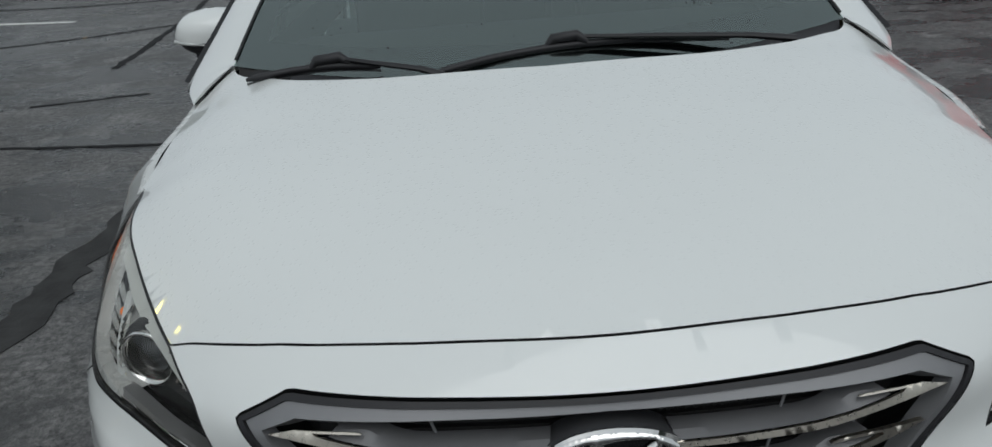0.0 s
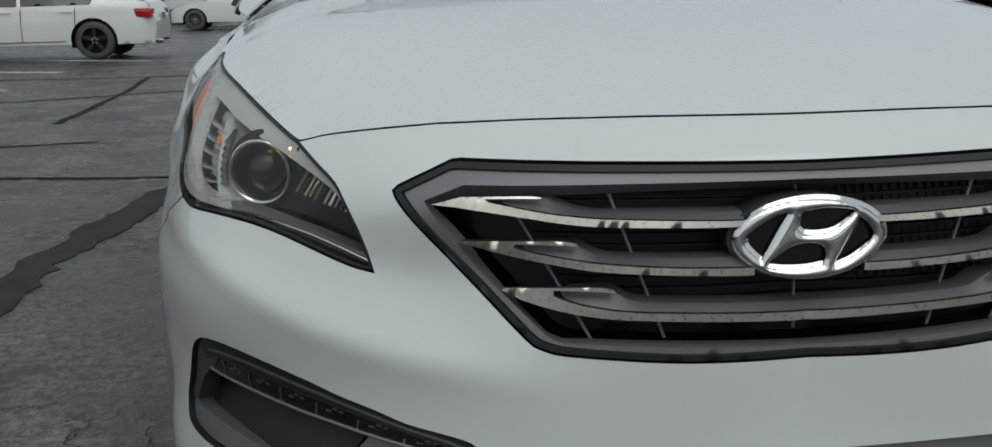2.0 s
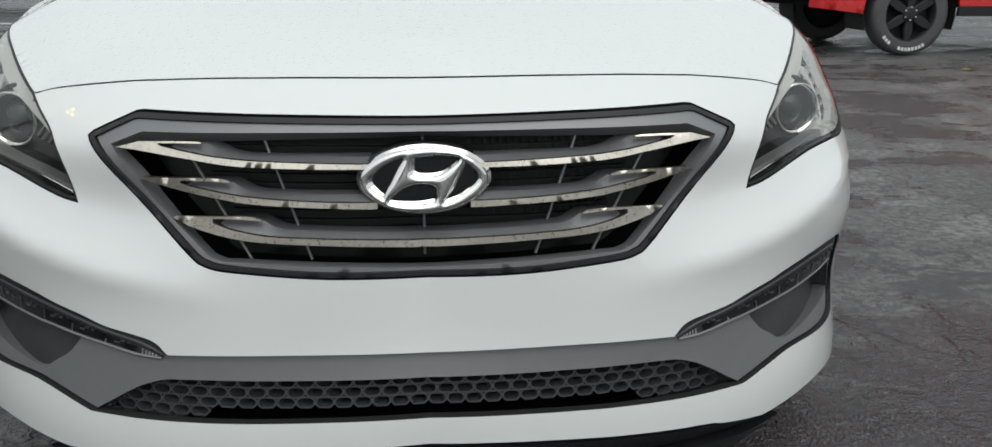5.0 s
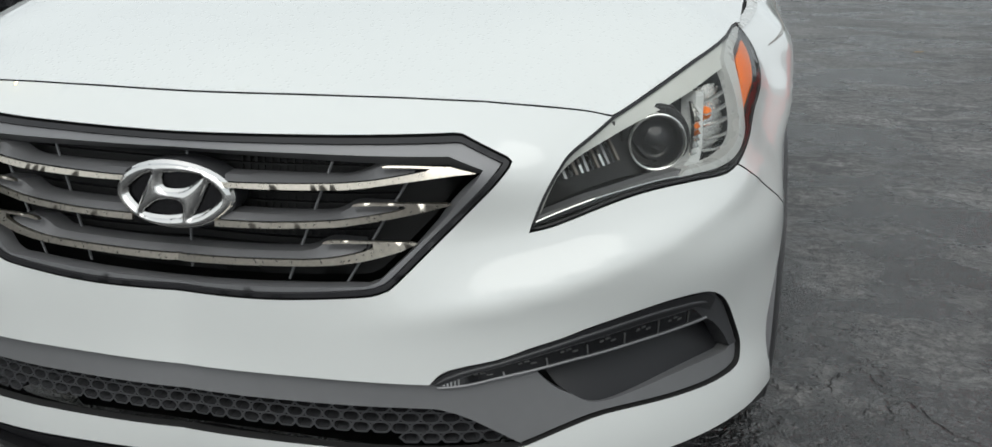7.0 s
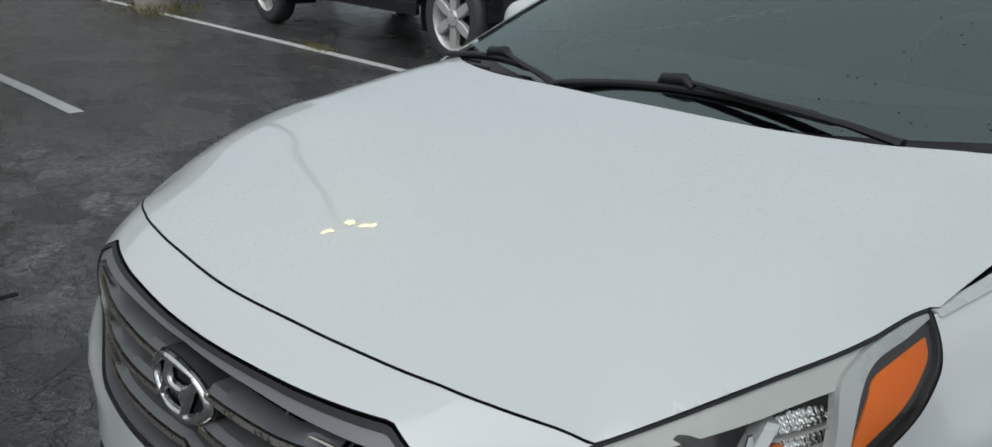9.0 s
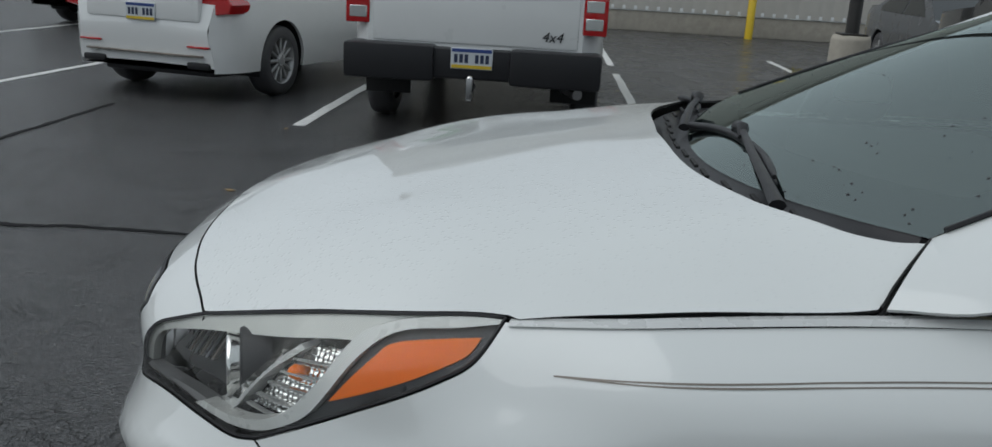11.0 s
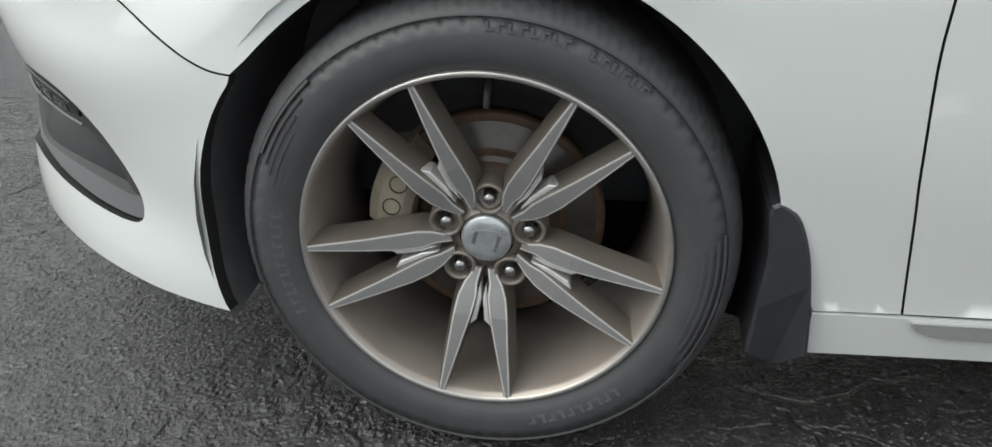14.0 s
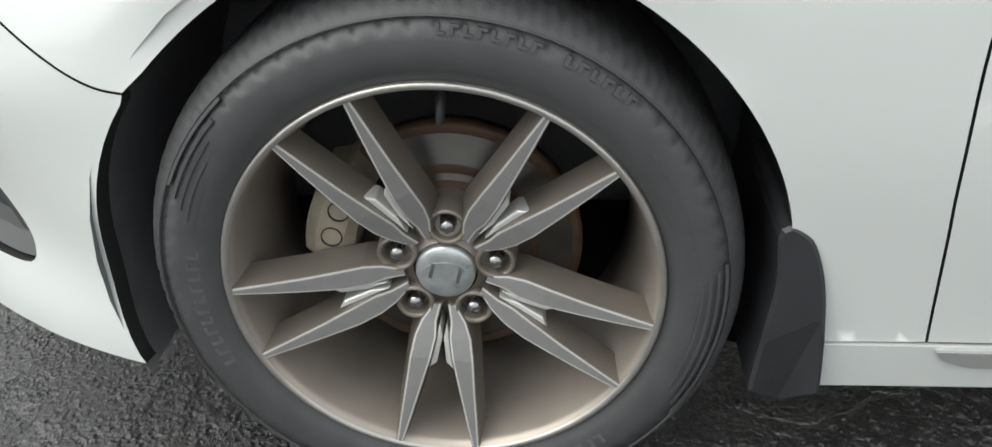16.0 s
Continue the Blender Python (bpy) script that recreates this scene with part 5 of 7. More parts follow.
part("roof", sheet([[(x * 0.60, y + 0.17 * x * x * (1 if y < 2.3 else 0.2), z - 0.05 * x * x) for x in np.linspace(-1, 1, 13)] for y, z in prof]), PAINT, car)
part("rear_window", sheet([[(x * (0.60 + 0.06 * t), 3.45 + 0.68 * t, 1.41 - 0.33 * t - 0.05 * x * x) for x in np.linspace(-1, 1, 11)] for t in np.linspace(0, 1, 6)]), PRIV, car)
part("trunk_lid", sheet([[(x * 0.80, y, z - 0.07 * x * x) for x in np.linspace(-1, 1, 11)] for y, z in ((4.13, 1.08), (4.4, 1.07), (4.7, 1.045), (4.78, 1.02), (4.80, 0.90), (4.82, 0.72))]), PAINT, car)
part("rear_bumper", sheet([[(0.885 * math.sin(a) + 0.0, 4.45 + (0.40 + 0.03 * (z < 0.6)) * math.cos(a) ** 0.7, z) for a in np.linspace(-math.pi / 2, math.pi / 2, 21)] for z in (0.22, 0.35, 0.55, 0.72, 0.90, 0.965)], True), PAINT, car)
for s in (1, -1):
    part("tail_lamp", block(s * 0.50, 4.72, 0.80, s * 0.80, 4.83, 0.95, 0.03), RED, car)
part("floor_pan", sheet([[(x * w, y, 0.19) for x in (-1, 0, 1)] for y, w in ((0.22, 0.35), (0.40, 0.58), (0.62, 0.66), (1.0, 0.66), (1.36, 0.84), (2.0, 0.84), (3.0, 0.84), (4.5, 0.80))], True), DARK, car)

# cowl, wipers
cow = []
for x in np.linspace(-0.71, 0.71, 31):
    s = x / 0.722
    yr = float(np.interp(abs(x), [0, 0.33, 0.54, 0.65, 0.70, 0.72], [1.0, 1.02, 1.09, 1.165, 1.225, 1.272]))
    zr = float(crown(np.array([[x, yr]]))[0][2])
    b = screen(s, 0.0)
    cow.append([(x, yr + 0.003, zr - 0.022), (x, yr + (b[1] - yr) * 0.5, min(zr, b[2]) - 0.028), (x, b[1] + 0.004, b[2] + 0.001)])
part("cowl", sheet(list(zip(*cow))), BLACK, car, "black plastic cowl under the windscreen")
for k in range(14):
    x = -0.60 + k * 0.09
    yr = float(np.interp(abs(x), [0, 0.33, 0.54, 0.65], [1.0, 1.02, 1.09, 1.165]))
    part("cowl_slot", block(x - 0.03, yr + 0.030, 0.968, x + 0.03, yr + 0.038, 0.9735, 0.001, 1), DARK, car)


for run, nub, piv in ((catmull([(-0.25, 1.088, 0.972), (-0.10, 1.130, 0.990), (0.06, 1.150, 1.000), (0.25, 1.155, 1.001), (0.42, 1.142, 0.996)], 4), (0.06, 1.152, 1.004), (0.56, 1.118, 0.982)),
                      (catmull([(-0.66, 1.122, 0.984), (-0.56, 1.140, 0.993), (-0.46, 1.142, 0.996), (-0.36, 1.128, 0.990)], 4), (-0.47, 1.143, 0.998), (-0.22, 1.082, 0.970))):
    run = [Vector(p) for p in run]
    n = len(run)
    wp = part("wiper", tube(run, [0.004] + [0.0085] * (n - 2) + [0.004], 8), BLACK, car, "black wiper blade lying on the glass")
    part("rubber", tube([p + Vector((0, 0.004, -0.010)) for p in run], 0.0028, 6), RUBBER, wp)
    base, end = Vector(nub), Vector(piv)
    part("connector", tube([base + Vector((-0.046, 0.0, -0.004)), base + Vector((-0.034, 0, 0.012)), base + Vector((0.020, 0, 0.017)), base + Vector((0.044, -0.004, 0.002))], [0.009, 0.0125, 0.0125, 0.008], 8), BLACK, wp)
    part("arm", tube([base + Vector((0.02, 0, 0.014)), base.lerp(end, 0.4) + Vector((0, -0.004, 0.014)), base.lerp(end, 0.8) + Vector((0, -0.004, 0.010)), end], [0.007, 0.0085, 0.010, 0.013], 8, 0.7), BLACK, wp)

# mirrors: white cap over a black foot, with a slim lamp
def shell(c, rx, ry, rz, z0, z1, n=28, m=10, p=2.6):
    rows = []
    for j in range(m + 1):
        v = z0 + (z1 - z0) * j / m
        rr = max(0.0, 1 - abs(v) ** p) ** (1 / p)
        rows.append([(c[0] + rx * rr * math.copysign(abs(math.cos(t)) ** (2 / p), math.cos(t)) * (1 - 0.16 * max(0, math.cos(t)) * (v > 0) * v), c[1] + ry * rr * math.copysign(abs(math.sin(t)) ** (2 / p), math.sin(t)), c[2] + rz * v + 0.02 * math.cos(t) * -1 * (v < 0) * v) for t in np.linspace(0, 2 * math.pi, n + 1)])
    bm = sheet(rows)
    bmesh.ops.remove_doubles(bm, verts=bm.verts[:], dist=1e-5)
    bmesh.ops.recalc_face_normals(bm, faces=bm.faces[:])
    return smooth(bm, 60)


for s in (1, -1):
    turn = (lambda b: b) if s > 0 else flipped
    c = (0.862, 1.655, 1.014)
    mi = part("mirror", turn(shell(c, 0.106, 0.080, 0.068, -0.22, 0.999)), PAINT, car, "white door mirror with a black foot")
    part("mirror_foot", turn(shell((c[0] - 0.012, c[1] + 0.004, c[2] - 0.006), 0.108, 0.078, 0.066, -0.90, -0.16)), BLACK, mi)
    part("mirror_arm", turn(tube([(0.78, 1.58, 0.962), (0.83, 1.60, 0.966), (0.90, 1.625, 0.968)], [0.036, 0.030, 0.024], 12, 0.8)), BLACK, mi)
    part("signal_strip", turn(tube([(c[0] + 0.104, c[1] - 0.005, c[2] - 0.010), (c[0] + 0.097, c[1] - 0.045, c[2] - 0.011), (c[0] + 0.055, c[1] - 0.0725, c[2] - 0.014), (c[0] + 0.01, c[1] - 0.0765, c[2] - 0.020)], [0.004, 0.006, 0.005, 0.002], 8)), TRIM, mi, "clear signal strip")
    part("mirror_glass", turn(sheet([[(c[0] - 0.08 + 0.16 * q, c[1] + 0.066, c[2] - 0.05 + 0.10 * v) for q in (0, 1)] for v in (0, 1)], True)), CHROME, mi)

# rain drops on the glass
drops, dr = bmesh.new(), random.Random(8)
for k in range(150):
    sd = dr.choice((-1, 1))
    a, t = sd * dr.uniform(0.45, 0.93) if k % 4 else dr.uniform(-0.9, 0.9), dr.uniform(0.06, 0.75) ** 1.6
    p, r = Vector(screen(a, t, 0.0006)), dr.uniform(0.0011, 0.0026)
    up_ = Vector((0, -0.45, 0.9)).normalized()
    e1 = Vector((1, 0, 0))
    e2 = up_.cross(e1)
    ring_ = [drops.verts.new(p + (e1 * math.cos(q) + e2 * math.sin(q) * 1.25) * r) for q in np.linspace(0, 2 * math.pi, 8, endpoint=False)]
    top_ = drops.verts.new(p + up_ * r * 0.55)
    for q in range(8):
        drops.faces.new((ring_[q], ring_[(q + 1) % 8], top_))
for f in drops.faces:
    f.smooth = True
tagged(part("rain_drops", drops, DROP, scr), "small dark rain drops on the windscreen glass", "", kind="stuff")

# cabin
part("dashboard", block(-0.70, 1.42, 0.70, 0.70, 1.95, 0.945, 0.06, 3), CABIN, car)
rimw = lathe([(0.012, 0.172), (0.016, 0.185), (0.0, 0.196), (-0.016, 0.185), (-0.012, 0.172), (0.012, 0.172)], 40)
bmesh.ops.transform(rimw, matrix=Matrix.Translation((0.36, 2.02, 0.955)) @ Matrix.Rotation(radians(25), 4, "X") @ Matrix.Rotation(radians(90), 4, "Z"), verts=rimw.verts[:])
part("steering_wheel", rimw, CABIN, car)
for x in (-0.37, 0.37):
    part("seat", merge(block(x - 0.25, 2.2, 0.40, x + 0.25, 2.75, 0.60, 0.06), block(x - 0.25, 2.68, 0.55, x + 0.25, 2.88, 1.12, 0.07), block(x - 0.13, 2.78, 1.13, x + 0.13, 2.88, 1.33, 0.04)), CABIN, car)
part("rear_seat", block(-0.66, 3.2, 0.35, 0.66, 3.6, 1.05, 0.08), CABIN, car)


# ---- ground ----
def asphalt_mat():
    m, t, b = nodes_of("wet_asphalt")
    N, L = t.nodes.new, t.links.new
    co = N("ShaderNodeTexCoord")

    def noise_n(scale, detail=4, rough=0.55, src=None):
        n = N("ShaderNodeTexNoise")
        n.inputs["Scale"].default_value, n.inputs["Detail"].default_value, n.inputs["Roughness"].default_value = scale, detail, rough
        L(src or co.outputs["Object"], n.inputs["Vector"])
        return n.outputs["Fac"]

    def ramp(v, a, z, lo=0.0, hi=1.0):
        r = N("ShaderNodeMapRange")
        r.interpolation_type = "SMOOTHSTEP"
        for k, q in zip(("From Min", "From Max", "To Min", "To Max"), (a, z, lo, hi)):
            r.inputs[k].default_value = q
        L(v, r.inputs["Value"])
        return r.outputs[0]

    def mth(op, a, c):
        n = N("ShaderNodeMath")
        n.operation = op
        for k, q in enumerate((a, c)):
            if isinstance(q, (int, float)):
                n.inputs[k].default_value = q
            else:
                L(q, n.inputs[k])
        return n.outputs[0]

    def mixc(f, a, c):
        n = N("ShaderNodeMix")
        n.data_type = "RGBA"
        L(f, n.inputs[0])
        for k, q in ((6, a), (7, c)):
            if isinstance(q, tuple):
                n.inputs[k].default_value = (*q, 1)
            else:
                L(q, n.inputs[k])
        return n.outputs[2]
    # long drying streaks: the pattern is stretched along the lanes
    mp = N("ShaderNodeMapping")
    mp.inputs["Scale"].default_value = (0.8, 1.1, 1)
    mp.inputs["Rotation"].default_value = (0, 0, 0.25)
    L(co.outputs["Object"], mp.inputs["Vector"])
    wet = ramp(noise_n(1.3, 8, 0.66, mp.outputs[0]), 0.45, 0.53)
    side = N("ShaderNodeSeparateXYZ")
    # the edge of the damp ground wanders
    sway = N("ShaderNodeTexNoise")
    sway.inputs["Scale"].default_value, sway.inputs["Detail"].default_value = 0.9, 5
    L(co.outputs["Object"], sway.inputs["Vector"])
    moved = N("ShaderNodeMix")
    moved.data_type, moved.blend_type = "RGBA", "LINEAR_LIGHT"
    moved.inputs[0].default_value = 0.5
    L(co.outputs["Object"], moved.inputs[6])
    L(sway.outputs["Color"], moved.inputs[7])
    L(moved.outputs[2], side.inputs[0])
    drip = mth("MULTIPLY", ramp(side.outputs["X"], -5.2, -3.6, 0.25, 1.0), mth("MAXIMUM", mth("MULTIPLY", ramp(side.outputs["X"], 0.86, 1.02), ramp(side.outputs["Y"], 0.55, 0.95, 0.0, 1.0)), mth("MULTIPLY", ramp(side.outputs["X"], -0.4, 0.5, 1.0, 0.05), ramp(side.outputs["Y"], -0.2, 1.0, 0.05, 1.0))))
    dry = mth("MULTIPLY", mth("ADD", mth("MULTIPLY", wet, 0.88), 0.12), drip)
    grain = noise_n(420, 2)
    coarse = N("ShaderNodeTexVoronoi")
    coarse.inputs["Scale"].default_value = 120
    L(co.outputs["Object"], coarse.inputs["Vector"])
    stones = coarse.outputs["Distance"]
    # cracks that wander
    wob = N("ShaderNodeTexNoise")
    wob.inputs["Scale"].default_value, wob.inputs["Detail"].default_value = 6, 4
    L(co.outputs["Object"], wob.inputs["Vector"])
    add = N("ShaderNodeMix")
    add.data_type = "RGBA"
    add.blend_type = "LINEAR_LIGHT"
    add.inputs[0].default_value = 0.16
    L(co.outputs["Object"], add.inputs[6])
    L(wob.outputs["Color"], add.inputs[7])
    cr = N("ShaderNodeTexVoronoi")
    cr.feature = "DISTANCE_TO_EDGE"
    cr.inputs["Scale"].default_value = 5.2
    L(add.outputs[2], cr.inputs["Vector"])
    where = ramp(noise_n(0.8, 3), 0.47, 0.60)
    crack = mth("MULTIPLY", ramp(cr.outputs["Distance"], 0.0, 0.045, 1.0, 0.0), where)
    cr2 = N("ShaderNodeTexVoronoi")
    cr2.feature = "DISTANCE_TO_EDGE"
    cr2.inputs["Scale"].default_value = 28
    L(add.outputs[2], cr2.inputs["Vector"])
    small = mth("MULTIPLY", ramp(cr2.outputs["Distance"], 0.0, 0.07, 1.0, 0.0), ramp(noise_n(2.3, 4), 0.50, 0.66))
    # damp runs and joints: winding lines, stretched across the lanes
    mp2 = N("ShaderNodeMapping")
    mp2.inputs["Scale"].default_value = (0.75, 1.15, 1)
    mp2.inputs["Rotation"].default_value = (0, 0, -0.12)
    L(co.outputs["Object"], mp2.inputs["Vector"])
    runs = []
    for sc_, wd_, lo_ in ((0.75, 0.022, 0.42), (2.1, 0.030, 0.46)):
        nz_ = noise_n(sc_, 6, 0.6, mp2.outputs[0])
        away = N("ShaderNodeMath")
        away.operation = "ABSOLUTE"
        L(mth("SUBTRACT", nz_, 0.5), away.inputs[0])
        runs.append(mth("MULTIPLY", ramp(away.outputs[0], wd_ * 0.25, wd_, 1.0, 0.0), ramp(noise_n(1.1, 2), lo_, lo_ + 0.12)))
    both = mth("MAXIMUM", mth("MAXIMUM", crack, mth("MULTIPLY", small, 0.6)), mth("MULTIPLY", mth("MAXIMUM", runs[0], runs[1]), 0.8))
    base = mixc(dry, (0.010, 0.010, 0.011), (0.078, 0.076, 0.074))
    base = mixc(ramp(grain, 0.35, 0.72), base, mixc(dry, (0.024, 0.024, 0.025), (0.115, 0.112, 0.108)))
    base = mixc(ramp(noise_n(0.35, 3), 0.5, 0.75), base, mixc(dry, (0.011, 0.011, 0.012), (0.036, 0.035, 0.034)))
    cell_ = N("ShaderNodeSeparateColor")
    L(coarse.outputs["Color"], cell_.inputs[0])
    base = mixc(ramp(cell_.outputs[0], 0.72, 0.95, 0.0, 0.75), base, mixc(dry, (0.050, 0.050, 0.052), (0.130, 0.127, 0.122)))
    base = mixc(ramp(cell_.outputs[1], 0.60, 0.95, 0.0, 0.8), base, mixc(dry, (0.009, 0.009, 0.010), (0.030, 0.029, 0.028)))
    pale = mth("MULTIPLY", ramp(noise_n(1.7, 7, 0.62), 0.53, 0.60), dry)
    base = mixc(pale, base, mixc(ramp(grain, 0.35, 0.65), (0.100, 0.098, 0.096), (0.180, 0.176, 0.170)))
    pit = N("ShaderNodeTexVoronoi")
    pit.inputs["Scale"].default_value = 46
    L(co.outputs["Object"], pit.inputs["Vector"])
    pits = mth("MULTIPLY", ramp(pit.outputs["Distance"], 0.16, 0.30, 1.0, 0.0), ramp(noise_n(3.0, 4), 0.48, 0.60))
    base = mixc(mth("MULTIPLY", pits, 0.85), base, (0.014, 0.014, 0.015))
    mid = noise_n(26, 6, 0.72)
    fleck = N("ShaderNodeMix")
    fleck.data_type, fleck.blend_type = "RGBA", "MULTIPLY"
    fleck.inputs[0].default_value = 1
    L(base, fleck.inputs[6])
    L(ramp(mid, 0.36, 0.64, 0.38, 1.75), fleck.inputs[7])
    base = mixc(both, fleck.outputs[2], (0.010, 0.010, 0.010))
    L(base, b.inputs["Base Color"])
    rough = mth("ADD", ramp(dry, 0, 1, 0.18, 0.55), mth("MULTIPLY", grain, 0.10))
    L(rough, b.inputs["Roughness"])
    b.inputs["Specular IOR Level"].default_value = 1.0
    b.inputs["Coat Weight"].default_value, b.inputs["Coat Roughness"].default_value, b.inputs["Coat IOR"].default_value = 0.25, 0.14, 1.4
    hgt = mth("ADD", mth("MULTIPLY", mth("MULTIPLY", stones, cell_.outputs[2]), 1.1), mth("MULTIPLY", grain, 0.35))
    hgt = mth("ADD", hgt, mth("MULTIPLY", mid, 1.3))
    hgt = mth("SUBTRACT", hgt, mth("MULTIPLY", mth("MAXIMUM", both, pits), 1.3))
    bp = N("ShaderNodeBump")
    bp.inputs["Strength"].default_value, bp.inputs["Distance"].default_value = 0.9, 0.008
    L(hgt, bp.inputs["Height"])
    L(bp.outputs[0], b.inputs["Normal"])
    L(bp.outputs[0], b.inputs["Coat Normal"])
    return m


ASPH = asphalt_mat()
rngs = np.array([-400, -120, -40, -15, -6, -3, 0, 3, 6, 15, 40, 120, 400], float)
tagged(part("ground", sheet([[(x, y, 0.0) for x in rngs] for y in rngs]), ASPH), "cracked grey asphalt of a car park, wet in patches", "ground", kind="structure")
LINE = mat("worn_white_line", (0.62, 0.62, 0.60), 0.6, vary=0.22, scale=18, bump=0.0006)
TAR = mat("crack_sealant", (0.012, 0.012, 0.013), 0.8, vary=0.2, scale=20, bump=0.001, spec=0.15)


def stripe(name, pts, width, z, material, label, ragged=0.0):
    """A thin painted or poured strip along points of the ground."""
    P = [Vector((x, y, 0)) for x, y in catmull(pts, 22 if ragged > 0.4 else 6)] if len(pts) > 2 else [Vector((*pts[0], 0)).lerp(Vector((*pts[1], 0)), k / 12) for k in range(13)]
    rows = [[], []]
    for i, p in enumerate(P):
        d = (P[min(i + 1, len(P) - 1)] - P[max(i - 1, 0)]).normalized()
        n = Vector((-d.y, d.x, 0))
        w = width * 0.5 * max(0.12, 1 + ragged * noise.noise(p * 3.1) + ragged * 0.9 * noise.noise(p * 17.0))
        q = n * ragged * width * (0.5 * noise.noise(p * 1.7 + Vector((9, 2, 0))) + 0.7 * noise.noise(p * 9.0 + Vector((3, 7, 0))))
        rows[0].append(p + n * w + q + Vector((0, 0, z)))
        rows[1].append(p - n * w + q + Vector((0, 0, z)))
    return tagged(part(name, thicken(sheet(rows, True), 0.003), material), label, "road marking" if material is LINE else "sealant", kind="structure")


for pts in (((-5.12, 1.64), (-11.3, 1.62)), ((-5.42, -1.25), (-11.5, -1.28)), ((-4.98, 4.32), (-15.5, 4.62)), ((-6.0, -4.52), (-11.8, -4.50)), ((-9.6, -7.5), (-15.5, -7.55)),
            ((-12.6, 1.62), (-17.0, 1.6)), ((-12.6, -1.28), (-17.0, -1.3)), ((-12.6, -4.5), (-17, -4.5))):
    stripe("stall_line", pts, 0.10, 0.004, LINE, "worn white painted stall line on the asphalt", 0.12)
for pts in (((-12.0, 17.9), (-4.55, 15.2)), ((-11.0, 14.6), (-5.2, 12.9)), ((-9.0, 11.4), (-4.9, 10.15))):
    stripe("stall_line", pts, 0.10, 0.004, LINE, "faded white painted line on the asphalt", 0.3)
for pts, w in ((((-2.9, -3.05), (-3.6, -2.95), (-4.4, -2.95), (-5.9, -3.0)), 0.07), (((-2.3, -2.6), (-2.25, -2.1), (-2.2, -1.84), (-2.2, -1.6), (-2.25, -1.3), (-2.2, 0.4)), 0.06), (((-1.5, -1.75), (-1.9, -1.83), (-2.2, -1.84)), 0.06),
               (((-3.2, 4.55), (-2.4, 4.38), (-2.0, 4.32), (-1.65, 4.31), (-0.6, 4.3)), 0.06), (((-3.4, 5.62), (-2.9, 5.74), (-2.6, 5.79)), 0.07), (((-5.2, 8.5), (-4.4, 8.74), (-3.8, 9.03), (-2.8, 9.56), (-1.5, 9.9)), 0.10),
               (((-3.25, 6.9), (-3.3, 7.6), (-3.45, 9.7), (-3.7, 11.6)), 0.11), (((-7, 12.0), (-5, 11.6), (-3.0, 11.8), (-1, 12.2)), 0.12)):
    stripe("sealed_crack", pts, w * 0.6, 0.004, TAR, "black tar-sealed crack in the asphalt", 0.5)
BAND = mat("ravelled_asphalt", (0.034, 0.034, 0.034), 0.8, vary=0.45, scale=9, bump=0.004, fine=60, spec=0.2)
stripe("sealed_crack", ((-2.05, 0.9), (-1.90, 1.6), (-1.85, 2.2), (-1.84, 2.6), (-1.80, 2.95), (-1.74, 3.45), (-1.66, 4.1), (-1.5, 4.9)), 0.17, 0.004, BAND, "dark crumbling seam in the asphalt", 0.38)


# ---- other vehicles: side profiles given width ----
def road_wheel(parent, x, y, r, face, rim_mat, spokes=5, w=0.22, rim=0.66, letters=False):
    """A plain wheel at the side of a parked vehicle; face is +1 or -1 along the vehicle's own x."""
    wh = part("wheel", lathe([(-w * 0.4, r * rim * 0.92), (w * 0.1, r * rim * 0.88), (w * 0.38, r * rim * 0.96), (w * 0.44, r * rim), (w * 0.46, r * rim * 1.02)], 32), rim_mat, parent)
    part("tyre", lathe([(-w * 0.46, r * rim), (-w * 0.5, r * 0.86), (-w * 0.42, r * 0.97), (-w * 0.2, r), (w * 0.2, r), (w * 0.42, r * 0.97), (w * 0.5, r * 0.86), (w * 0.47, r * rim)], 40), RUBBER, wh, "black tyre")
    part("back_plate", lathe([(-0.02, r * rim * 0.9), (-0.02, 0.01)], 24), DARK, wh)
    for k in range(spokes):
        a = 2 * math.pi * k / spokes
        hw = r * rim * (0.17 if spokes <= 6 else 0.07)
        poly = [(-hw * 0.75, r * 0.12), (hw * 0.75, r * 0.12), (hw, r * rim * 0.6), (hw * 0.7, r * rim * 0.97), (-hw * 0.7, r * rim * 0.97), (-hw, r * rim * 0.6)]
        bm = prism(poly, 0.05, lambda p, q, h: (w * 0.40 + h, p, q), 0.006)
        bmesh.ops.rotate(bm, verts=bm.verts[:], cent=(0, 0, 0), matrix=Matrix.Rotation(a, 3, "X"))
        part("spoke", bm, rim_mat, wh)
    part("hub_cap", lathe([(w * 0.30, r * 0.2), (w * 0.42, r * 0.19), (w * 0.46, r * 0.12), (w * 0.46, 0.002)], 20), rim_mat, wh)
    for k in range(5 if not letters else 6):
        a = 2 * math.pi * k / (5 if not letters else 6)
        bm = lathe([(w * 0.40, 0.012), (w * 0.47, 0.011), (w * 0.48, 0.001)], 8)
        bmesh.ops.translate(bm, verts=bm.verts[:], vec=(0, r * 0.155 * math.sin(a), r * 0.155 * math.cos(a)))
        part("lug_nut", bm, STEEL, wh)
    if letters:
        for a0, n in ((150, 8), (215, 3), (-50, 8)):
            for k in range(n):
                part("print_bar", arc_bar(a0 + k * 6.2, a0 + k * 6.2 + 4.4, r * 0.80, r * 0.88, lambda q: w * 0.495, 0.002, 3), LINE, wh)
    wh.location = (x, y, r)
    if face < 0:
        wh.rotation_euler = (0, 0, math.pi)
    return wh


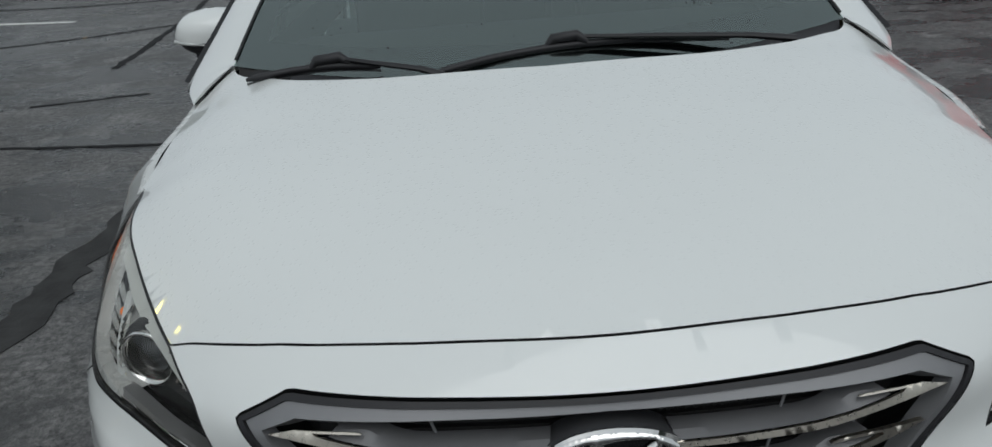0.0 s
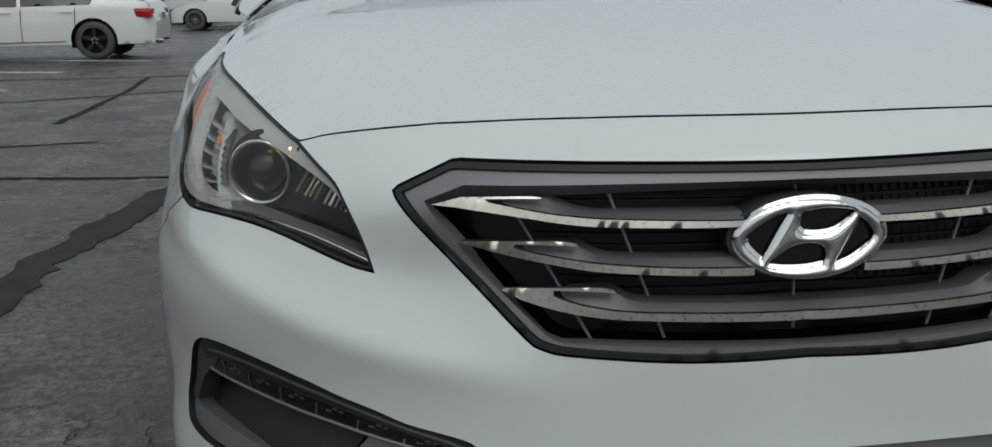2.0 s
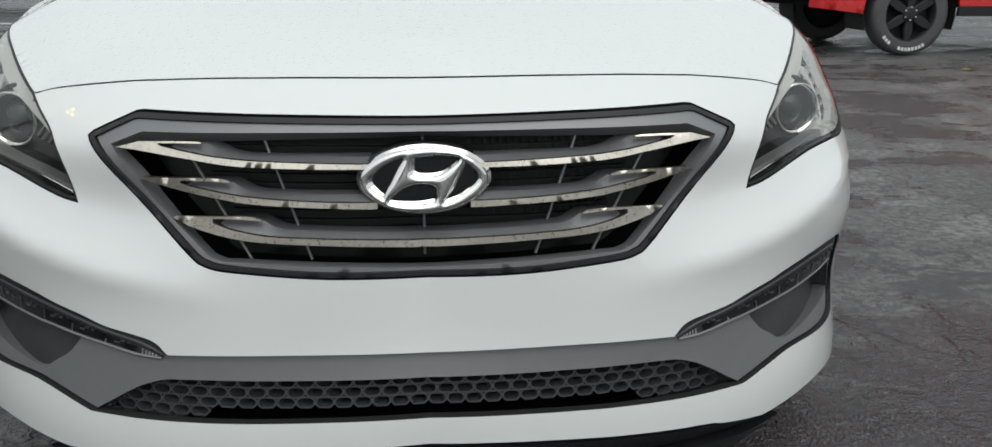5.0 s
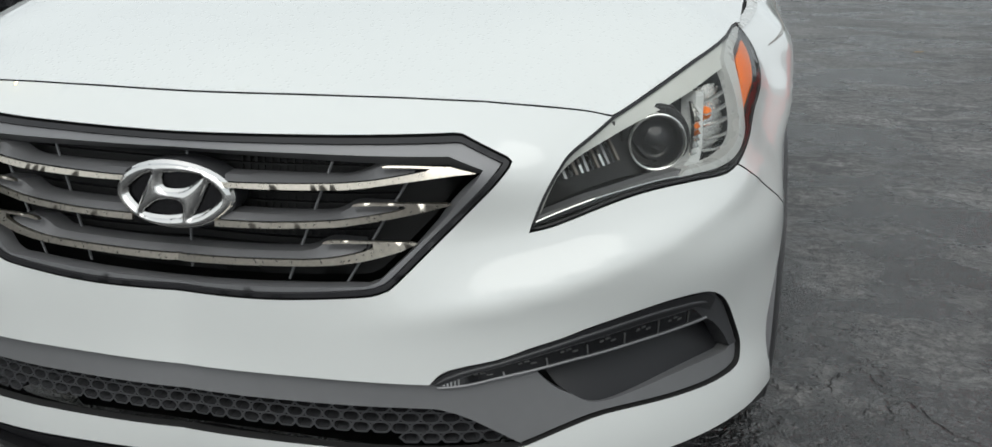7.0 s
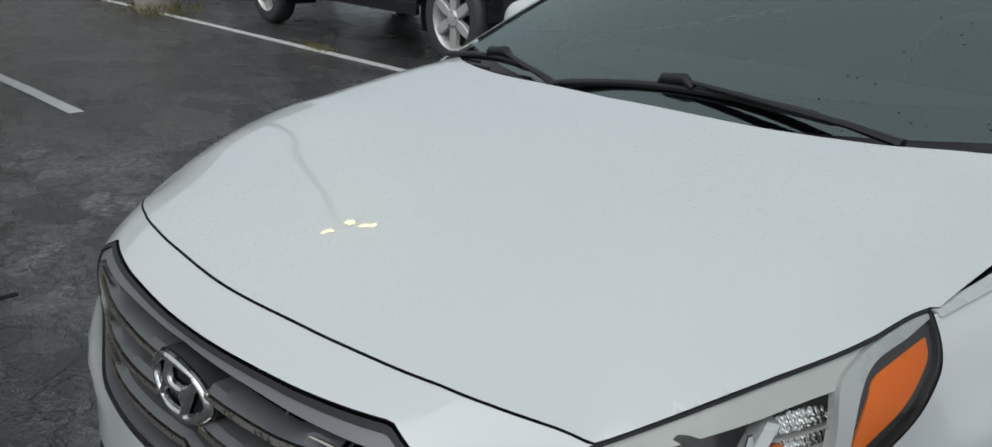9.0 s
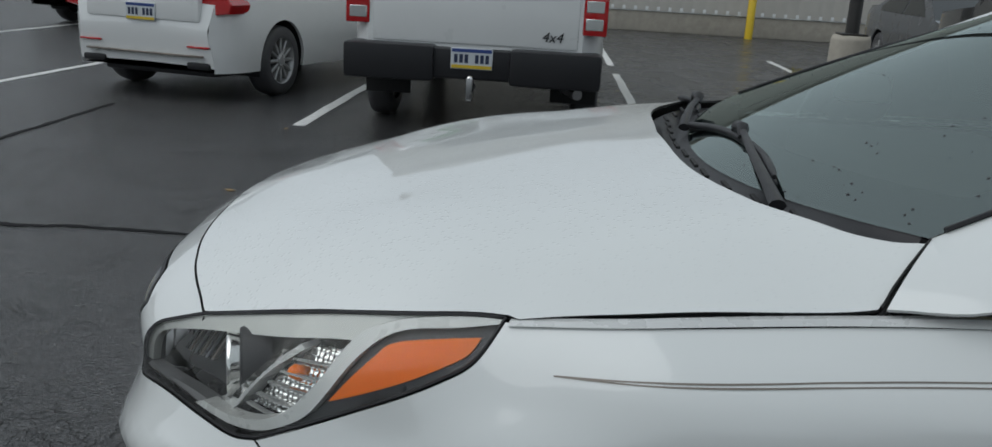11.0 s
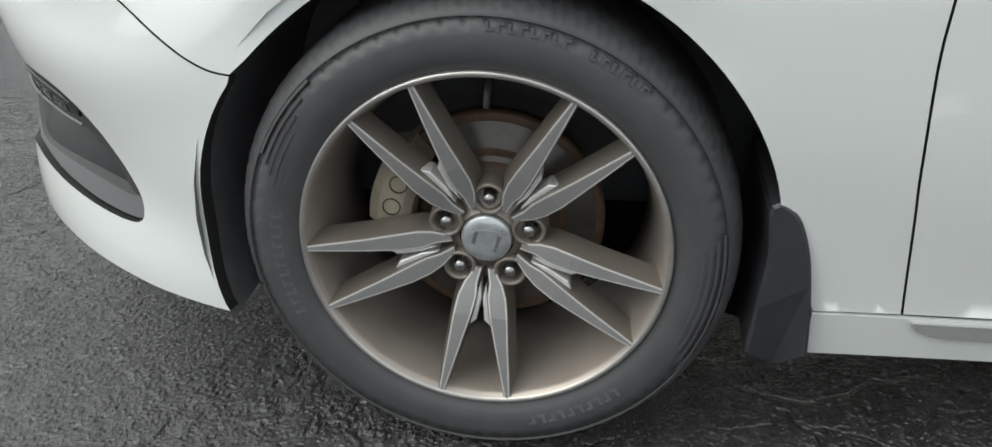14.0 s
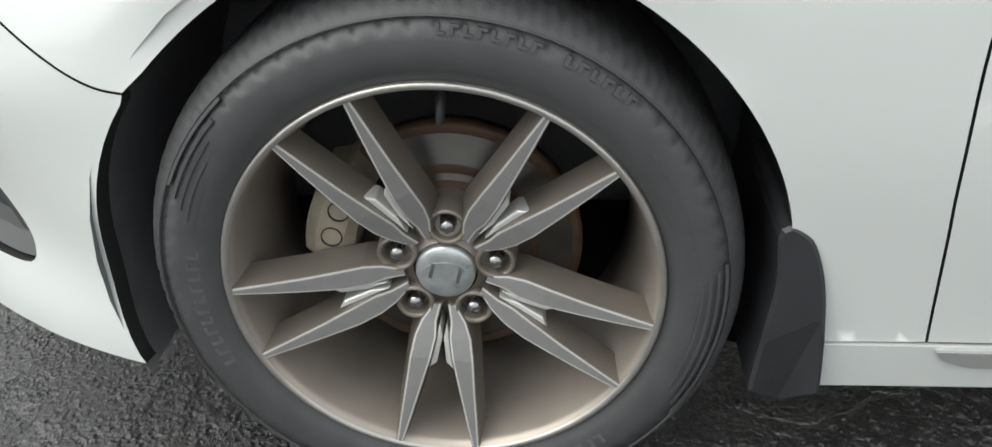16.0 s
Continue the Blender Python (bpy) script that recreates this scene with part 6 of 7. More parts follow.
def vehicle(name, label, category, paint, m, L, W, base, hood, screen_run, roof, rear, tail, belt, wheels, r, windows, tumble=0.42, rim_mat=None, spokes=5, arch=1.16, letters=False, trim=None, group="parked cars", step=0.07):
    """A car from its side profile: runs of (from the nose, height). Its own y points forwards."""
    ob = thing(name, label, category, group)
    ob.matrix_basis = m

    def hw(s, z):
        s, z = np.asarray(s, float), np.asarray(z, float)
        e = np.abs(s / L - 0.5) * 2
        w = W / 2 * (1 - 0.06 * e ** 6 - 0.20 * e ** 18)
        w = w - np.maximum(z - belt, 0) * tumble
        return w - np.clip(0.5 - z, 0, 1) ** 2 * 0.35 - np.clip(z - belt + 0.25, 0, 0.25) * 0.06

    def side(P):
        P = np.asarray(P, float)
        return np.column_stack([-hw(P[:, 0], P[:, 1]), -P[:, 0], P[:, 1]])
    top = list(hood) + list(screen_run[1:]) + list(roof[1:]) + list(rear[1:]) + list(tail[1:])
    low = []
    for s in sorted(wheels, reverse=True):
        a = [(s + r * arch * math.sin(t), r + r * arch * math.cos(t)) for t in np.linspace(1.75, -1.75, 17)]
        low += [(x, max(z, base)) for x, z in a]
    outline = joined(top, [(tail[-1][0], base + 0.06)], low, [(hood[0][0], base + 0.06)])
    outline = outline if area2(outline) > 0 else outline[::-1]
    for k in (0, 1):
        bm = panel(outline, [], side, step, 0.03, 0, step * 0.6)
        part("body_side", bm if not k else flipped(bm), paint, ob)
        for wd in windows:
            wd = wd if area2(wd) > 0 else wd[::-1]
            bm = panel(wd, [], lambda P: side(P) - np.array((0.006, 0, 0)), step, 0.004, 0, step)
            part("side_window", bm if not k else flipped(bm), PRIV, ob, "dark side window")
        if trim is not None:
            bm = panel([(min(wheels) + r * 1.2, base - 0.03), (max(wheels) - r * 1.2, base - 0.03), (max(wheels) - r * 1.2, base + 0.07), (min(wheels) + r * 1.2, base + 0.07)], [], lambda P: side(P) - np.array((0.012, 0, 0)), 0.15, 0.04, 0, 0.1)
            part("sill_trim", bm if not k else flipped(bm), trim, ob)

    def strip(nm, run, material, crown=0.03):
        run = catmull(run, 4) if len(run) > 2 else [tuple(np.array(run[0]) + (np.array(run[1]) - np.array(run[0])) * k / 4) for k in range(5)]
        rows = [[(x * float(hw(s, z)), -s, z - crown * x * x + crown) for x in np.linspace(-1, 1, 11)] for s, z in run]
        return part(nm, sheet(rows), material, ob)
    strip("hood", hood, paint)
    strip("windscreen", screen_run, PRIV, 0.05)
    strip("roof", roof, paint, 0.04)
    strip("rear_window", rear, PRIV, 0.04)
    strip("tail", tail, paint, 0.0 if tail[0][1] > 1.2 else 0.02)
    part("floor_pan", sheet([[(x * W * 0.44, -s, base + 0.05) for x in (-1, 1)] for s in (0.15, L / 2, L - 0.15)], True), DARK, ob)
    for s in wheels:
        for f in (1, -1):
            road_wheel(ob, f * (W / 2 - 0.125), -s, r, f, rim_mat or SILVER, spokes, letters=letters)
            part("wheel_well", sheet([[(f * xx, -s + r * 1.2 * math.sin(t), r + r * 1.2 * math.cos(t)) for t in np.linspace(-1.9, 1.9, 15)] for xx in ((W / 2 - 0.42, W / 2 - 0.04) if f > 0 else (W / 2 - 0.04, W / 2 - 0.42))]), DARK, ob)
    return ob


def facing(x, y, deg):
    """Stands a vehicle's nose at x, y, looking deg round from +y."""
    return pose(x, y, 0, 0, 0, deg)


def plate(parent, s, z, w=0.31, h=0.155, back=True):
    """A number plate with plain bars, on the tail of a vehicle."""
    pl = part("number_plate", block(-w / 2, -s - 0.012, z - h / 2, w / 2, -s, z + h / 2, 0.004, 1), mat("plate_face", (0.55, 0.58, 0.60), 0.4), parent, "rear number plate")
    part("plate_band", block(-w / 2 + 0.006, -s - 0.0145, z + h * 0.30, w / 2 - 0.006, -s - 0.011, z + h * 0.46, 0.001, 1), mat("plate_blue", (0.03, 0.06, 0.22), 0.4), pl)
    part("plate_band", block(-w / 2 + 0.006, -s - 0.0145, z - h * 0.46, w / 2 - 0.006, -s - 0.011, z - h * 0.30, 0.001, 1), mat("plate_yellow", (0.62, 0.44, 0.03), 0.4), pl)
    for k in range(7):
        if k != 3:
            x = (k - 3) * w * 0.125
            part("plate_bar", block(x - w * 0.042, -s - 0.0150, z - h * 0.20, x + w * 0.042, -s - 0.011, z + h * 0.20, 0.001, 1), mat("plate_ink", (0.02, 0.03, 0.07), 0.5), pl)
    return pl


WHITE2 = mat("plain_white_paint", (0.74, 0.75, 0.74), 0.3, coat=1.0, vary=0.02, scale=4)
BLACKP = mat("black_paint", (0.010, 0.011, 0.013), 0.25, coat=1.0, vary=0.04, scale=4)
GREYP = mat("grey_paint", (0.10, 0.11, 0.125), 0.28, metal=0.4, coat=1.0, vary=0.04, scale=4)
REDP = mat("red_paint", (0.52, 0.010, 0.012), 0.28, coat=1.0, vary=0.03, scale=4)
DULL = mat("dull_alloy", (0.42, 0.42, 0.42), 0.35, metal=0.5, vary=0.08)

SEDAN_W = [[(1.62, 0.985), (2.28, 1.36), (2.62, 1.385), (2.62, 0.995)], [(2.68, 0.995), (2.68, 1.385), (3.30, 1.345), (3.82, 1.10), (3.78, 1.02)]]


def make_sedan(label, paint, m, rim_mat, spokes=5, r=0.325, rear_axle=3.62, low=1.0):
    """A saloon; low below 1 draws its body down towards the wheels."""
    def h(run):
        return [(q, 0.32 + (z - 0.32) * low if z > 0.32 else z) for q, z in run]
    return vehicle("parked_sedan", label, "car", paint, m, 4.80, 1.84, 0.20, h([(0, 0.42), (0.02, 0.62), (0.22, 0.76), (0.7, 0.86), (1.22, 0.955)]), h([(1.22, 0.955), (2.08, 1.40)]), h([(2.08, 1.40), (2.5, 1.455), (2.95, 1.445), (3.35, 1.395)]),
                   h([(3.35, 1.395), (4.08, 1.105)]), h([(4.08, 1.105), (4.50, 1.095), (4.68, 1.06), (4.75, 0.88), (4.79, 0.70), (4.80, 0.58), (4.76, 0.30)]), h([(0, 0.96)])[0][1], (0.80, rear_axle), r, [h(q) for q in SEDAN_W], rim_mat=rim_mat, spokes=spokes, trim=None)


def make_pickup(label, paint, m, rim_mat, spokes=5, letters=False, r=0.41, group="parked trucks", cut=0.0):
    return vehicle("pickup_truck", label, "truck", paint, m, 5.90 - cut, 2.02, 0.42, [(0, 0.55), (0.02, 0.95), (0.15, 1.10), (0.8, 1.17), (1.45, 1.22)], [(1.45, 1.22), (2.15, 1.84)], [(2.15, 1.84), (2.6, 1.93), (3.3, 1.92), (3.62, 1.86)],
                   [(3.62, 1.86), (3.72, 1.38)], [(3.72, 1.38), (4.6, 1.385), (5.78 - cut, 1.385), (5.84 - cut, 1.36), (5.845 - cut, 1.0), (5.85 - cut, 0.62)], 1.24, (0.98, 4.62), r,
                   [[(1.95, 1.26), (2.32, 1.76), (2.72, 1.80), (2.72, 1.26)], [(2.78, 1.26), (2.78, 1.80), (3.48, 1.78), (3.52, 1.26)]], tumble=0.22, rim_mat=rim_mat, spokes=spokes, arch=1.24, letters=letters, trim=BLACK, group=group)


def tail_lamps(ob, s, x0, x1, z0, z1, deep=0.10, material=None, inner=None):
    for k in (1, -1):
        lamp = part("tail_lamp", block(k * x0, -s - 0.006, z0, k * x1, -s + deep, z1, 0.018), material or RED, ob, "red tail lamp")
        if inner:
            for q in inner:
                part("clear_cell", block(k * (x0 + 0.02), -s - 0.010, q, k * (x1 - 0.03), -s, q + (z1 - z0) * 0.22, 0.006, 1), SILVER, lamp)


# white pickup, tail towards the camera
wp = make_pickup("white pickup truck with black rear bumper and hitch", WHITE2, facing(-11.05, 0.16, 90), DULL)
S = 5.85
tail_lamps(wp, S, 0.80, 0.985, 0.86, 1.26, 0.16, None, (0.90, 1.03, 1.16))
part("tailgate", block(-0.775, -S - 0.012, 0.745, 0.775, -S + 0.03, 1.36, 0.02), WHITE2, wp, "white tailgate with dark lettering")
part("tailgate_crease", tube([(-0.72, -S - 0.016, 1.135), (-0.45, -S - 0.016, 1.118), (0.45, -S - 0.016, 1.118), (0.72, -S - 0.016, 1.135)], 0.008, 6), WHITE2, wp)
bumper2 = part("rear_bumper", block(-0.30, -S - 0.165, 0.50, 0.30, -S + 0.1, 0.72, 0.02), BLACK, wp, "black steel step bumper")
part("bumper_end", block(-0.96, -S - 0.20, 0.47, -0.28, -S + 0.12, 0.735, 0.035), BLACK, wp)
part("bumper_end", block(0.28, -S - 0.20, 0.47, 0.96, -S + 0.12, 0.735, 0.035), BLACK, wp)
plate(wp, S + 0.168, 0.655)
hitch = part("hitch", tube([(0, -S - 0.05, 0.44), (0, -S - 0.27, 0.44)], 0.030, 8), BLACK, wp, "tow hitch with a chrome ball")
for dz in (0.075, -0.075):
    ball = lathe([(-0.026, 0.002), (-0.018, 0.019), (0, 0.026), (0.018, 0.019), (0.026, 0.002)], 14)
    bmesh.ops.translate(ball, verts=ball.verts[:], vec=(0, -S - 0.25, 0.44 + dz))
    part("tow_ball", ball, CHROME, hitch)
part("ball_mount", block(-0.022, -S - 0.275, 0.365, 0.022, -S - 0.225, 0.515, 0.006), STEEL, hitch)
part("exhaust_tip", tube([(0.70, -S + 0.25, 0.44), (0.80, -S - 0.02, 0.42)], 0.04, 12), STEEL, wp)


def words(text, size, place, parent, material, shear=0.0):
    cu = bpy.data.curves.new("lettering", "FONT")
    cu.body, cu.size, cu.extrude, cu.align_x, cu.shear = text, size, 0.002, "CENTER", shear
    cu.materials.append(material)
    ob = new("lettering", cu)
    ob.parent = parent
    ob.matrix_basis = place
    return ob


INK = mat("dark_lettering", (0.012, 0.012, 0.014), 0.4)
words("4x4", 0.105, pose(0.58, -S - 0.016, 0.80, 90, 0, 0), wp, INK, 0.25)
words("To Work Again Tomorrow", 0.088, pose(0.33, -S - 0.016, 1.16, 90, 0, 0), wp, INK, 0.3)
part("sign_bar", block(-0.62, -S - 0.016, 1.17, -0.16, -S - 0.010, 1.24, 0.002, 1), mat("green_sign", (0.02, 0.20, 0.04), 0.5), wp, "green sign bar")
part("sign_bar", block(-0.58, -S - 0.016, 1.25, -0.16, -S - 0.010, 1.33, 0.002, 1), INK, wp)
part("tail_badge", prism([(-0.07, 1.30), (0.07, 1.30), (0.075, 1.20), (0.0, 1.12), (-0.075, 1.20)][::-1], 0.02, lambda x, z, h: (x, -S - 0.026 - h, z), 0.004), GUN, wp)

# white executive sedan
ws = make_sedan("white executive sedan with red tail lamps and multi-spoke wheels", WHITE2, facing(-11.08, -1.79, 76), DULL, 12, 0.335, 3.90)
S = 4.80
for k in (1, -1):
    part("tail_lamp", prism([(k * a, z) for a, z in ((0.40, 0.900), (0.84, 0.945), (0.90, 0.87), (0.87, 0.790), (0.62, 0.755), (0.40, 0.745))][::k], 0.30, lambda x, z, h: (x, -S + 0.045 - h, z), 0.01), RED, ws, "red tail lamp")
    part("reflector", block(k * 0.46, -S - 0.006, 0.475, k * 0.69, -S + 0.03, 0.495, 0.004, 1), RED, ws)
    part("exhaust", block(k * 0.44, -S + 0.012, 0.285, k * 0.68, -S + 0.10, 0.350, 0.025), BLACK, ws)
part("boot_lid", block(-0.60, -S - 0.010, 0.70, 0.60, -S + 0.12, 1.03, 0.03), WHITE2, ws, "white boot lid")
part("diffuser", block(-0.60, -S + 0.22, 0.20, 0.60, -S + 0.45, 0.250, 0.015), BLACK, ws)
part("trim_strip", block(-0.62, -S - 0.014, 0.395, 0.62, -S + 0.03, 0.412, 0.004, 1), GUN, ws)
plate(ws, S + 0.012, 0.765)
for x in (-0.42, 0.46):
    part("badge_bar", block(x - 0.07, -S - 0.014, 0.965, x + 0.07, -S - 0.008, 0.985, 0.001, 1), STEEL, ws)
rb = lathe([(0, 0.04), (0.008, 0.038), (0.01, 0.001)], 20)
bmesh.ops.transform(rb, matrix=Matrix.Translation((0, -S - 0.008, 0.985)) @ Matrix.Rotation(-math.pi / 2, 4, "Z"), verts=rb.verts[:])
part("badge", rb, STEEL, ws)

# black pickup beyond the stall line
bp_ = make_pickup("black pickup truck with bright alloy wheels", BLACKP, facing(-9.576, 6.10, 86), MACH, 6, cut=0.38)
part("fender_badge", block(-1.022, -1.70, 1.02, -1.012, -1.55, 1.06, 0.002, 1), SILVER, bp_)
# grey car with its nose towards the post
gs = make_sedan("dark grey sedan with a fog lamp in its bumper", GREYP, facing(-11.6, 7.3, -90), DULL)
part("fog_lamp", block(0.55, -0.06, 0.34, 0.80, 0.03, 0.42, 0.02), SILVER, gs)
part("grille", block(-0.5, -0.05, 0.42, 0.5, 0.02, 0.62, 0.02), BLACK, gs)


def make_suv(label, paint, m, rim_mat, r=0.36):
    return vehicle("parked_suv", label, "car", paint, m, 4.70, 1.88, 0.26, [(0, 0.5), (0.03, 0.85), (0.3, 1.0), (1.2, 1.10)], [(1.2, 1.10), (1.9, 1.60)], [(1.9, 1.60), (2.4, 1.70), (3.6, 1.68), (4.2, 1.60)], [(4.2, 1.60), (4.55, 1.15)],
                   [(4.55, 1.15), (4.66, 1.0), (4.70, 0.75), (4.66, 0.40)], 1.08, (0.88, 3.66), r, [[(1.75, 1.12), (2.1, 1.56), (2.9, 1.60), (2.9, 1.12)], [(2.96, 1.12), (2.96, 1.60), (4.0, 1.54), (4.2, 1.15)]], tumble=0.3, rim_mat=rim_mat, spokes=7, trim=BLACK)


make_suv("grey crossover with silver wheels", GREYP, facing(-11.2, -12.8, 178), DULL)
dsuv = make_suv("black crossover with a black bumper", BLACKP, facing(-18.0, -6.2, 75), DULL)
# red pickup with white-lettered tyres
make_pickup("red pickup truck with black wheels and white-lettered tyres", REDP, facing(4.00, 8.75, 93), BLACK, 6, True, 0.415)
# white sedans and vans across the car park
w3 = make_sedan("white compact sedan with black wheels", WHITE2, facing(-9.44, 16.496, 93), BLACKP, 5, 0.325, 3.80, 0.86)
tail_lamps(w3, 4.76, 0.50, 0.87, 0.70, 0.85, 0.30)
plate(w3, 4.80, 0.70)
for k in (1, -1):
    part("door_handle", tube([(k * 0.925, -2.52, 0.80), (k * 0.945, -2.48, 0.803), (k * 0.945, -2.36, 0.803), (k * 0.925, -2.32, 0.80)], 0.012, 6), WHITE2, w3)
    part("door_handle", tube([(k * 0.925, -3.50, 0.81), (k * 0.945, -3.46, 0.813), (k * 0.945, -3.34, 0.813), (k * 0.925, -3.30, 0.81)], 0.012, 6), WHITE2, w3)
    for q in (1.72, 2.66, 3.52):
        part("door_seam", tube([(k * 0.921, -q, 0.32), (k * 0.924, -q, 0.60), (k * 0.915, -q - 0.02, 0.86)], 0.006, 4), DARK, w3)
    part("sill_line", tube([(k * 0.905, -1.25, 0.30), (k * 0.908, -2.3, 0.31), (k * 0.905, -3.35, 0.32)], 0.012, 6), GREYP, w3)
part("exhaust", tube([(-0.5, -4.62, 0.30), (-0.5, -4.86, 0.29)], 0.045, 12), STEEL, w3)
part("antenna_fin", prism([(0, 0), (0.14, 0), (0.12, 0.05)], 0.03, lambda a, b, h: (h + 0.015, -3.2 - a, 1.30 + b)), WHITE2, w3)
wh = make_sedan("white sedan with dark multi-spoke wheels", WHITE2, facing(-7.9, 32.2, 92), GUN, 9, 0.335)
tail_lamps(wh, 4.76, 0.45, 0.86, 0.78, 0.92, 0.25)
wh2 = make_sedan("white sedan parked in the far row", WHITE2, facing(-8.6, 36.2, 92), GUN, 9, 0.335)


def make_van(label, m):
    v = vehicle("delivery_van", label, "van", WHITE2, m, 5.60, 2.0, 0.30, [(0, 0.5), (0.03, 0.95), (0.35, 1.10), (0.95, 1.28)], [(0.95, 1.28), (1.65, 2.10)], [(1.65, 2.10), (2.1, 2.42), (3.5, 2.46), (5.45, 2.44)], [(5.45, 2.44), (5.50, 2.40)],
                [(5.50, 2.40), (5.56, 1.5), (5.58, 0.9), (5.58, 0.45)], 1.30, (0.95, 4.55), 0.35, [[(1.35, 1.34), (1.75, 1.95), (2.3, 2.0), (2.3, 1.34)]], tumble=0.10, rim_mat=DULL, trim=BLACK, group="delivery vans")
    tail_lamps(v, 5.58, 0.86, 0.98, 0.95, 1.60, 0.10)
    for k in (1, -1):
        part("rear_door", block(k * 0.02, -5.60, 0.62, k * 0.82, -5.55, 2.30, 0.02), WHITE2, v)
        part("door_window", block(k * 0.12, -5.612, 1.45, k * 0.74, -5.59, 2.05, 0.03), PRIV, v)
    part("rear_bumper", block(-0.98, -5.70, 0.36, 0.98, -5.5, 0.60, 0.03), BLACK, v)
    return v


make_van("white delivery van with tall red tail lamps", facing(-12.4, 46.2, 4))
make_van("white delivery van with tall red tail lamps", facing(-9.8, 46.6, 4))

# ---- lamp post on a concrete foot, with weeds ----
CONC = mat("rough_concrete", (0.36, 0.33, 0.28), 0.85, vary=0.16, scale=7, bump=0.004, fine=60)
POLE = mat("dark_bronze_paint", (0.03, 0.028, 0.026), 0.45, vary=0.08)
LAMPM, lt_, lb_ = nodes_of("sodium_lamp")
lb_.inputs["Base Color"].default_value = (0.8, 0.6, 0.1, 1)
lb_.inputs["Emission Color"].default_value, lb_.inputs["Emission Strength"].default_value = (1.0, 0.80, 0.10, 1), 40
post = thing("lamp_post", "dark steel lamp post with yellow lamps on a concrete foot", "lamp post", at=(-10.45, 4.5, 0))
foot = lathe([(0.0, 0.255), (0.70, 0.245), (0.76, 0.225), (0.77, 0.0)], 28)
bmesh.ops.rotate(foot, verts=foot.verts[:], cent=(0, 0, 0), matrix=Matrix.Rotation(-math.pi / 2, 3, "Y"))
for v in foot.verts:
    v.co *= 1 + 0.02 * noise.noise(v.co * 5)
part("foot", foot, CONC, post, "chipped round concrete foot")
part("pole", tube([(0, 0, 0.74), (0, 0, 4), (0, 0, 8.2)], [0.085, 0.075, 0.065], 14), POLE, post)
part("base_plate", block(-0.16, -0.16, 0.765, 0.16, 0.16, 0.79, 0.005), POLE, post)
for a in (20, 140, 260):
    d = Vector((math.cos(radians(a)), math.sin(radians(a)), 0))
    part("arm", tube([Vector((0, 0, 8.15)), d * 0.16 + Vector((0, 0, 8.22)), d * 0.30 + Vector((0, 0, 8.25))], 0.035, 8), POLE, post)
    hd = block(-0.22, -0.17, -0.06, 0.22, 0.17, 0.06, 0.03)
    bmesh.ops.transform(hd, matrix=Matrix.Translation(d * 0.46 + Vector((0, 0, 8.24))) @ Matrix.Rotation(radians(a), 4, "Z"), verts=hd.verts[:])
    h2 = part("lamp_head", hd, POLE, post)
    ln = block(-0.13, -0.075, -0.075, 0.13, 0.075, -0.055, 0.008)
    bmesh.ops.transform(ln, matrix=Matrix.Translation(d * 0.46 + Vector((0, 0, 8.24))) @ Matrix.Rotation(radians(a), 4, "Z"), verts=ln.verts[:])
    part("lamp_glass", ln, LAMPM, h2, "lit yellow lamp glass")

WEED = mat("dry_weeds", (0.20, 0.17, 0.05), 0.7, vary=0.3, scale=30)
rnd = random.Random(4)


def weeds(cx, cy, rx, ry, n, h):
    bm = bmesh.new()
    for _ in range(n):
        x, y = cx + rnd.gauss(0, rx), cy + rnd.gauss(0, ry)
        a, l = rnd.uniform(0, 6.28), h * rnd.uniform(0.4, 1.0)
        dx, dy = math.cos(a) * l * 0.6, math.sin(a) * l * 0.6
        p = [Vector((x - 0.004, y, 0)), Vector((x + 0.004, y, 0)), Vector((x + dx * 0.5, y + dy * 0.5, l * 0.7)), Vector((x + dx, y + dy, l))]
        vs = [bm.verts.new(q) for q in p]
        bm.faces.new(vs[:3]), bm.faces.new((vs[0], vs[2], vs[3]))
    return tagged(part("weeds", bm, WEED), "dry yellow-green weeds growing out of the asphalt", "weeds", kind="stuff")


weeds(-10.2, 4.45, 0.30, 0.25, 260, 0.16)
weeds(-6.55, 4.42, 0.16, 0.04, 120, 0.07)
weeds(-12.5, 4.55, 0.5, 0.12, 200, 0.15)

# fallen leaves
LEAFM = mat("wet_leaf", (0.24, 0.15, 0.05), 0.5, vary=0.3, scale=40)
for k in range(16):
    x, y = ((4.95, 6.6) if k == 0 else (rnd.uniform(-4.5, 5.5), rnd.uniform(3, 9)) if k % 2 else (rnd.uniform(-6, -2), rnd.uniform(-2.5, 2.5)))
    w = 0.07 if k == 0 else rnd.uniform(0.02, 0.035)
    poly = [(math.cos(a) * w * (1.4 if j % 2 else 0.8), math.sin(a) * w * 0.6) for j, a in enumerate(np.linspace(0, 2 * math.pi, 10)[:-1])]
    ob = tagged(part("leaf", prism(poly, 0.003, lambda p, q, h: (p, q, 0.004 + h + p * p * 2), 0), LEAFM), "small brown fallen leaf lying flat on wet asphalt", "leaf", "fallen leaves")
    ob.matrix_basis = pose(x, y, 0.0, 0, 0, rnd.uniform(0, 360))

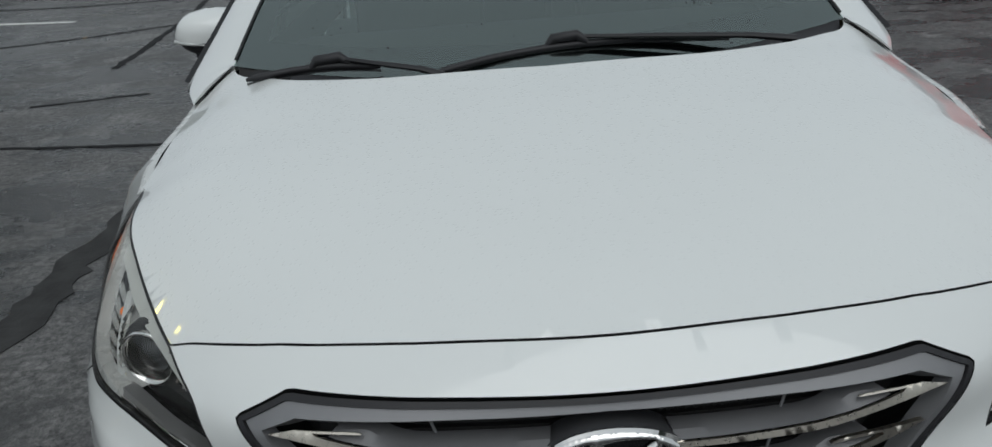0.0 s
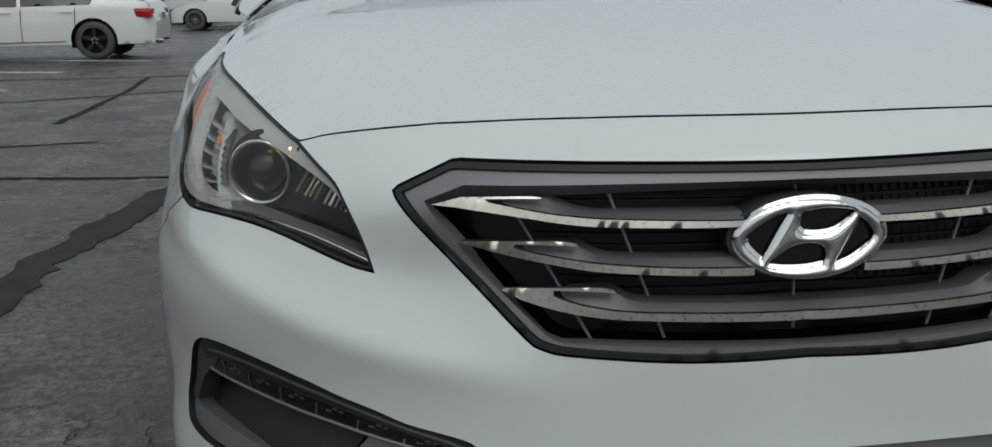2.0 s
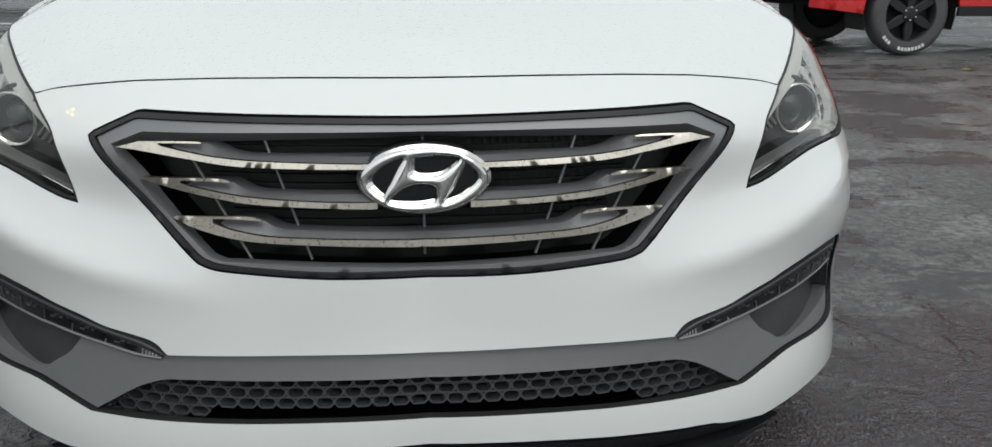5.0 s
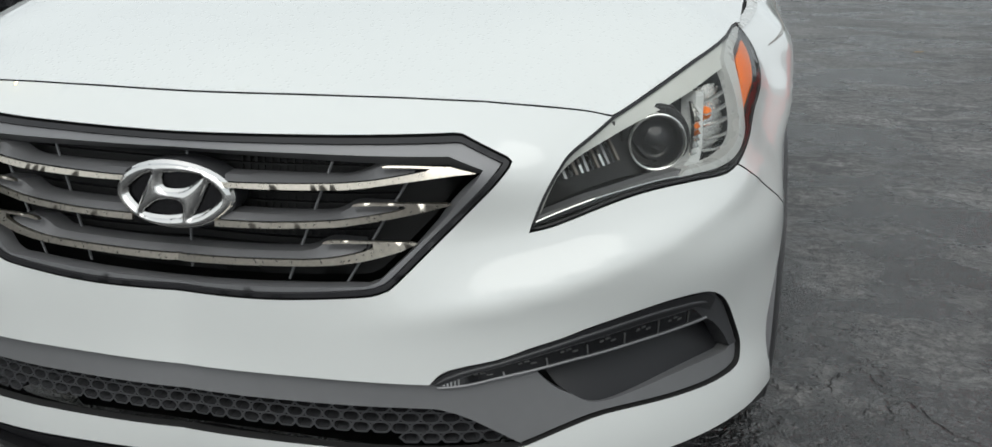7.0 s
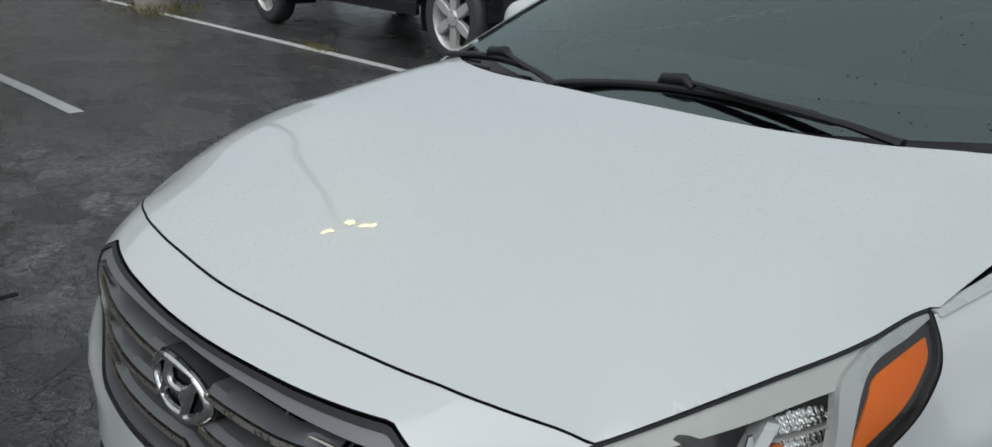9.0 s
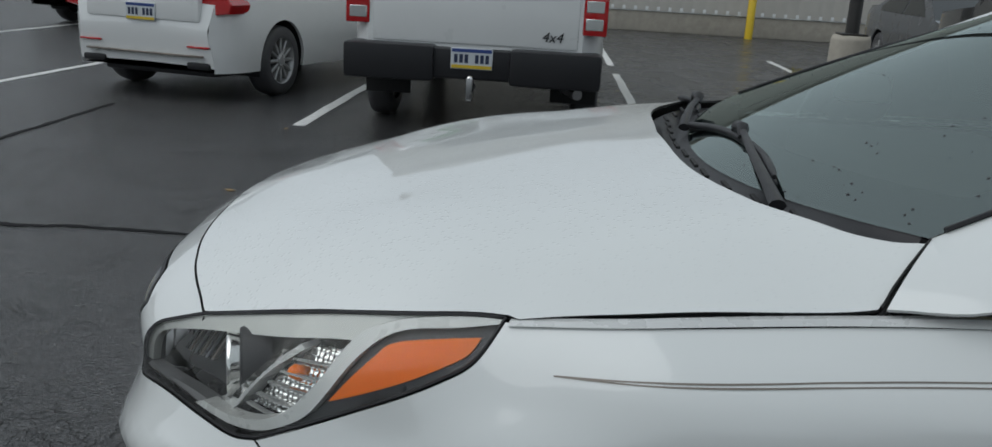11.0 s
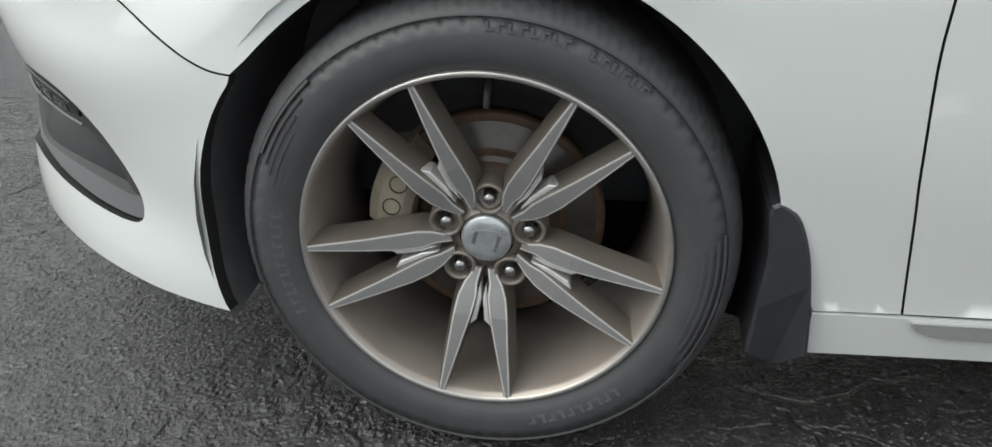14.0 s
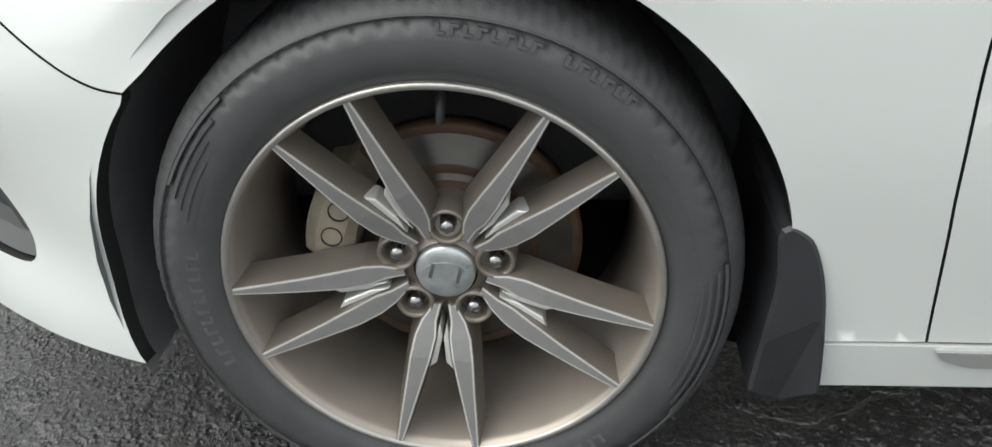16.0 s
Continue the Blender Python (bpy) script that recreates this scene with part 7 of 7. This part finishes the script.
# ---- far side: metal-clad building, kerb, planting ----
CLAD = mat("beige_cladding", (0.47, 0.45, 0.41), 0.5, vary=0.05, scale=2)
bld = thing("metal_building", "beige metal-clad building with ribbed walls", "building", at=(-23.5, 3.5, 0))
bm = bmesh.new()
rows = [[], []]
for k in range(0, 181):
    y = -9 + k * 0.1
    x = 0.03 if k % 3 == 0 else 0.0
    rows[0].append((x, y, 0.55)), rows[1].append((x, y, 5.2))
part("wall", thicken(sheet(rows, True), 0.1), CLAD, bld)
part("wall_base", block(-0.15, -9, 0, 0.06, 9, 0.55, 0.02), CONC, bld, "concrete wall base")
part("wall_rail", block(-0.05, -9, 0.52, 0.10, 9, 0.66, 0.02), WHITE2, bld)
part("roof", block(-8, -9.2, 5.2, 0.3, 9.2, 5.5, 0.05), CLAD, bld)
part("end_wall", block(-8, -9.1, 0, 0.0, -8.95, 5.2, 0.02), CLAD, bld)
part("back_wall", block(-8, -9, 0, -7.9, 9, 5.2, 0.02), CLAD, bld)
bol = thing("bollard", "yellow painted steel bollard by the building", "bollard", at=(-22.6, 5.6, 0))
part("bollard_post", tube([(0, 0, 0), (0, 0, 1.15), (0, 0, 1.22)], [0.10, 0.10, 0.05], 14), mat("yellow_paint", (0.70, 0.48, 0.02), 0.45, vary=0.06), bol)
kerb = part("kerb", block(-34, -40, 0, -30.0, -9, 0.16, 0.03), CONC)
tagged(kerb, "pale concrete kerb at the edge of the car park", "kerb", kind="structure")
GRASS = mat("planting", (0.05, 0.075, 0.03), 0.8, vary=0.3, scale=12)
bm = bmesh.new()
for _ in range(2600):
    p = Vector((rnd.uniform(-33, -31), rnd.uniform(-30, -11), 0.16))
    h, a = rnd.uniform(0.1, 0.5), rnd.uniform(0, 6.28)
    d = Vector((math.cos(a), math.sin(a), 0)) * 0.09
    vs = [bm.verts.new(p - d), bm.verts.new(p + d), bm.verts.new(p + Vector((rnd.uniform(-0.1, 0.1), rnd.uniform(-0.1, 0.1), h)))]
    bm.faces.new(vs)
tagged(part("planting", bm, GRASS), "low green planting behind the kerb", "planting", kind="stuff")
tagged(part("wall_far", block(-36.2, -45, 0, -36, -6, 3.2, 0.02), mat("grey_wall", (0.30, 0.30, 0.30), 0.8, vary=0.1, scale=1)), "grey rendered wall behind the planting", "wall", kind="structure")

# an added, unseen dark ring that closes the car park and dims low reflections
ring_rows = [[], []]
for k in range(145):
    a = 2 * math.pi * k / 144
    top = 4.5 + 2.0 * noise.noise(Vector((math.cos(a) * 5, math.sin(a) * 5, 1.0))) + 1.2 * noise.noise(Vector((math.cos(a) * 21, math.sin(a) * 21, 4.0)))
    for row, z in zip(ring_rows, (0.0, top)):
        row.append((78 * math.cos(a), 78 * math.sin(a), z))
tagged(part("backdrop", sheet(ring_rows), mat("dark_backdrop", (0.055, 0.065, 0.055), 0.9, vary=0.35, scale=0.4)), "unseen dark ring added round the car park to dim reflections", "backdrop", kind="structure")
